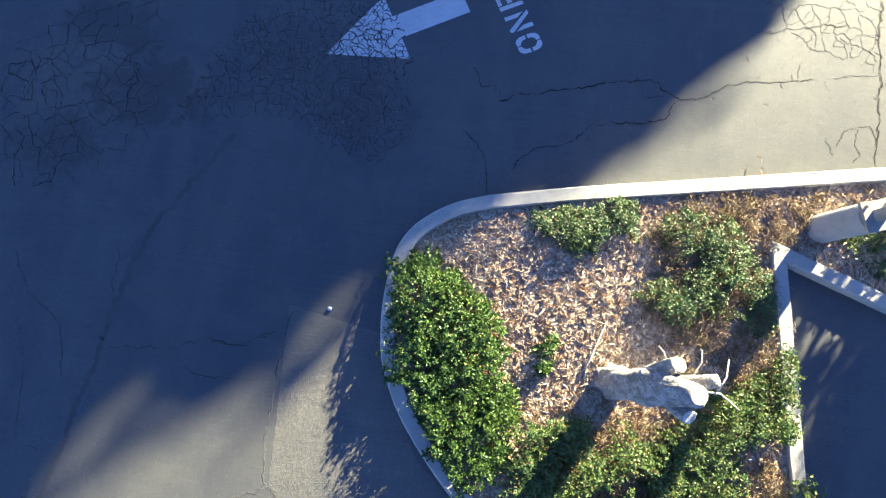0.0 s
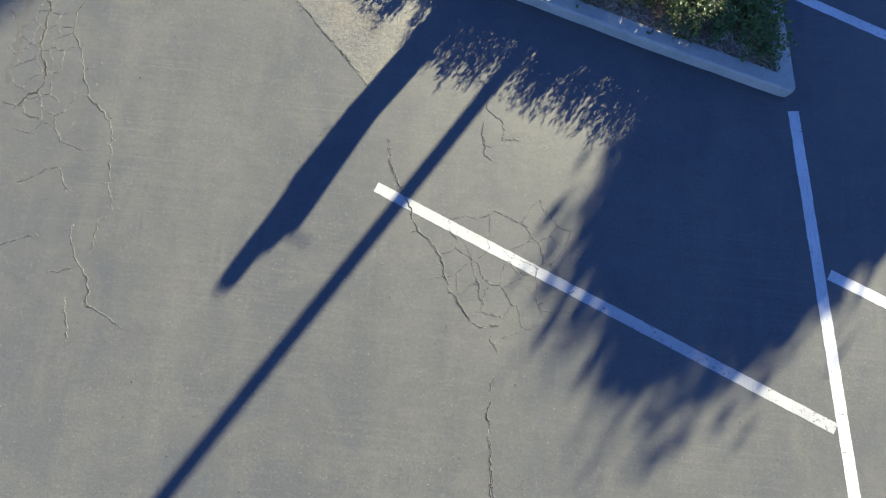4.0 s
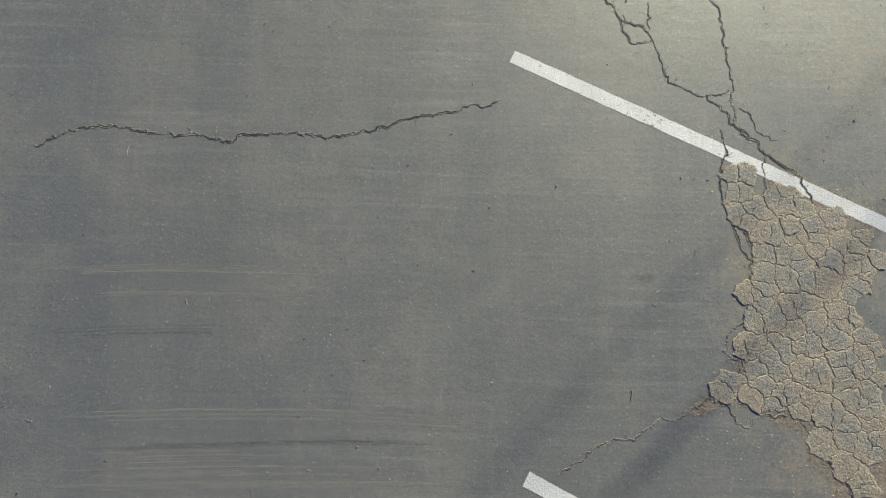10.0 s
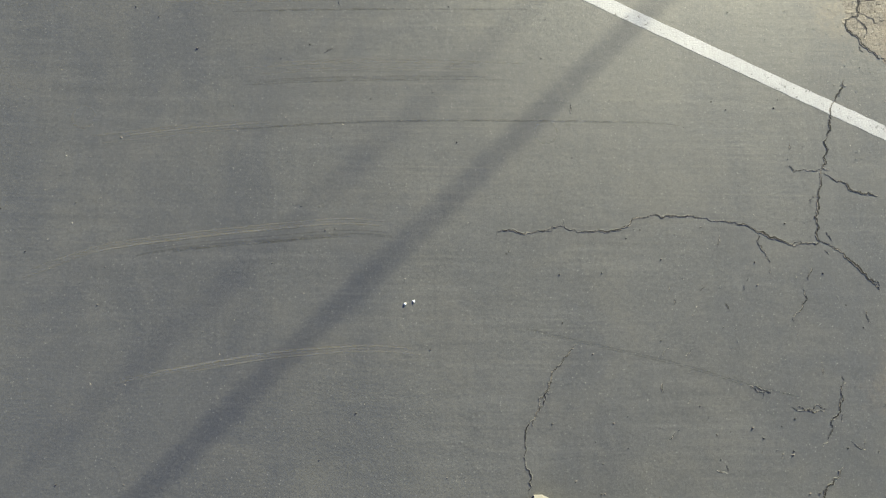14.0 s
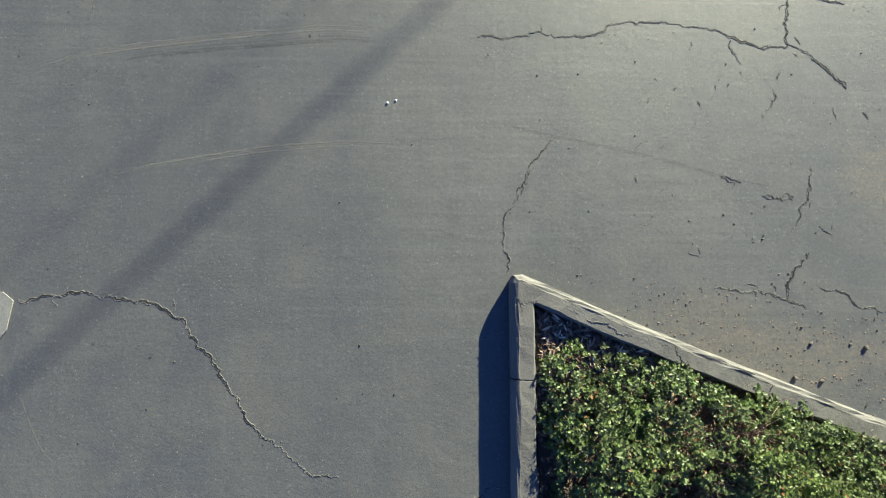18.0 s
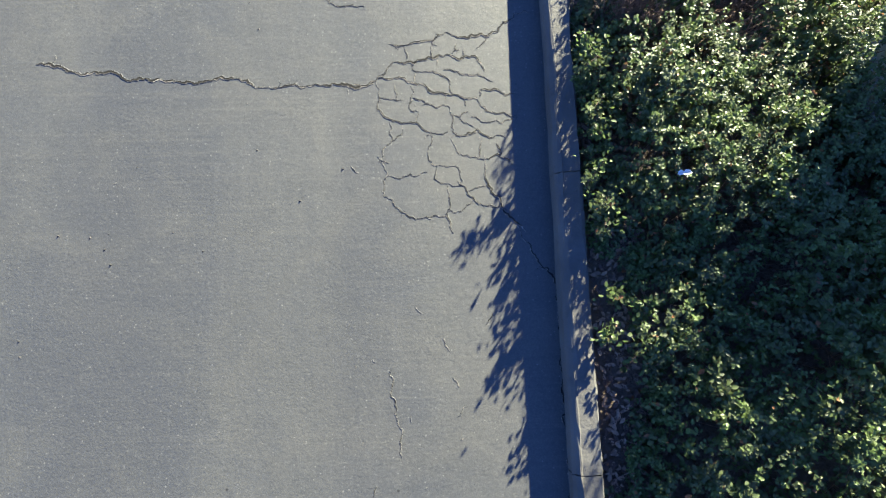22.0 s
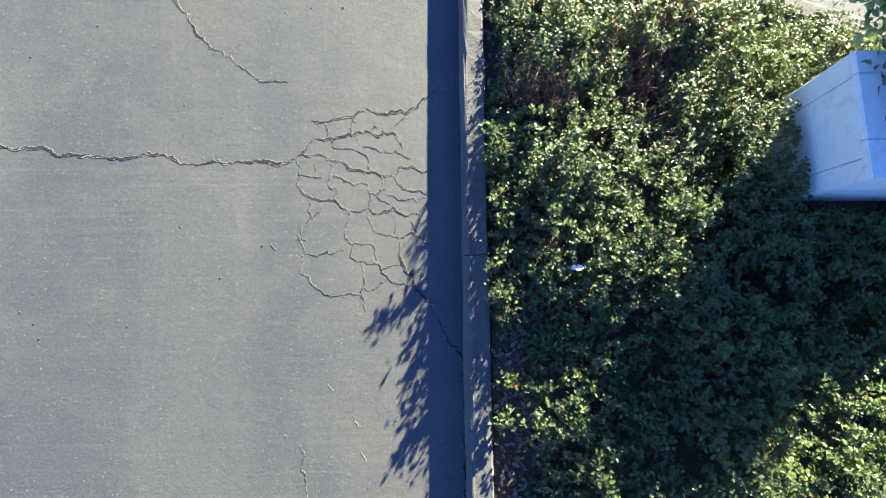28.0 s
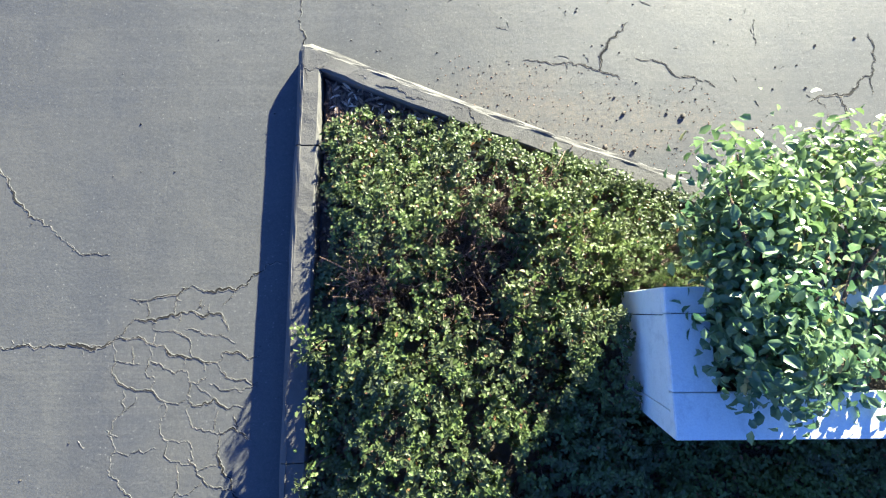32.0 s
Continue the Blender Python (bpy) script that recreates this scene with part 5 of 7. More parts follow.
crack(4, [(2.409, -1.852), (2.450, -1.952), (2.480, -2.052), (2.510, -2.152), (2.541, -2.272)])
crack(6, [(2.409, -2.302), (2.440, -2.372), (2.409, -2.473), (2.430, -2.573), (2.490, -2.663), (2.551, -2.703), (2.581, -2.773), (2.602, -2.843), (2.652, -2.963), (2.693, -3.053), (2.723, -3.123)])
crack(5, [(3.006, -3.012), (3.118, -3.052), (3.199, -3.102), (3.300, -3.132)])
crack(5, [(1.570, -3.455), (1.661, -3.425), (1.833, -3.395), (1.944, -3.374), (1.995, -3.344), (2.106, -3.324), (2.278, -3.314), (2.480, -3.304)])
crack(3.5, [(1.965, -3.394), (1.995, -3.454), (2.015, -3.545), (1.985, -3.635), (1.955, -3.725), (1.934, -3.815)])
crack(3, [(2.480, -3.304), (2.480, -3.454)])
crack(3, [(2.480, -3.314), (2.551, -3.293), (2.592, -3.193), (2.642, -3.123)])
crack(4, [(2.298, -3.464), (2.329, -3.554), (2.359, -3.614), (2.379, -3.684)])
crack(4, [(0.681, -3.216), (0.701, -3.306), (0.661, -3.396), (0.651, -3.517)])
crack(3, [(0.832, -3.156), (0.772, -3.206), (0.701, -3.246)])
crack(9, [(0.651, -3.517), (0.681, -3.597), (0.701, -3.707), (0.732, -3.847), (0.752, -4.017), (0.762, -4.147), (0.792, -4.267), (0.802, -4.357)])
crack(7, [(0.802, -4.357), (0.812, -4.457), (0.822, -4.607), (0.833, -4.767), (0.853, -4.887), (0.863, -4.988), (0.883, -5.088), (0.913, -5.208), (0.924, -5.318), (0.934, -5.438), (0.934, -5.518)])
crack(6, [(1.510, -3.375), (1.469, -3.445), (1.500, -3.555), (1.520, -3.615), (1.560, -3.745), (1.560, -3.926), (1.550, -4.056), (1.540, -4.186), (1.560, -4.246), (1.571, -4.356), (1.571, -4.476)])
crack(5, [(0.812, -4.417), (0.893, -4.457), (0.944, -4.537), (0.984, -4.587), (1.116, -4.557), (1.196, -4.517), (1.287, -4.487), (1.348, -4.426), (1.429, -4.356), (1.540, -4.316)])
crack(3, [(0.833, -4.657), (0.903, -4.627), (1.004, -4.617), (1.095, -4.577)])
crack(3.5, [(1.095, -4.577), (1.075, -4.667), (1.055, -4.757), (0.964, -4.817), (0.934, -4.887)])
crack(3.5, [(1.287, -4.487), (1.409, -4.486), (1.500, -4.496), (1.581, -4.486), (1.641, -4.516)])
crack(4, [(1.581, -4.236), (1.651, -4.266), (1.692, -4.326), (1.753, -4.346), (1.833, -4.336), (1.945, -4.356)])
crack(3.5, [(1.641, -4.516), (1.662, -4.596), (1.682, -4.656), (1.742, -4.716), (1.823, -4.716), (1.894, -4.746)])
crack(3, [(1.500, -4.526), (1.540, -4.586), (1.621, -4.656), (1.641, -4.716)])
crack(3.5, [(1.833, -4.346), (1.924, -4.356), (1.935, -4.436), (1.904, -4.546), (1.874, -4.626), (1.894, -4.666)])
crack(3, [(1.753, -4.366), (1.692, -4.426), (1.682, -4.536), (1.682, -4.616)])
crack(3, [(1.722, -4.616), (1.833, -4.636), (1.894, -4.606)])
crack(4, [(1.945, -4.356), (2.066, -4.335), (2.177, -4.335), (2.258, -4.355)])
crack(4, [(1.995, -4.095), (2.056, -4.135), (2.106, -4.205), (2.137, -4.315)])
crack(3.5, [(1.965, -4.305), (2.015, -4.245), (2.005, -4.135)])
crack(3, [(1.914, -3.985), (1.975, -4.035), (2.005, -4.095)])
crack(4, [(2.258, -4.355), (2.410, -4.365), (2.491, -4.395), (2.592, -4.435)])
crack(3.5, [(2.258, -4.355), (2.319, -4.435), (2.369, -4.495), (2.491, -4.475), (2.592, -4.455)])
crack(3, [(2.369, -4.495), (2.349, -4.575), (2.309, -4.645), (2.248, -4.645)])
crack(3.5, [(1.894, -4.686), (1.975, -4.666), (2.066, -4.636), (2.147, -4.656), (2.248, -4.645)])
crack(3.5, [(2.309, -4.685), (2.369, -4.755), (2.430, -4.835), (2.511, -4.855), (2.592, -4.855), (2.673, -4.855)])
crack(3, [(2.309, -4.685), (2.481, -4.675), (2.491, -4.755), (2.572, -4.765), (2.663, -4.755)])
crack(7, [(2.592, -4.455), (2.653, -4.515), (2.673, -4.615), (2.673, -4.725), (2.723, -4.775), (2.804, -4.835), (2.835, -4.895), (2.875, -4.955), (2.916, -5.025), (2.956, -5.045), (2.966, -5.145), (3.027, -5.195), (3.078, -5.285), (3.088, -5.385)])
crack(3, [(2.653, -4.515), (2.754, -4.585), (2.835, -4.575), (2.906, -4.524)])
crack(4, [(2.723, -4.775), (2.804, -4.755), (2.855, -4.695), (2.845, -4.615)])
crack(3.5, [(2.825, -4.775), (2.936, -4.735), (3.017, -4.714), (3.078, -4.754), (3.088, -4.835)])
crack(4, [(3.098, -4.474), (3.047, -4.554), (3.037, -4.664), (3.017, -4.714)])
crack(3, [(2.956, -5.045), (3.017, -5.005), (3.027, -4.925), (3.088, -4.835), (3.098, -4.794)])
crack(3, [(1.348, -5.027), (1.429, -4.977), (1.550, -4.947), (1.682, -4.957), (1.823, -4.916), (1.904, -4.946), (1.965, -5.006), (2.015, -5.056)])
crack(2.5, [(1.682, -4.957), (1.763, -5.016)])
crack(3, [(2.036, -4.876), (2.137, -4.906), (2.238, -4.876), (2.339, -4.866), (2.430, -4.845)])
crack(2.5, [(2.137, -4.906), (2.177, -4.996), (2.066, -5.046)])
crack(3, [(1.894, -4.746), (1.924, -4.886)])
crack(4, [(0.863, -4.988), (0.974, -5.017), (1.055, -5.037), (1.156, -5.047), (1.196, -5.027), (1.267, -5.087)])
crack(3, [(0.934, -4.887), (0.954, -4.987)])
crack(4, [(0.853, -4.877), (0.762, -4.938), (0.681, -4.958), (0.620, -4.988), (0.580, -5.068), (0.570, -5.148), (0.590, -5.198), (0.661, -5.198), (0.772, -5.178), (0.883, -5.168)])
crack(3, [(0.742, -4.958), (0.762, -5.058), (0.772, -5.168)])
crack(3.5, [(0.772, -5.168), (0.833, -5.248), (0.893, -5.298)])
crack(6, [(0.075, -5.309), (0.196, -5.309), (0.317, -5.298), (0.439, -5.278), (0.540, -5.248)])
crack(4, [(0.540, -5.248), (0.651, -5.268), (0.691, -5.298), (0.711, -5.368), (0.772, -5.448), (0.833, -5.508)])
crack(3, [(0.974, -5.198), (1.055, -5.157), (1.136, -5.067)])
crack(4, [(-1.046, -5.580), (-0.794, -5.520), (-0.501, -5.449), (-0.158, -5.389), (0.146, -5.339), (0.267, -5.309)])
crack(4, [(0.691, -5.308), (0.711, -5.388), (0.762, -5.468), (0.822, -5.508), (0.843, -5.528)])
crack(6, [(0.913, -5.108), (0.913, -5.198), (0.913, -5.298), (0.924, -5.378), (0.903, -5.448), (0.934, -5.548), (0.954, -5.688), (0.964, -5.808), (0.984, -5.918), (1.025, -6.028), (1.065, -6.138), (1.095, -6.208), (1.136, -6.218), (1.186, -6.208), (1.267, -6.188)])
crack(5, [(0.913, -5.448), (0.853, -5.528), (0.822, -5.598), (0.822, -5.698), (0.853, -5.788), (0.924, -5.878), (0.984, -5.928)])
crack(3, [(0.853, -5.758), (0.954, -5.748)])
crack(5, [(1.035, -6.018), (1.105, -6.038), (1.196, -6.068), (1.237, -6.138), (1.277, -6.218), (1.308, -6.328), (1.338, -6.438), (1.368, -6.528), (1.449, -6.548), (1.550, -6.608), (1.641, -6.618)])
crack(3, [(1.237, -5.868), (1.237, -5.958), (1.257, -5.998), (1.217, -6.068)])
crack(5, [(1.722, -5.807), (1.752, -5.877), (1.783, -5.987), (1.793, -6.077), (1.803, -6.208), (1.813, -6.318), (1.833, -6.428), (1.853, -6.528), (1.833, -6.618), (1.853, -6.728), (1.863, -6.808)])
crack(3, [(1.641, -6.618), (1.722, -6.618), (1.823, -6.578)])
crack(6, [(1.641, -6.618), (1.702, -6.668), (1.772, -6.738), (1.813, -6.788), (1.813, -6.838), (1.914, -6.888), (1.954, -6.948)])
crack(3, [(1.874, -6.718), (1.965, -6.758), (1.995, -6.868), (2.055, -6.918), (2.157, -6.938)])
crack(6, [(1.742, -6.878), (1.752, -6.978), (1.782, -7.078), (1.722, -7.188), (1.712, -7.289), (1.722, -7.369), (1.762, -7.469), (1.792, -7.589), (1.823, -7.679), (1.843, -7.779), (1.893, -7.839), (1.934, -7.889)])
crack(6, [(1.874, -6.888), (1.975, -6.948), (2.045, -7.048), (2.126, -7.108), (2.217, -7.168), (2.298, -7.228), (2.328, -7.308), (2.369, -7.388), (2.399, -7.488), (2.399, -7.608), (2.379, -7.748), (2.368, -7.859), (2.389, -7.979)])
crack(5, [(2.045, -7.048), (2.035, -7.198), (2.045, -7.318), (2.106, -7.398), (2.126, -7.478), (2.177, -7.578), (2.217, -7.668), (2.237, -7.729)])
crack(6, [(1.934, -7.889), (1.893, -7.949), (1.843, -8.049), (1.873, -8.139), (1.893, -8.239), (1.873, -8.349)])
crack(5, [(0.519, -9.330), (0.610, -9.280), (0.711, -9.190), (0.822, -9.130), (0.943, -9.090), (1.074, -9.060), (1.165, -9.010), (1.226, -8.930), (1.307, -8.960), (1.367, -8.940), (1.428, -8.880), (1.509, -8.850), (1.579, -8.799)])
crack(5, [(1.803, -7.479), (1.873, -7.659), (1.924, -7.819), (1.893, -7.999), (1.832, -8.289), (1.701, -8.379), (1.691, -8.489), (1.792, -8.549), (1.751, -8.659), (1.600, -8.789), (1.549, -8.830)])
crack(4, [(1.549, -8.830), (1.691, -8.859), (1.771, -8.969), (1.822, -8.989), (1.893, -8.909), (1.994, -8.929), (2.095, -8.899), (2.206, -8.979)])
crack(5, [(2.206, -8.979), (2.256, -9.099), (2.347, -9.219), (2.458, -9.279), (2.478, -9.399), (2.448, -9.559), (2.357, -9.580), (2.387, -9.680), (2.458, -9.750), (2.528, -9.840), (2.629, -9.920)])
crack(3, [(2.448, -9.559), (2.508, -9.639), (2.488, -9.730)])
crack(6, [(2.296, -10.070), (2.215, -10.220), (2.164, -10.350), (2.123, -10.520), (2.093, -10.660), (2.062, -10.760), (2.042, -10.880), (2.001, -11.010), (1.971, -11.120), (1.981, -11.220), (1.991, -11.300)])
crack(7, [(1.234, -11.159), (1.355, -11.169), (1.486, -11.199), (1.597, -11.249), (1.718, -11.299), (1.809, -11.339), (1.910, -11.319), (1.991, -11.300)])
crack(4, [(-0.319, -11.279), (-0.178, -11.259), (-0.047, -11.259), (0.034, -11.239), (0.134, -11.209), (0.235, -11.229), (0.366, -11.249), (0.528, -11.239), (0.629, -11.199), (0.689, -11.139), (0.821, -11.119), (0.982, -11.129), (1.133, -11.139), (1.234, -11.159)])
crack(4, [(1.800, -10.750), (1.860, -10.790), (1.941, -10.770), (2.042, -10.770)])
crack(5, [(2.072, -10.800), (2.194, -10.860), (2.244, -10.920), (2.355, -10.950), (2.446, -10.960)])
crack(7, [(1.991, -11.300), (2.082, -11.340), (2.152, -11.390), (2.223, -11.470), (2.293, -11.530), (2.344, -11.600), (2.374, -11.650)])
crack(3, [(1.557, -11.269), (1.567, -11.339), (1.597, -11.419), (1.617, -11.459)])
crack(2.5, [(1.839, -11.649), (1.839, -11.739), (1.778, -11.809), (1.748, -11.869)])
crack(3, [(0.235, -12.039), (0.174, -12.109), (0.114, -12.188), (0.053, -12.258), (0.023, -12.358), (-0.037, -12.468), (-0.078, -12.588)])
crack(3.5, [(1.404, -12.309), (1.475, -12.329), (1.545, -12.359)])
crack(3, [(1.707, -12.449), (1.797, -12.469), (1.908, -12.459)])
crack(3, [(2.030, -12.369), (2.009, -12.459), (1.959, -12.529)])
crack(3, [(-3.812, -1.243), (-3.559, -1.312), (-3.307, -1.502), (-2.974, -1.531), (-2.883, -1.651), (-2.651, -1.601), (-2.460, -1.650), (-2.248, -1.670), (-2.137, -1.780)])
crack(3, [(-2.924, -1.851), (-2.924, -2.351), (-3.045, -2.632), (-3.145, -3.092), (-3.287, -3.532), (-3.327, -3.782), (-3.397, -3.992)])
crack(6, [(-3.315, -7.132), (-3.073, -7.012), (-2.731, -6.972), (-2.478, -7.022), (-2.115, -7.032), (-1.893, -7.071), (-1.772, -7.011), (-1.550, -7.001), (-1.187, -7.021), (-0.915, -6.961), (-0.592, -6.860), (-0.188, -6.780), (0.095, -6.710)])
crack(4, [(-3.417, -4.063), (-3.508, -4.383), (-3.589, -4.673), (-3.710, -4.913)])

PLATED = [(1.762, -7.168), (2.268, -7.378), (2.773, -7.598), (2.824, -7.798), (2.662, -8.089), (2.692, -8.359), (2.783, -8.439), (2.680, -9.359), (2.619, -9.669), (2.478, -9.559), (2.488, -9.439), (2.458, -9.299), (2.347, -9.219), (2.256, -9.099), (2.206, -8.979), (2.095, -8.899), (1.973, -8.899), (1.691, -8.869), (1.529, -8.850), (1.620, -8.769), (1.792, -8.569), (1.701, -8.489), (1.751, -8.379), (1.853, -8.249), (1.843, -8.049), (1.914, -7.879), (1.843, -7.779), (1.792, -7.589), (1.712, -7.289)]


def worn_patch(points, z):
    """A patch whose sealed skin has worn off, with a broken edge."""
    rng = random.Random(7)
    line = jagged(points + points[:1], rng, 0.03, 0.8)[:-1]
    return part("worn_patch", sheet("worn_patch", [(q.x, q.y) for q in line], z, WORN), ground, "brown eroded asphalt with the seal worn off")


worn_patch([(2.066, -7.178), (2.106, -7.488), (2.005, -7.669), (1.903, -7.839), (1.843, -8.059), (1.873, -8.249), (1.852, -8.489), (1.721, -8.559), (1.741, -8.629), (1.579, -8.799), (1.347, -8.910), (1.509, -8.920), (1.650, -8.849), (1.883, -8.899), (2.064, -8.959), (2.175, -9.019), (2.196, -9.169), (2.337, -9.319), (2.357, -9.519), (2.549, -9.599), (2.619, -9.940), (3.387, -10.240), (3.439, -9.199), (2.590, -9.129), (2.549, -9.019), (2.489, -8.749), (2.661, -8.629), (2.793, -8.359), (2.631, -8.399), (2.601, -8.359), (2.570, -8.209), (2.560, -8.039), (2.662, -7.898), (2.783, -7.668), (2.834, -7.468), (2.520, -7.328), (2.318, -7.218)], 0.0006)
worn_patch([(2.297, -9.019), (2.367, -9.209), (2.468, -9.289), (2.458, -9.519), (2.326, -9.580), (2.397, -9.680), (2.488, -9.790), (2.579, -9.870), (2.872, -9.910), (2.984, -9.009)], 0.0003)
plates(0.145, 0.0052, PLATED, ground)
zone(0.13, 8, [(-4.220, 12.621), (-4.027, 13.299), (-3.481, 14.037), (-2.123, 14.217), (-1.671, 13.461), (-1.593, 12.485), (-2.066, 12.146), (-2.810, 12.603)])
zone(0.16, 4, [(2.403, 14.817), (3.851, 15.007), (3.740, 14.043), (2.956, 14.221)])
zone(0.26, 3.5, [(-0.218, 5.884), (1.103, 6.137), (1.053, 5.148), (0.599, 4.717), (-0.107, 5.315)])
zone(0.11, 12, [(-2.819, 13.410), (-2.082, 14.376), (-1.671, 13.451)])
zone(0.24, 9, [(-6.496, 12.749), (-5.414, 13.337), (-4.462, 12.800), (-4.554, 12.022), (-5.530, 11.413), (-6.159, 11.532)])
zone(0.20, 3, [(-5.127, 8.209), (-4.552, 8.400), (-4.181, 7.153), (-4.283, 6.423), (-4.586, 6.223)])
crack(3, [(-4.977, 8.149), (-4.866, 8.089), (-4.845, 8.109), (-4.936, 8.119)])
crack(2, [(-5.524, 9.906), (-5.414, 9.726), (-5.315, 9.417), (-5.265, 9.107), (-5.186, 8.688)])
crack(4, [(-3.481, 9.980), (-3.350, 9.980), (-3.188, 9.950), (-3.057, 9.951), (-2.936, 9.991), (-2.855, 10.071), (-2.745, 10.121), (-2.654, 10.151)])
crack(3, [(-3.632, 9.650), (-3.491, 9.600), (-3.330, 9.591), (-3.149, 9.611)])
crack(3, [(-4.003, 10.916), (-3.872, 10.926), (-3.721, 10.957)])
crack(3, [(-4.449, 9.758), (-4.267, 9.788), (-4.076, 9.798), (-3.854, 9.809), (-3.652, 9.889), (-3.481, 9.980)])
crack(2.5, [(-4.915, 8.608), (-5.046, 8.648), (-5.106, 8.608)])
crack(3, [(-5.802, 10.714), (-5.682, 10.554), (-5.582, 10.395), (-5.433, 10.185), (-5.243, 10.075), (-5.044, 9.936), (-4.923, 9.597), (-4.873, 9.347)])
crack(3, [(-4.598, 10.895), (-4.568, 10.665), (-4.579, 10.426), (-4.519, 10.236), (-4.509, 10.007), (-4.540, 9.867)])
tar_seal([(-3.566, 12.313), (-3.789, 11.924), (-4.062, 11.494), (-4.254, 11.155), (-4.396, 10.756), (-4.458, 10.306), (-4.519, 9.907), (-4.601, 9.318), (-4.673, 8.879), (-4.744, 8.449), (-4.805, 8.080), (-4.786, 7.680), (-4.806, 7.281), (-4.797, 6.851)], 0.055)
zone(0.12, 8, [(-4.332, 12.371), (-3.976, 13.388), (-3.623, 13.867), (-2.767, 14.097), (-1.993, 13.789), (-1.744, 12.127), (-2.348, 12.245), (-2.650, 12.364), (-3.143, 12.712), (-3.586, 12.462)])
zone(0.3, 11, [(-6.446, 12.689), (-6.214, 13.228), (-5.712, 13.706), (-4.700, 13.846), (-4.591, 13.368), (-4.793, 13.048), (-4.714, 12.420), (-5.218, 12.001), (-5.530, 11.413), (-6.040, 11.353)])

for points in ([(-0.078, -13.227), (0.053, -13.207), (0.184, -13.227), (0.274, -13.257), (0.325, -13.277)], [(0.385, -13.317), (0.526, -13.357), (0.667, -13.417), (0.748, -13.447), (0.889, -13.477), (0.959, -13.497), (0.979, -13.557), (1.030, -13.577)], [(-0.078, -13.167), (-0.038, -13.247), (-0.038, -13.357)]):
    rng = random.Random(str(points))
    verts, faces, slots = [], [], []
    crack_strip(jagged(points, rng), 2.6, rng, verts, faces, slots, True, 1.0, 0.6, 0.1215)
    chip = crack_mesh("crack", verts, faces, slots)
    chip.materials[2] = OLD_KERB
    part("crack", chip, hedge_kerb)


def flecks(poly, per_m2, seed):
    """Short hair cracks and pits scattered over worn asphalt."""
    rng = random.Random(seed)
    x, y = scatter(poly, per_m2, np.random.RandomState(seed))
    verts, faces, slots = [], [], []
    for a, b in zip(x, y):
        t, r = rng.choice((0.9, 1.1, 1.5, 2.4)) + rng.uniform(-0.5, 0.5), rng.choice((0.012, 0.02, 0.035, 0.07)) * rng.uniform(0.6, 1.3)
        q = Vector((a, b))
        crack_strip(jagged([q, q + Vector((math.cos(t), math.sin(t))) * r], rng, 0.008, 0.6), rng.uniform(2.0, 4.5), rng, verts, faces, slots, True, 0.9, 1.2)
    return part("hair_cracks", crack_mesh("hair_cracks", verts, faces, slots), ground, "", "stuff")


flecks([(0.608, -11.399), (2.021, -11.200), (3.232, -11.600), (3.327, -13.599), (2.219, -13.398), (0.708, -12.898)], 22, 71)
flecks([(-1.307, -14.395), (-0.300, -14.295), (-0.302, -17.585), (-1.307, -17.784)], 9, 72)
flecks([(0.209, 12.886), (4.031, 13.686), (4.233, 15.177), (2.223, 14.876)], 14, 73)
flecks([(-3.529, -1.002), (3.643, -1.990), (3.639, -10.500), (-3.524, -11.001)], 1.6, 74)
for cx, cy in ((0.044, -10.510), (-3.373, -10.431)):
    scuff([(cx + 0.085 * math.cos(k * 0.6), cy + 0.085 * math.sin(k * 0.6)) for k in range(11)], 0.014)
crack(6, [(3.086, -13.409), (3.207, -13.369), (3.328, -13.359), (3.419, -13.270), (3.530, -13.200), (3.550, -13.130), (3.551, -13.020), (3.531, -12.940)])
crack(3, [(3.530, -13.200), (3.489, -13.360)])
crack(4, [(3.287, -13.379), (3.317, -13.529), (3.226, -13.649), (3.206, -13.709)])

streaks([(-2.861, -9.072), (-1.984, -9.031), (-1.015, -9.011), (-0.047, -9.040)], 0.12, 6, SCUFF)
streaks([(-2.760, -9.251), (-1.883, -9.201), (-0.763, -9.151), (-0.047, -9.190)], 0.05, 4, DARK_SCUFF)
streaks([(-2.850, -9.461), (-1.550, -9.401), (0.034, -9.370)], 0.15, 7, SCUFF)
streaks([(-2.407, -9.561), (-1.540, -9.531), (-0.077, -9.510)], 0.03, 3, DARK_SCUFF)
streaks([(-2.346, -10.051), (-1.267, -9.990), (-0.107, -10.010)], 0.12, 6, SCUFF)
streaks([(-2.296, -10.151), (-1.267, -10.100), (-0.107, -10.090)], 0.05, 4, DARK_SCUFF)
streaks([(-3.343, -10.601), (-2.598, -10.501), (-1.852, -10.430)], 0.1, 6, SCUFF)
streaks([(-3.103, -8.162), (-2.276, -8.112), (-1.147, -8.111)], 0.25, 9, SCUFF)
streaks([(-3.062, -8.492), (-2.236, -8.441), (-1.369, -8.421)], 0.06, 4, DARK_SCUFF)
streaks([(-3.665, -11.610), (-3.151, -11.410), (-2.537, -11.310), (-1.962, -11.240), (-1.378, -11.190), (-0.824, -11.239)], 0.06, 8, SCUFF)
streaks([(-3.030, -12.349), (-2.526, -12.249), (-1.972, -12.149), (-1.630, -12.109), (-1.186, -12.079), (-0.773, -12.108)], 0.06, 8, SCUFF)
streaks([(-3.141, -11.500), (-2.527, -11.390), (-1.952, -11.330), (-1.368, -11.279), (-0.975, -11.309)], 0.05, 4, DARK_SCUFF)
streaks([(-2.970, -10.571), (-2.013, -10.490), (-1.005, -10.430), (0.619, -10.420), (1.184, -10.460)], 0.012, 2, DARK_SCUFF)
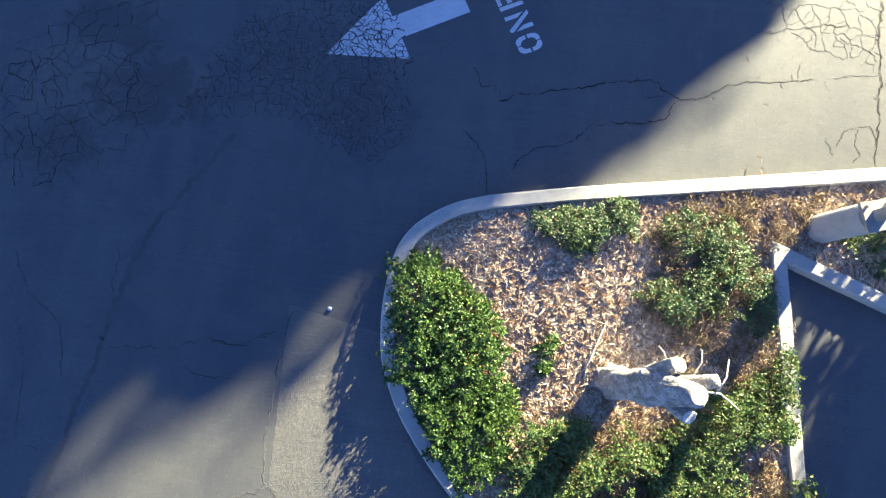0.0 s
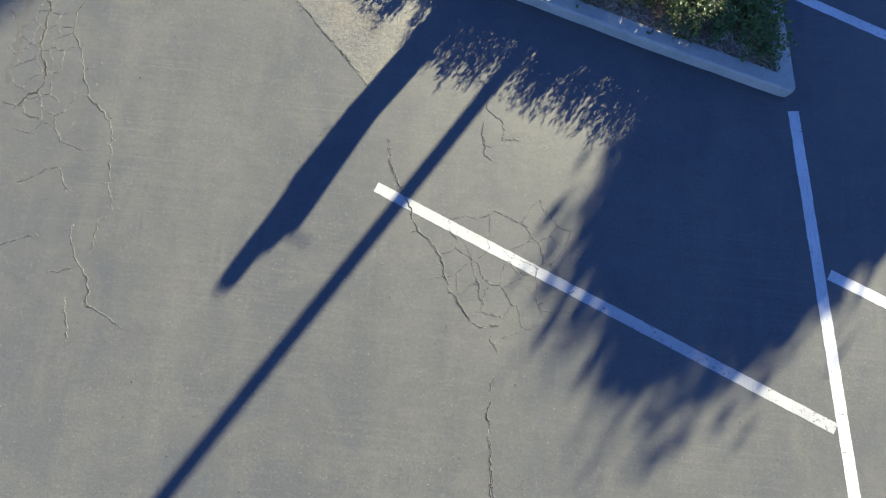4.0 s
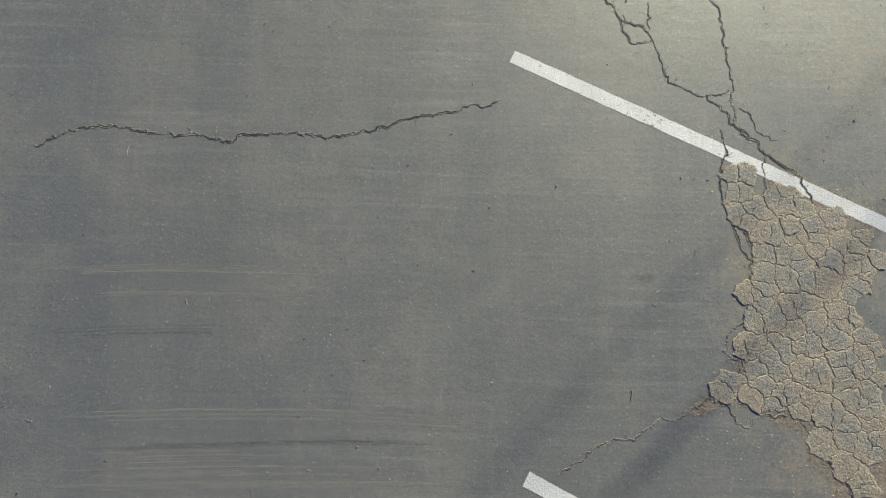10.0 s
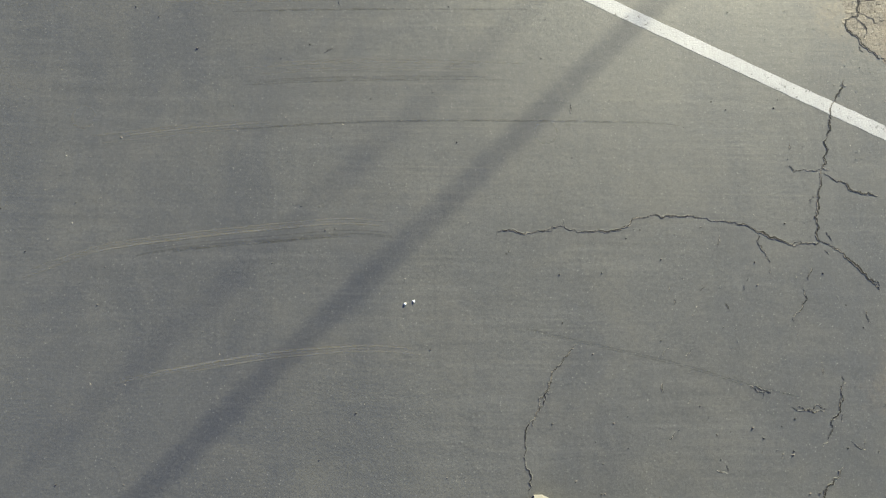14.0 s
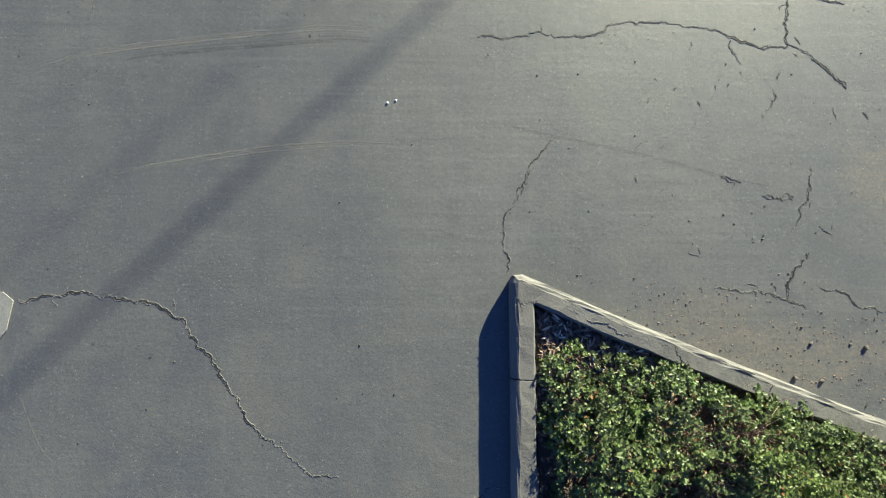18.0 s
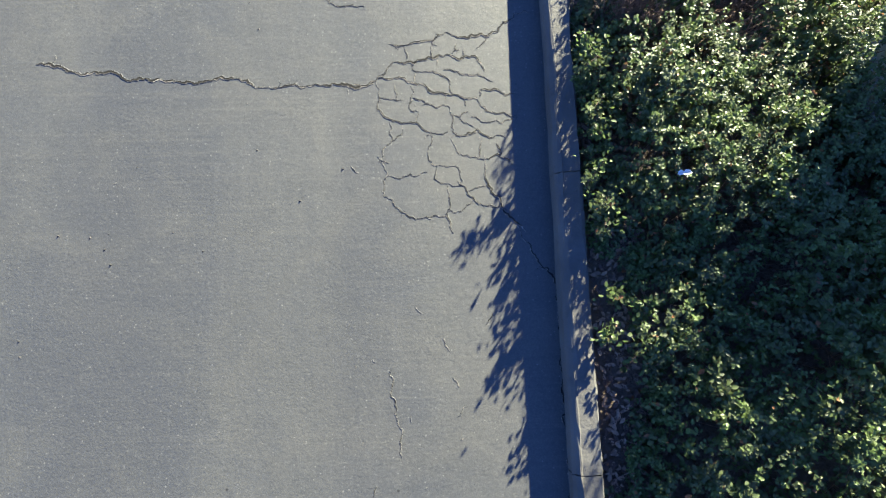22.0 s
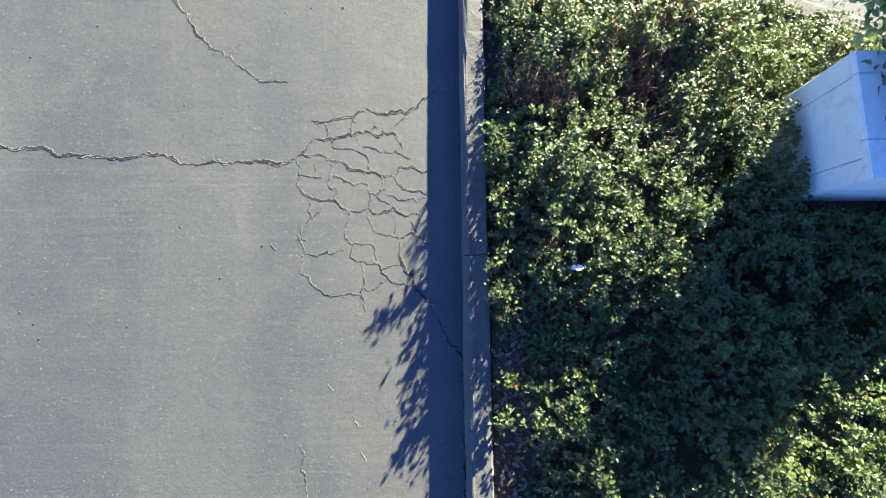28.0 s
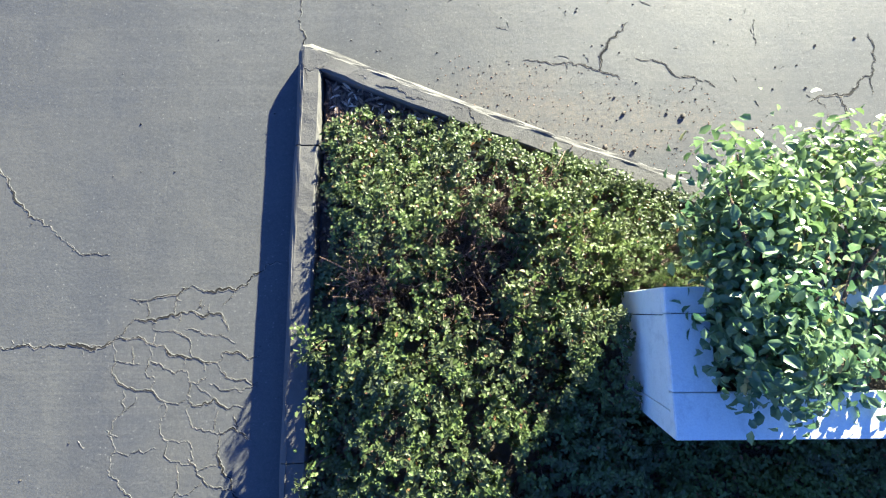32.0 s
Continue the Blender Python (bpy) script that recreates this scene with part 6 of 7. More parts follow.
streaks([(-0.148, -11.939), (0.174, -12.009), (0.920, -12.169), (1.455, -12.319), (1.949, -12.429)], 0.02, 2, DARK_SCUFF)
streaks([(-2.598, -9.371), (-1.883, -9.331), (-1.207, -9.311)], 0.2, 8, SCUFF)
streaks([(-3.428, -4.033), (-2.933, -4.042), (-2.278, -4.021), (-1.490, -3.990), (-0.784, -3.979), (-0.259, -4.018)], 0.012, 2, DARK_SCUFF)
streaks([(-3.034, -4.722), (-2.429, -4.751), (-1.743, -4.761), (-0.723, -4.739), (0.044, -4.718)], 0.012, 2, DARK_SCUFF)
streaks([(-2.389, -3.251), (-2.570, -3.811), (-2.742, -4.432), (-2.802, -5.102)], 0.14, 6, SCUFF)
streaks([(-1.097, -4.340), (-0.723, -3.699), (-0.309, -3.128)], 0.1, 5, SCUFF)
streaks([(-3.371, -13.777), (-3.260, -14.006), (-3.149, -14.186), (-3.028, -14.295)], 0.02, 2, SCUFF)

# ---- island planting ----
def planting(name, label, category, poly, top, per_m2, size, material, seed, base=0.064, edge=0.25, ragged=0.35, twigs=40, gaps=None, slim=0.55, holes=(), mounds=(), foot=0.5, shoots=(), k=11, least=0.3, drop=0.32, sway=0.0, stem=0.003):
    """A low mass of leafy shoots over a patch of ground: a leafy canopy and the stems below it."""
    rng = np.random.RandomState(seed)
    mid = np.mean(poly, 0)
    ob = thing(name, (float(mid[0]), float(mid[1]), base), label, category, "", "stuff")
    x, y = scatter(poly, per_m2 / k, rng)
    near = np.full(len(x), 9.0)
    for (ax, ay), (bx, by) in zip(poly, poly[1:] + poly[:1]):
        t = np.clip(((x - ax) * (bx - ax) + (y - ay) * (by - ay)) / ((bx - ax) ** 2 + (by - ay) ** 2 + 1e-9), 0, 1)
        near = np.minimum(near, np.hypot(x - ax - t * (bx - ax), y - ay - t * (by - ay)))
    keep = near + 0.22 * field(x, y, 2.6, seed + 0.5) > ragged * 0.22 * (1 - np.minimum(1, near / 0.3))
    if gaps is not None:
        keep &= field(x, y, 2.0, seed + 7.5) + 0.35 * field(x, y, 6.0, seed + 3.5) > gaps
    for hx, hy, hr in holes:
        keep &= np.hypot(x - hx, y - hy) + 0.12 * field(x, y, 6.0, 1.5) + rng.uniform(-0.12, 0.12, len(x)) > hr
    x, y, near = x[keep], y[keep], near[keep]
    lumps = 0.55 + 0.62 * field(x, y, 2.3, seed) + 0.40 * field(x, y, 6.5, seed + 2.0)
    h = top * np.clip(0.55 + 0.5 * lumps, least, 1.25) * (foot + (1 - foot) * np.minimum(1, near / edge))
    for hx, hy, hr, rise in mounds:
        h = np.maximum(0.085, h + rise * np.exp(-((x - hx) ** 2 + (y - hy) ** 2) / hr ** 2))
    h = h * (1 - drop * rng.uniform(0, 1, len(x)) ** 1.8)
    lean = rng.normal(0, 0.30, (len(x), 2)) + 0.15 * np.array((SUN_X, SUN_Y))
    if sway:
        lean += 2.2 * sway * np.stack([field(x, y, 5.5, seed + 11.5), field(x, y, 5.5, seed + 17.5)], 1)
    along = np.tile(np.linspace(0, 1, k) ** 1.3, len(x)) * size * (3.4 + sway)
    tip = np.stack([x, y, h], 1).repeat(k, 0)
    lean = lean.repeat(k, 0)
    ring = rng.normal(0, 1, (len(tip), 3)) * size * 0.2
    at = tip + ring
    at[:, :2] -= lean * along[:, None]
    at[:, 2] = np.maximum(at[:, 2] - along, 0.01)
    open_out = np.tile(np.linspace(0.25, 0.95, k), len(x))
    turn = np.tile(np.arange(k) * 2.4, len(x)) + rng.uniform(0, 6.28, len(x)).repeat(k)
    up = np.stack([np.cos(turn) * open_out , np.sin(turn) * open_out, np.full(len(tip), 1.4)], 1)
    extra, far = [], []
    for ax, ay, az, bx, by, bz in shoots:
        t = rng.uniform(0, 1.05, 90)[:, None]
        extra.append(np.array((ax, ay, az)) * (1 - t) + np.array((bx, by, bz)) * t + rng.normal(0, 1, (90, 3)) * (0.012 + 0.035 * (1 - t)))
        far.append(rng.normal(0, 1, (90, 3)) + (0, 0, 0.8))
    at[:, :2] -= mid
    young = np.tile(np.linspace(0.7, 1.15, k), len(x)) * rng.uniform(0.7, 1.25, len(x)).repeat(k)
    leaves = leaf_mesh("foliage", at, size * young * rng.uniform(0.8, 1.2, len(at)), up, rng, material, slim, 0.3, 0.5)
    part("foliage", leaves, ob, "", "stuff")
    if shoots:
        more = np.concatenate(extra)
        more[:, :2] -= mid
        part("leafy_shoots", leaf_mesh("leafy_shoots", more, size * rng.uniform(0.7, 1.2, len(more)), np.concatenate(far), rng, material, slim), ob, "", "stuff")
    runs = [[((ax - mid[0] + 0.05, ay - mid[1], 0.0), 0.006), ((ax - mid[0], ay - mid[1], az), 0.004), ((bx - mid[0], by - mid[1], bz), 0.002)] for ax, ay, az, bx, by, bz in shoots]
    for n in range(twigs):
        if holes and n % 2:
            hx, hy, hr = holes[rng.randint(len(holes))]
            a = np.array((hx + rng.normal(0, hr) - mid[0], hy + rng.normal(0, hr) - mid[1], 0.0))
            tall = top * rng.uniform(0.4, 0.75)
        else:
            j = rng.randint(len(x))
            a, tall = np.array((x[j] - mid[0], y[j] - mid[1], 0)), h[j] * rng.uniform(0.4, 0.8)
        b = a + (rng.normal(0, 0.07), rng.normal(0, 0.07), tall)
        c = (a + b) / 2 + rng.normal(0, 0.04, 3)
        runs.append([(a, stem * 1.6), (c, stem * 1.3), (b, stem)])
    part("stems", twig_mesh("stems", runs, TWIG, 4), ob, "", "stuff")
    return ob


planting("groundcover_shrub", "dense glossy green groundcover spilling to the kerb", "groundcover",
         [(-1.423, 11.041), (-1.101, 11.241), (-0.849, 10.992), (-0.547, 10.893), (-0.246, 10.545), (-0.014, 9.848), (-0.045, 9.349), (-0.297, 8.949), (-0.619, 8.998), (-1.022, 9.397), (-1.334, 9.944), (-1.434, 10.592)], 0.368, 10500, 0.040, IVY, 11, ragged=0.0, foot=0.75, k=20, least=0.4, drop=0.55, sway=0.9)
planting("groundcover_shrub", "pale green groundcover clump in dry mulch", "groundcover", [(-0.104, 11.791), (0.309, 11.971), (0.561, 12.051), (1.054, 12.111), (1.084, 11.753), (0.570, 11.443), (0.208, 11.453)], 0.283, 9500, 0.034, PALE_IVY, 12, ragged=0.1, k=15, drop=0.5, sway=0.9)
planting("groundcover_shrub", "patchy green groundcover among dry leaves", "groundcover", [(1.053, 11.265), (1.436, 11.345), (1.356, 11.673), (1.305, 11.912), (1.718, 12.092), (2.201, 12.123), (2.211, 11.784), (2.452, 11.576), (2.583, 11.357), (2.563, 10.879), (2.070, 10.818), (1.949, 11.037), (1.506, 10.678), (1.204, 10.817)], 0.297, 9500, 0.034, PALE_IVY, 13, ragged=0.2, gaps=-0.42, k=15, drop=0.5, sway=0.9)
planting("groundcover_shrub", "spreading green groundcover with brown gaps", "groundcover",
         [(0.006, 9.748), (0.560, 9.749), (0.912, 9.451), (1.315, 9.750), (2.120, 10.200), (2.643, 10.700), (2.744, 10.301), (2.956, 8.707), (3.027, 7.759), (1.818, 8.056), (0.609, 8.432), (0.055, 8.651), (-0.247, 8.949)], 0.411, 10000, 0.034, OLIVE_IVY, 14, ragged=0.0, gaps=-0.30, foot=0.85, k=15, drop=0.5, sway=0.9)
planting("groundcover_shrub", "small green groundcover tuft in mulch", "groundcover", [(0.127, 10.147), (0.187, 10.456), (0.187, 10.645), (0.288, 10.666), (0.298, 10.406), (0.268, 10.147)], 0.241, 5000, 0.055, IVY, 15, edge=0.04, ragged=0.0, twigs=4, foot=0.8)
planting("groundcover_shrub", "dry mixed groundcover round the lamp", "groundcover", [(3.227, 12.343), (8.536, 13.339), (8.538, 10.006), (4.232, 11.449), (3.126, 11.796)], 0.297, 2400, 0.05, PALE_IVY, 16, gaps=-0.3)

planting("dry_grass", "sparse dry tan grass and stalks among the shrubs", "grass",
         [(0.95, 11.05), (1.15, 12.2), (2.6, 12.5), (3.2, 12.55), (2.75, 11.75), (2.62, 11.2), (2.85, 8.9), (3.0, 7.85), (1.7, 8.2), (0.3, 8.75), (0.25, 9.6), (1.3, 9.9), (1.55, 10.5)], 0.15, 6500, 0.055, DRY_GRASS, 17, ragged=0.1, twigs=160, gaps=-0.25, slim=0.16, k=12, drop=0.5, sway=0.8, stem=0.0016)


def mulch(name, label, poly, per_m2, seed, base, material, size=0.032, slim=0.5):
    rng = np.random.RandomState(seed)
    x, y = scatter(poly, per_m2, rng)
    at = np.stack([x, y, base + rng.uniform(0.001, 0.007, len(x))], 1)
    up = np.tile((0.0, 0.0, 1.6), (len(x), 1))
    return tagged(new(name, leaf_mesh(name, at, size * rng.uniform(0.45, 1.6, len(x)), up, rng, material, slim, 0.35, 0.20)), label, "leaf litter", "", "stuff")


mulch("leaf_litter", "dry tan fallen leaves covering the island soil", [q for q in bed_outline if q[0] < 4.3], 6500, 21, 0.064, MULCH, 0.044, 0.34)
mulch("dry_stalks", "long thin pale stalks strewn over the island mulch", [q for q in bed_outline if q[0] < 4.3], 700, 26, 0.068, MULCH, 0.09, 0.09)
mulch("leaf_litter", "brown dry leaves in the hedge bed corner", [(0.083, -13.257), (1.211, -13.697), (1.009, -14.096), (0.103, -13.796)], 5200, 22, 0.057, BROWN_LITTER, 0.045, 0.28)
mulch("leaf_litter", "scattered pale dry leaves in the hedge bed corner", [(0.083, -13.257), (1.211, -13.697), (1.009, -14.096), (0.103, -13.796)], 700, 25, 0.066, MULCH, 0.05, 0.22)
mulch("leaf_litter", "brown leaf litter under the hedge", [(0.073, -13.596), (0.405, -13.597), (0.399, -18.581), (0.088, -18.581)], 1600, 23, 0.05, BROWN_LITTER)

rng = random.Random(24)
straws = []
for _ in range(260):
    x, y = rng.uniform(-1.2, 2.6), rng.uniform(8.9, 12.1)
    if inside([q for q in bed_outline if q[0] < 4.3], np.array([x]), np.array([y]))[0]:
        t, r = rng.uniform(0, 6.28), rng.uniform(0.05, 0.16)
        a = Vector((x, y, rng.uniform(0.076, 0.092)))
        b = a + Vector((math.cos(t) * r, math.sin(t) * r, rng.uniform(-0.01, 0.03)))
        straws.append([(a, 0.003), ((a + b) / 2 + Vector((rng.uniform(-0.01, 0.01), rng.uniform(-0.01, 0.01), 0.008)), 0.003), (b, 0.0015)])
tagged(new("straw", twig_mesh("straw", straws, MULCH, 4)), "thin dry stalks strewn over the mulch", "straw", "", "stuff")


# ---- cut tree trunk ----
def trunk_run(points, sides=18, seed=0, rough=0.07):
    verts, faces = [], []
    for k, (p, r) in enumerate(points):
        p = Vector(p)
        a = Vector(points[min(k + 1, len(points) - 1)][0]) - Vector(points[max(k - 1, 0)][0])
        q = a.to_track_quat("Z", "X")
        for j in range(sides):
            t = 2 * math.pi * j / sides
            w = r * (1 + rough * 2 * noise.noise(Vector((math.cos(t) * 1.7 + seed, math.sin(t) * 1.7, p.z * 3))))
            verts.append(p + q @ Vector((math.cos(t) * w, math.sin(t) * w, 0)))
    for k in range(len(points) - 1):
        for j in range(sides):
            a, b = k * sides + j, k * sides + (j + 1) % sides
            faces.append((a, b, b + sides, a + sides))
    faces.append(tuple(range(len(verts) - sides, len(verts))))
    faces.append(tuple(reversed(range(sides))))
    return verts, faces


stump = thing("tree_stump", (0.96, 10.2, 0.064), "tall cut-back tree trunk with pale sawn limb stubs", "tree stump")
STUMP = Vector((0.96, 10.2, 0.064))


def limb(name, pts, seed, parent, label=""):
    fine = []
    for (p, r), (q, w) in zip(pts, pts[1:]):
        fine += [(Vector(p).lerp(Vector(q), k / 5) - STUMP, r + (w - r) * k / 5) for k in range(5)]
    v, f = trunk_run(fine + [(Vector(pts[-1][0]) - STUMP, pts[-1][1])], 22, seed, 0.13)
    ob = part(name, mesh_of(name, v, f, BARK, True), parent, label)
    end, r = Vector(pts[-1][0]) - STUMP, pts[-1][1]
    way = (end - (Vector(pts[-2][0]) - STUMP)).normalized()
    q = way.to_track_quat("Z", "X")
    ring = [end + way * 0.004 + q @ Vector((math.cos(2 * math.pi * j / 20) * r * 0.93, math.sin(2 * math.pi * j / 20) * r * 0.93, 0)) for j in range(20)]
    ring2 = [end + way * 0.010 + q @ Vector((math.cos(2 * math.pi * j / 20) * r * 0.8, math.sin(2 * math.pi * j / 20) * r * 0.8, 0)) for j in range(20)]
    faces = [(j, (j + 1) % 20, 20 + (j + 1) % 20, 20 + j) for j in range(20)] + [tuple(range(20, 40))]
    part("cut_face", mesh_of("cut_face", ring + ring2, faces, OLD_CUT if name == "trunk" else CUT), ob, "pale sawn wood")
    return ob


limb("trunk", [((0.92, 10.13, 0.0), 0.195), ((0.92, 10.13, 0.12), 0.170), ((0.915, 10.15, 0.45), 0.152), ((0.92, 10.19, 0.85), 0.145), ((0.94, 10.225, 1.15), 0.142), ((0.975, 10.245, 1.42), 0.100), ((1.0, 10.25, 1.57), 0.083)], 1, stump)
limb("limb_stub", [((0.92, 10.27, 0.98), 0.100), ((0.965, 10.40, 1.22), 0.080), ((0.98, 10.44, 1.31), 0.066)], 2, stump)
limb("limb_stub", [((0.99, 10.27, 1.22), 0.080), ((1.13, 10.34, 1.41), 0.060), ((1.19, 10.37, 1.47), 0.050)], 3, stump)
limb("limb_stub", [((0.97, 10.19, 1.02), 0.090), ((1.04, 10.09, 1.27), 0.074), ((1.06, 10.06, 1.35), 0.062)], 4, stump)
limb("limb_stub", [((1.0, 10.22, 1.20), 0.060), ((1.09, 10.18, 1.33), 0.048), ((1.11, 10.17, 1.37), 0.040)], 6, stump)
limb("limb_stub", [((0.86, 10.25, 0.93), 0.055), ((0.845, 10.32, 1.02), 0.040), ((0.84, 10.33, 1.04), 0.034)], 5, stump)
sprouts = [[((1.10, 10.26, 1.36), 0.011), ((1.25, 10.27, 1.42), 0.008), ((1.40, 10.17, 1.41), 0.005)], [((1.22, 10.28, 1.43), 0.008), ((1.29, 10.40, 1.42), 0.006), ((1.34, 10.53, 1.36), 0.005)],
           [((1.0, 10.42, 1.10), 0.006), ((0.93, 10.52, 1.16), 0.005), ((0.88, 10.56, 1.17), 0.004)], [((1.10, 10.36, 1.30), 0.007), ((1.13, 10.48, 1.36), 0.005), ((1.13, 10.58, 1.36), 0.004)]]
for run in sprouts:
    part("sprout", twig_mesh("sprout", [[(Vector(p) - STUMP, r) for p, r in run]], CUT, 5), stump, "thin bare shoot")
for a, b, c in (((0.555, 10.05, 0.078), (0.666, 10.3, 0.113), (0.827, 10.75, 0.092)), ((0.626, 10.0, 0.085), (0.646, 10.3, 0.092), (0.706, 10.42, 0.085))):
    tagged(new("stick", twig_mesh("stick", [[(a, 0.012), (b, 0.010), (c, 0.005)]], BARK, 6)), "bare fallen stick lying on mulch", "stick", "sticks in the mulch")

# ---- lamp post ----
lamp = thing("street_lamp", (3.07, 12.06, 0.064), "steel lamp post on a tall round concrete pedestal", "lamp post")
lamp.rotation_euler = (0, 0, radians(17))
bm = bmesh.new()
bmesh.ops.create_cone(bm, cap_ends=True, segments=40, radius1=0.158, radius2=0.155, depth=0.70, matrix=Matrix.Translation((0, 0, 0.315)))
bmesh.ops.bevel(bm, geom=[e for e in bm.edges if e.calc_face_angle(0) > 0.8], offset=0.015, segments=2, affect="EDGES")
part("pedestal", from_bmesh("pedestal", bm, PEDESTAL, False), lamp, "smooth grey concrete")
part("base_plate", box_mesh("base_plate", (0.30, 0.30, 0.03), METAL, 0.004, (0, 0, 0.68)), lamp)
part("pole", box_mesh("pole", (0.115, 0.115, 4.4), METAL, 0.012, (0, 0, 2.85)), lamp)
part("arm", box_mesh("arm", (0.5, 0.06, 0.06), METAL, 0.006, (0.3, 0, 4.96)), lamp)
part("lamp_head", box_mesh("lamp_head", (0.6, 0.34, 0.16), METAL, 0.02, (0.8, 0, 4.96)), lamp)
for sx in (-1, 1):
    for sy in (-1, 1):
        part("bolt", box_mesh("bolt", (0.024, 0.024, 0.04), METAL, 0.004, (sx * 0.1, sy * 0.1, 0.703)), lamp)

# ---- hedge bed ----
SHOOTS = [(0.15, -14.92, 0.198, 0.04, -14.77, 0.283), (0.15, -15.1, 0.198, 0.07, -15.19, 0.204), (0.15, -15.26, 0.182, 0.1, -15.31, 0.193), (0.15, -15.44, 0.187, 0.04, -15.58, 0.175), (0.15, -15.66, 0.17, 0.07, -15.74, 0.182), (0.15, -15.77, 0.147, 0.1, -15.85, 0.147), (0.15, -14.84, 0.198, 0.04, -14.94, 0.198), (0.15, -15.68, 0.198, 0.07, -15.73, 0.221), (0.15, -16.19, 0.158, 0.14, -16.18, 0.169), (0.15, -16.34, 0.145, 0.08, -16.42, 0.126)]
planting("hedge", "dense small-leaved green hedge along the weathered kerb", "hedge",
         [(0.083, -13.596), (0.224, -13.467), (0.808, -13.530), (1.714, -13.865), (2.921, -14.335), (2.920, -14.697), (1.692, -14.696), (1.691, -15.214), (3.622, -15.218), (3.600, -18.689), (0.138, -18.680), (0.170, -17.187), (0.171, -16.489), (0.131, -15.991), (0.031, -15.592), (0.031, -15.293), (0.042, -14.594)],
         0.39, 12500, 0.029, HEDGE, 31, 0.043, 0.32, 0.0, 2600, -0.75, 0.62,
         [(0.97, -14.22, 0.10), (0.95, -14.55, 0.15), (0.40, -14.55, 0.06), (1.3, -14.05, 0.05)],
         [(0.85, -13.62, 0.16, 0.05), (1.25, -13.76, 0.2, 0.09), (1.7, -13.94, 0.22, 0.10), (2.2, -14.14, 0.25, 0.10), (2.7, -14.34, 0.25, 0.10), (0.12, -15.5, 0.28, -0.05), (1.0, -16.75, 0.35, 0.10), (1.6, -16.55, 0.4, 0.10), (1.2, -17.2, 0.4, 0.11), (1.6, -17.5, 0.4, 0.08), (0.35, -17.2, 0.3, -0.06), (0.5, -13.8, 0.3, -0.071), (0.75, -15.35, 0.45, 0.042), (0.3, -15.98, 0.26, -0.17), (0.72, -16.08, 0.26, -0.12), (0.3, -16.3, 0.1, 0.071), (0.15, -16.7, 0.22, -0.142), (1.4, -16.7, 0.5, 0.071), (1.6, -16.3, 0.25, 0.057), (0.8, -17.0, 0.4, 0.057), (1.42, -16.28, 0.3, 0.127), (1.95, -16.35, 0.28, 0.142), (1.1, -16.5, 0.26, 0.042), (1.0, -17.0, 0.32, 0.057), (0.6, -17.15, 0.3, 0.085)], 0.32, SHOOTS, 24, 0.3, 0.5, 0.8, 0.0018)
planting("hedge", "hedge foliage pressed against the white planter", "hedge", [(1.349, -15.493), (1.700, -15.494), (1.703, -14.616), (1.350, -14.615)], 0.46, 13000, 0.027, HEDGE, 33, 0.043, 0.05, 0.0, 20, -0.9, foot=1.0, k=16, least=0.85, drop=0.25, sway=0.6)
planting("hedge", "hedge foliage pressed against the planter front", "hedge", [(1.700, -15.544), (4.324, -15.549), (4.325, -15.259), (1.701, -15.254)], 0.33, 12000, 0.027, HEDGE, 34, 0.043, 0.05, 0.0, 30, -0.9, foot=1.0, k=16, least=0.7, sway=0.6)
tagged(new("litter", leaf_mesh("litter", np.array([(0.47, -15.59, 0.375), (0.48, -15.58, 0.379)]), np.array([0.045, 0.035]), np.array([(0, 0, 1.0), (0.3, 0.2, 1)]), np.random.RandomState(4), LITTER, 0.8, 0.6)), "crumpled white paper scrap caught in the hedge", "litter")

# ---- white planter box with a shrub ----
box = thing("planter_box", (1.72, -15.23, 0.043), "white painted board planter box standing in the hedge", "planter")
BX, BY, BZ = 2.6, 0.62, 0.662
SET, BACK, INSET = 0.06, 0.02, 0.065


def slab(name, corners, thick, axis):
    """A thin board between four (y, z) or (x, z) corners, thick along the other axis, with a slight bevel."""
    bm = bmesh.new()
    lo, hi = thick
    way = {"l": 1, "r": -1}.get(axis, 0)
    rings = [[bm.verts.new((d + way * INSET * (1 - z / BZ), a, z) if way else (a + INSET * (1 - z / BZ) * (1 if a < BX / 2 else -1), d + (SET if axis == "f" else BACK) * (1 - z / BZ), z)) for a, z in corners] for d in (lo, hi)]
    bm.faces.new(rings[0])
    bm.faces.new(list(reversed(rings[1])))
    for k in range(4):
        bm.faces.new((rings[0][k], rings[1][k], rings[1][k - 1], rings[0][k - 1]))
    bmesh.ops.recalc_face_normals(bm, faces=bm.faces[:])
    bmesh.ops.bevel(bm, geom=bm.edges[:], offset=0.003, segments=1, affect="EDGES")
    return from_bmesh(name, bm, WHITE_BOARD)


for x0, end in ((0.002, "l"), (BX - 0.042, "r")):
    for a, b, c, d in ((0.0, SET, 0.105, SET + 0.09), (0.109, SET + 0.094, 0.50, 0.50 + BACK * 0.8), (0.504, 0.504 + BACK * 0.8, BY, BY + BACK)):
        part("side_board", slab("side_board", [(b, 0.0), (d, 0.0), (c, BZ), (a, BZ)], (x0, x0 + 0.04), end), box)
for z0, z1 in ((0.0, 0.205), (0.210, 0.415), (0.420, BZ)):
    part("front_board", slab("front_board", [(0.045, z0), (BX - 0.045, z0), (BX - 0.045, z1), (0.045, z1)], (0.002, 0.042), "f"), box)
    part("back_board", slab("back_board", [(0.045, z0), (BX - 0.045, z0), (BX - 0.045, z1), (0.045, z1)], (BY - 0.042, BY - 0.002), "b"), box)
RIM = 0.185
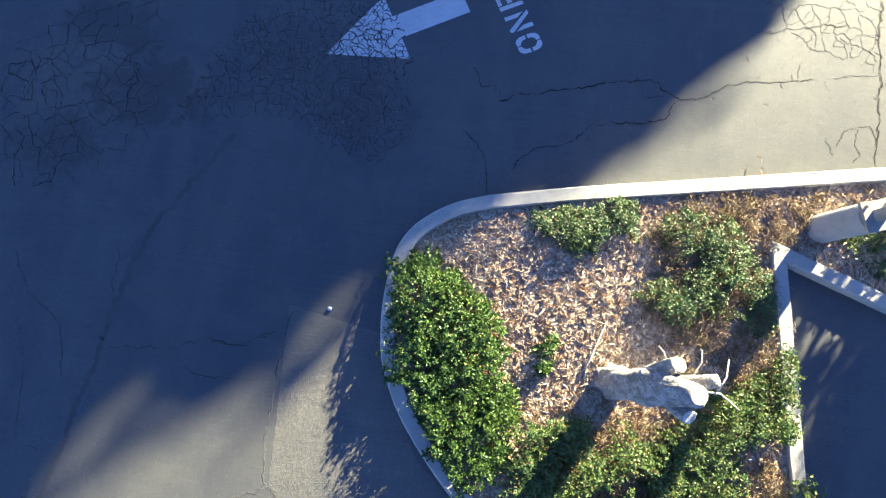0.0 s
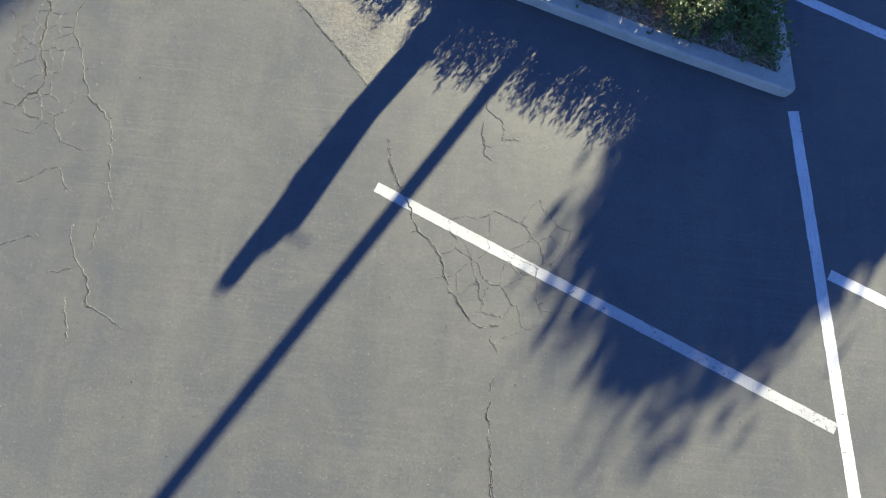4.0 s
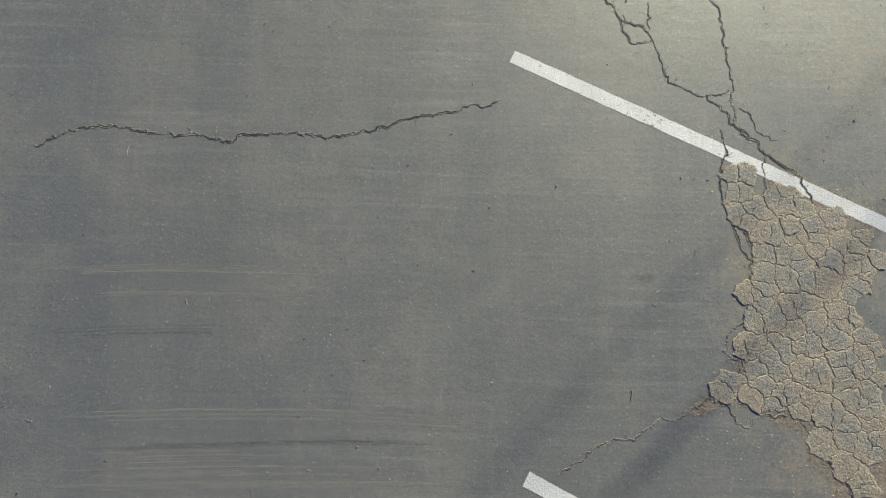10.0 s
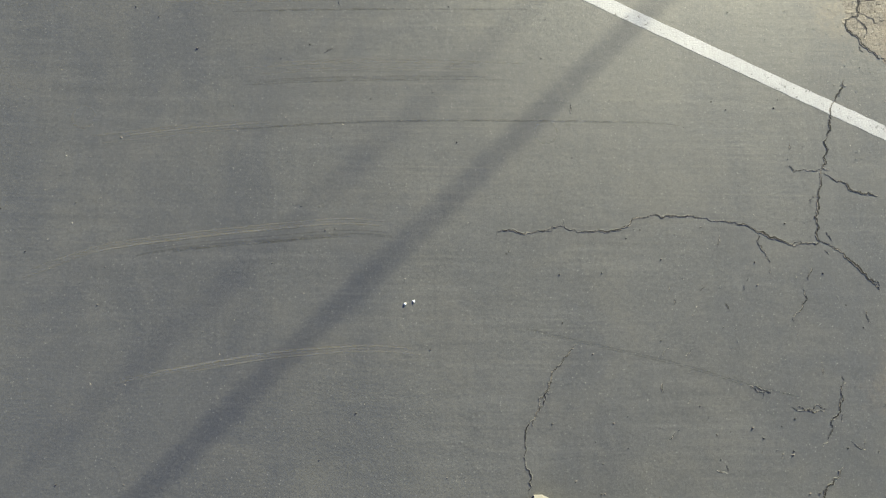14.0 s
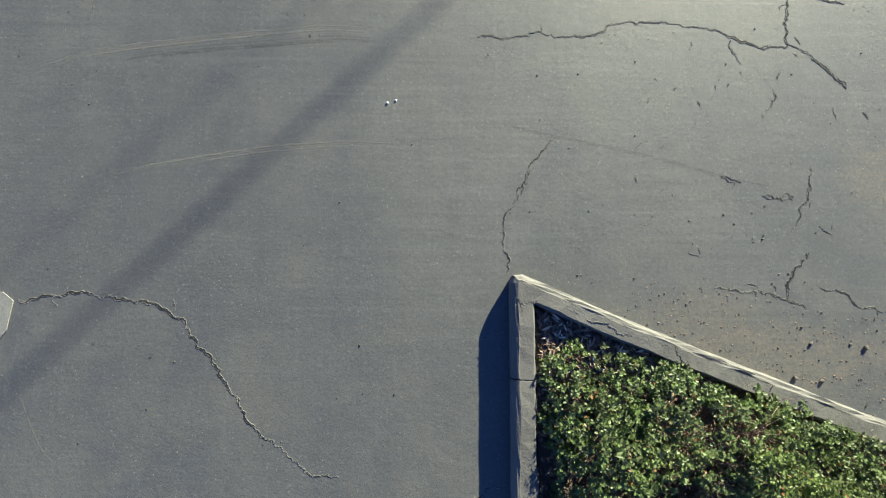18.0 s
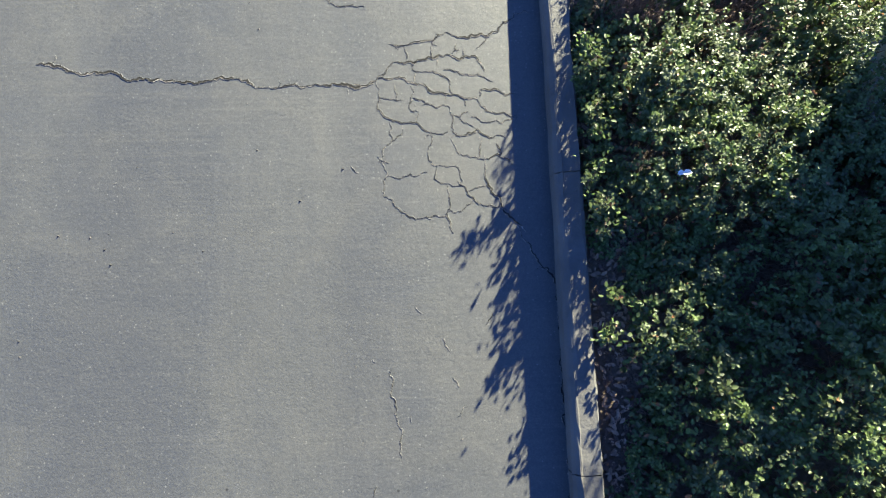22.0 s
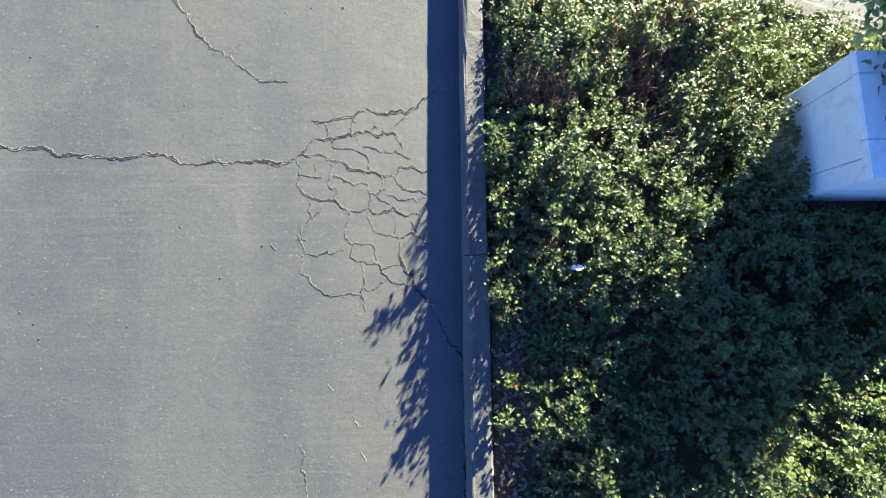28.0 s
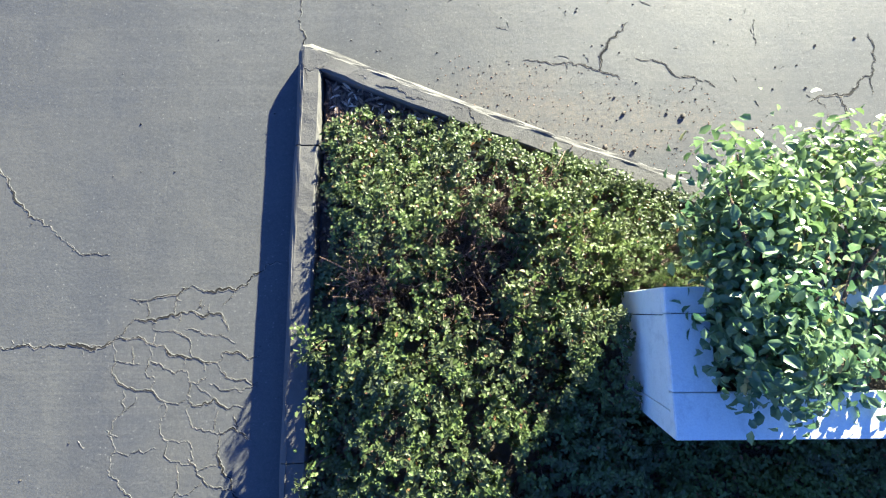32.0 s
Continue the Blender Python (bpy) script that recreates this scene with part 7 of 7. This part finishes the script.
part("rim_board", box_mesh("rim_board", (BX, RIM, 0.035), WHITE_BOARD, 0.004, (BX / 2, RIM / 2, BZ + 0.018)), box)
part("rim_board", box_mesh("rim_board", (BX, RIM * 0.6, 0.035), WHITE_BOARD, 0.004, (BX / 2, BY - RIM * 0.3, BZ + 0.018)), box)
part("rim_board", box_mesh("rim_board", (RIM, BY - RIM * 1.6 - 0.006, 0.035), WHITE_BOARD, 0.004, (RIM / 2, BY / 2 + RIM * 0.2, BZ + 0.018)), box)
part("rim_board", box_mesh("rim_board", (RIM, BY - RIM * 1.6 - 0.006, 0.035), WHITE_BOARD, 0.004, (BX - RIM / 2, BY / 2 + RIM * 0.2, BZ + 0.018)), box)
part("soil", box_mesh("soil", (BX - 0.25, BY - 0.18, 0.57), SOIL, 0.0, (BX / 2, BY / 2 + 0.04, 0.29)), box, "dark potting soil")


def crown(centre, radii, count, size, rng, clump=26, flat=0.5, spread=1.5, uneven=0.16):
    """Places and directions for the leaves of an uneven crown made of clumps."""
    c = rng.normal(0, 1, (count // clump, 3))
    c /= np.linalg.norm(c, axis=1, keepdims=True)
    c *= rng.uniform(0.35, 1.0, (len(c), 1)) ** 0.6 * (1 + uneven * rng.normal(0, 1, (len(c), 1)).clip(-1.2, 1.2))
    c = c * radii
    at = c.repeat(clump, 0) + rng.normal(0, 1, (len(c) * clump, 3)) * size * spread
    up = at / np.array(radii) + (0.2, 0.3, flat)
    return at + centre, up, c + centre


def broad_shrub(name, label, base, lobes, count, size, seed):
    rng = np.random.RandomState(seed)
    ob = thing(name, base, label, "shrub")
    ats, ups, runs = [], [], []
    for centre, radii, share in lobes:
        at, up, clumps = crown(np.array(centre), radii, int(count * share), size, rng, 12, uneven=0.10)
        keep = at[:, 2] > 0.05
        ats.append(at[keep]), ups.append(up[keep])
        for q in clumps[::7]:
            mid = (q + np.array((0, 0, 0.1))) / 2 + rng.normal(0, 0.05, 3)
            runs.append([((rng.uniform(-0.05, 0.05), rng.uniform(-0.05, 0.05), 0.0), 0.014), (mid, 0.009), (q, 0.004)])
    at, up = np.concatenate(ats), np.concatenate(ups)
    part("foliage", leaf_mesh("foliage", at, size * rng.uniform(0.6, 1.3, len(at)), up, rng, BROAD, 0.62, 0.45, 1.3), ob, "", "stuff")
    for run in runs:
        part("stem", twig_mesh("stem", [run], TWIG, 5), ob)
    return ob


broad_shrub("shrub", "leafy broad-leaved green shrub growing from the planter", (2.17, -14.95, 0.61),
            [((-0.13, 0.18, 0.27), (0.13, 0.24, 0.14), 0.19), ((-0.09, 0.58, 0.21), (0.18, 0.24, 0.17), 0.18), ((0.26, 0.20, 0.042), (0.50, 0.34, 0.078), 0.26), ((0.36, 0.72, 0.127), (0.46, 0.30, 0.120), 0.20),
             ((0.05, 0.05, 0.099), (0.22, 0.2, 0.099), 0.10), ((-0.28, 0.80, 0.368), (0.07, 0.09, 0.071), 0.010),
             ((0.22, 0.9, 0.071), (0.10, 0.08, 0.042), 0.010)], 11000, 0.050, 41)


# ---- trees and wires beyond the view, whose shade falls on the car park ----
def tree(label, base, height, lobes, count, size, seed, trunk_r):
    rng = np.random.RandomState(seed)
    ob = thing("tree", base, label, "tree")
    ats, ups, runs = [], [], []
    for centre, radii, share in lobes:
        at, up, clumps = crown(np.array(centre), radii, int(count * share), size, rng, 30, 0.5, 0.9, 0.10)
        ats.append(at), ups.append(up)
        for q in clumps[::60]:
            low = np.array((0, 0, q[2] * 0.55))
            runs.append([(low, trunk_r * 0.35), ((low + q) / 2 + rng.normal(0, 0.1, 3), trunk_r * 0.2), (q, trunk_r * 0.06)])
    v, f = trunk_run([((0, 0, -0.1), trunk_r * 1.4), ((0, 0, 0.5), trunk_r), ((0.05, 0.02, height * 0.5), trunk_r * 0.75), ((0, 0, height * 0.9), trunk_r * 0.25)], 12, seed)
    part("trunk", mesh_of("trunk", v, f, BARK, True), ob)
    for run in runs:
        part("limb", twig_mesh("limb", [run], BARK, 5), ob)
    at, up = np.concatenate(ats), np.concatenate(ups)
    part("crown", leaf_mesh("crown", at, size * rng.uniform(0.6, 1.4, len(at)), up, rng, TREE_LEAF, 0.6), ob, "", "stuff")
    return ob


tree("dense green ornamental tree beside the parking stalls", (7.63, 14.54, 0.0), 3.2, [((0, 0, 1.947), (1.35, 1.35, 0.935), 0.5), ((-0.1, 0, 0.956), (1.62, 1.62, 0.885), 0.46), ((-1.45, 0.9, 1.381), (0.5, 0.5, 0.425), 0.004)], 60500, 0.13, 51, 0.14)
EVERGREEN = ((2.12, 5.95), (4.25, 6.35), (6.37, 6.65), (7.08, 6.5), (7.79, 6.05), (8.21, 5.1), (8.5, 4.35), (8.78, 3.5), (9.06, 3.38), (9.35, 3.45), (9.63, 3.1), (10.27, 2.75), (11.04, 1.95), (11.75, 0.95), (12.18, 0.3))
rng = np.random.RandomState(52)
evergreen = thing("tree", (11.1, 41.7, 0.0), "tall dark evergreen tree beyond the drive", "tree")
high = np.concatenate([rng.uniform(2.12, 6.0, 700), rng.uniform(6.0, 12.18, 3500)])
wide = np.interp(high, [z for z, _ in EVERGREEN], [r for _, r in EVERGREEN])
round_ = rng.uniform(0, 2 * np.pi, len(high))
reach = wide * np.sqrt(rng.uniform(0.05, 1.0, len(high))) * (1 + 0.05 * np.sin(round_ * 5 + high * 2.8))
clumps = np.stack([np.cos(round_) * reach, np.sin(round_) * reach, high], 1)
spots = clumps.repeat(17, 0) + rng.normal(0, 0.22, (len(clumps) * 17, 3)) * (1, 1, 0.71)
part("crown", leaf_mesh("crown", spots, 0.60 * rng.uniform(0.6, 1.4, len(spots)), spots / 6 + (0, 0, 0.4), rng, TREE_LEAF, 0.6), evergreen, "", "stuff")
v, f = trunk_run([((0, 0, -0.1), 0.6), ((0, 0, 0.5), 0.45), ((0.05, 0.02, 6.4), 0.32), ((0, 0, 11.3), 0.08)], 12, 52)
part("trunk", mesh_of("trunk", v, f, BARK, True), evergreen)
for q in clumps[::60]:
    low = np.array((0, 0, q[2] * 0.7))
    part("limb", twig_mesh("limb", [[(low, 0.14), ((low + q) / 2, 0.08), (q, 0.02)]], BARK, 5), evergreen)


cable = thing("utility_line", (8.46, 3.60, 0.0), "overhead utility cables between two wooden poles", "utility line")
for s in (-28, 28):
    v, f = trunk_run([((s, s, -0.2), 0.17), ((s, s, 2.4), 0.15), ((s, s, 4.9), 0.12)], 12, 3)
    part("pole", mesh_of("pole", v, f, BARK, True), cable, "tall wooden pole")
for off, r in ((0.05, 0.016), (-0.42, 0.0075)):
    part("cable", twig_mesh("cable", [[((s + off, s - off, 4.2 + 0.000425 * s * s), r) for s in range(-28, 29, 4)]], WIRE, 8), cable)

# ---- loose bits on the asphalt ----
def clod(at, r, seed, name="dirt_clod", material=None, label="small dark clod of dirt lying on asphalt", category="dirt clod", group="clods by the kerb"):
    bm = bmesh.new()
    bmesh.ops.create_icosphere(bm, subdivisions=2, radius=r)
    for v in bm.verts:
        v.co *= 1 + 0.5 * noise.noise(v.co / r * 0.9 + Vector((seed, 0, 0)))
        v.co.z *= 0.62
    low = min(v.co.z for v in bm.verts)
    for v in bm.verts:
        v.co.z -= low + 0.003
    ob = tagged(new(name, from_bmesh(name, bm, material or PEBBLE)), label, category, group)
    ob.location = (*at, 0.0)
    return ob


for n, (x, y, r) in enumerate(((1.92, -13.47, 0.017), (2.19, -13.47, 0.012), (2.29, -13.49, 0.021), (1.79, -13.69, 0.022), (1.97, -13.71, 0.018), (3.44, -12.97, 0.012), (3.18, -13.02, 0.012), (2.10, -13.43, 0.007), (3.08, -13.31, 0.012), (3.45, -13.69, 0.022), (2.29, -13.93, 0.013), (2.09, -13.86, 0.011), (1.87, -13.36, 0.011), (2.54, -12.98, 0.009))):
    clod((x, y), r * 0.72, n * 3.1)
for n, at in enumerate(((-0.965, -11.779), (-0.904, -11.759), (-2.149, 10.481))):
    clod(at, (0.009, 0.008, 0.022)[n], n * 2.3 + 40, "litter", LITTER, "small white paper crumb lying on asphalt", "litter", "white crumbs")


def grit(name, label, poly, per_m2, size, seed, material):
    rng = np.random.RandomState(seed)
    x, y = scatter(poly, per_m2, rng)
    verts, faces = [], []
    for a, b in zip(x, y):
        r, t = size * rng.uniform(0.4, 1.3), rng.uniform(0, 6.28)
        first = len(verts)
        verts += [(a + r * math.cos(t + k * 1.57) * (1 + 0.4 * (k % 2)), b + r * math.sin(t + k * 1.57), -0.001) for k in range(4)] + [(a + rng.uniform(-0.3, 0.3) * r, b, r * rng.uniform(0.5, 1.0))]
        faces += [(first + k, first + (k + 1) % 4, first + 4) for k in range(4)]
    return tagged(new(name, mesh_of(name, verts, faces, material)), label, "grit", "", "stuff")


grit("grit", "dark grit and crumbs along the hedge kerb", [(0.103, -12.898), (0.406, -12.498), (2.624, -12.599), (3.629, -13.600), (3.626, -14.399), (2.318, -13.948), (1.110, -13.497)], 26, 0.008, 61, PEBBLE)
grit("grit", "rusty brown crumbs washed against the kerb", [(0.607, -13.277), (0.910, -12.998), (2.421, -13.298), (3.225, -13.799), (3.224, -14.248), (2.318, -13.898)], 420, 0.006, 62, RUST)
grit("grit", "pale grit in the crazed asphalt", [(1.520, -6.798), (2.935, -6.797), (2.928, -12.000), (1.519, -9.000)], 90, 0.005, 63, LIP)
grit("grit", "scattered pale grit on the drive", [(-4.533, 7.990), (4.238, 6.014), (4.237, -12.801), (-4.026, -12.499), (-4.532, -10.002)], 5, 0.0045, 64, LIP)
grit("grit", "scattered dark grit on the drive", [(-4.533, 7.990), (4.238, 6.014), (4.237, -12.801), (-4.023, -17.488), (-4.532, -10.002)], 5, 0.007, 65, PEBBLE)
tagged(new("fallen_leaf", leaf_mesh("fallen_leaf", np.array([(2.63, -2.85, 0.012)]), np.array([0.055]), np.array([(0.1, 0.2, 1.0)]), np.random.RandomState(9), RUST, 0.6, 0.6)), "curled dry brown leaf lying on asphalt", "leaf")
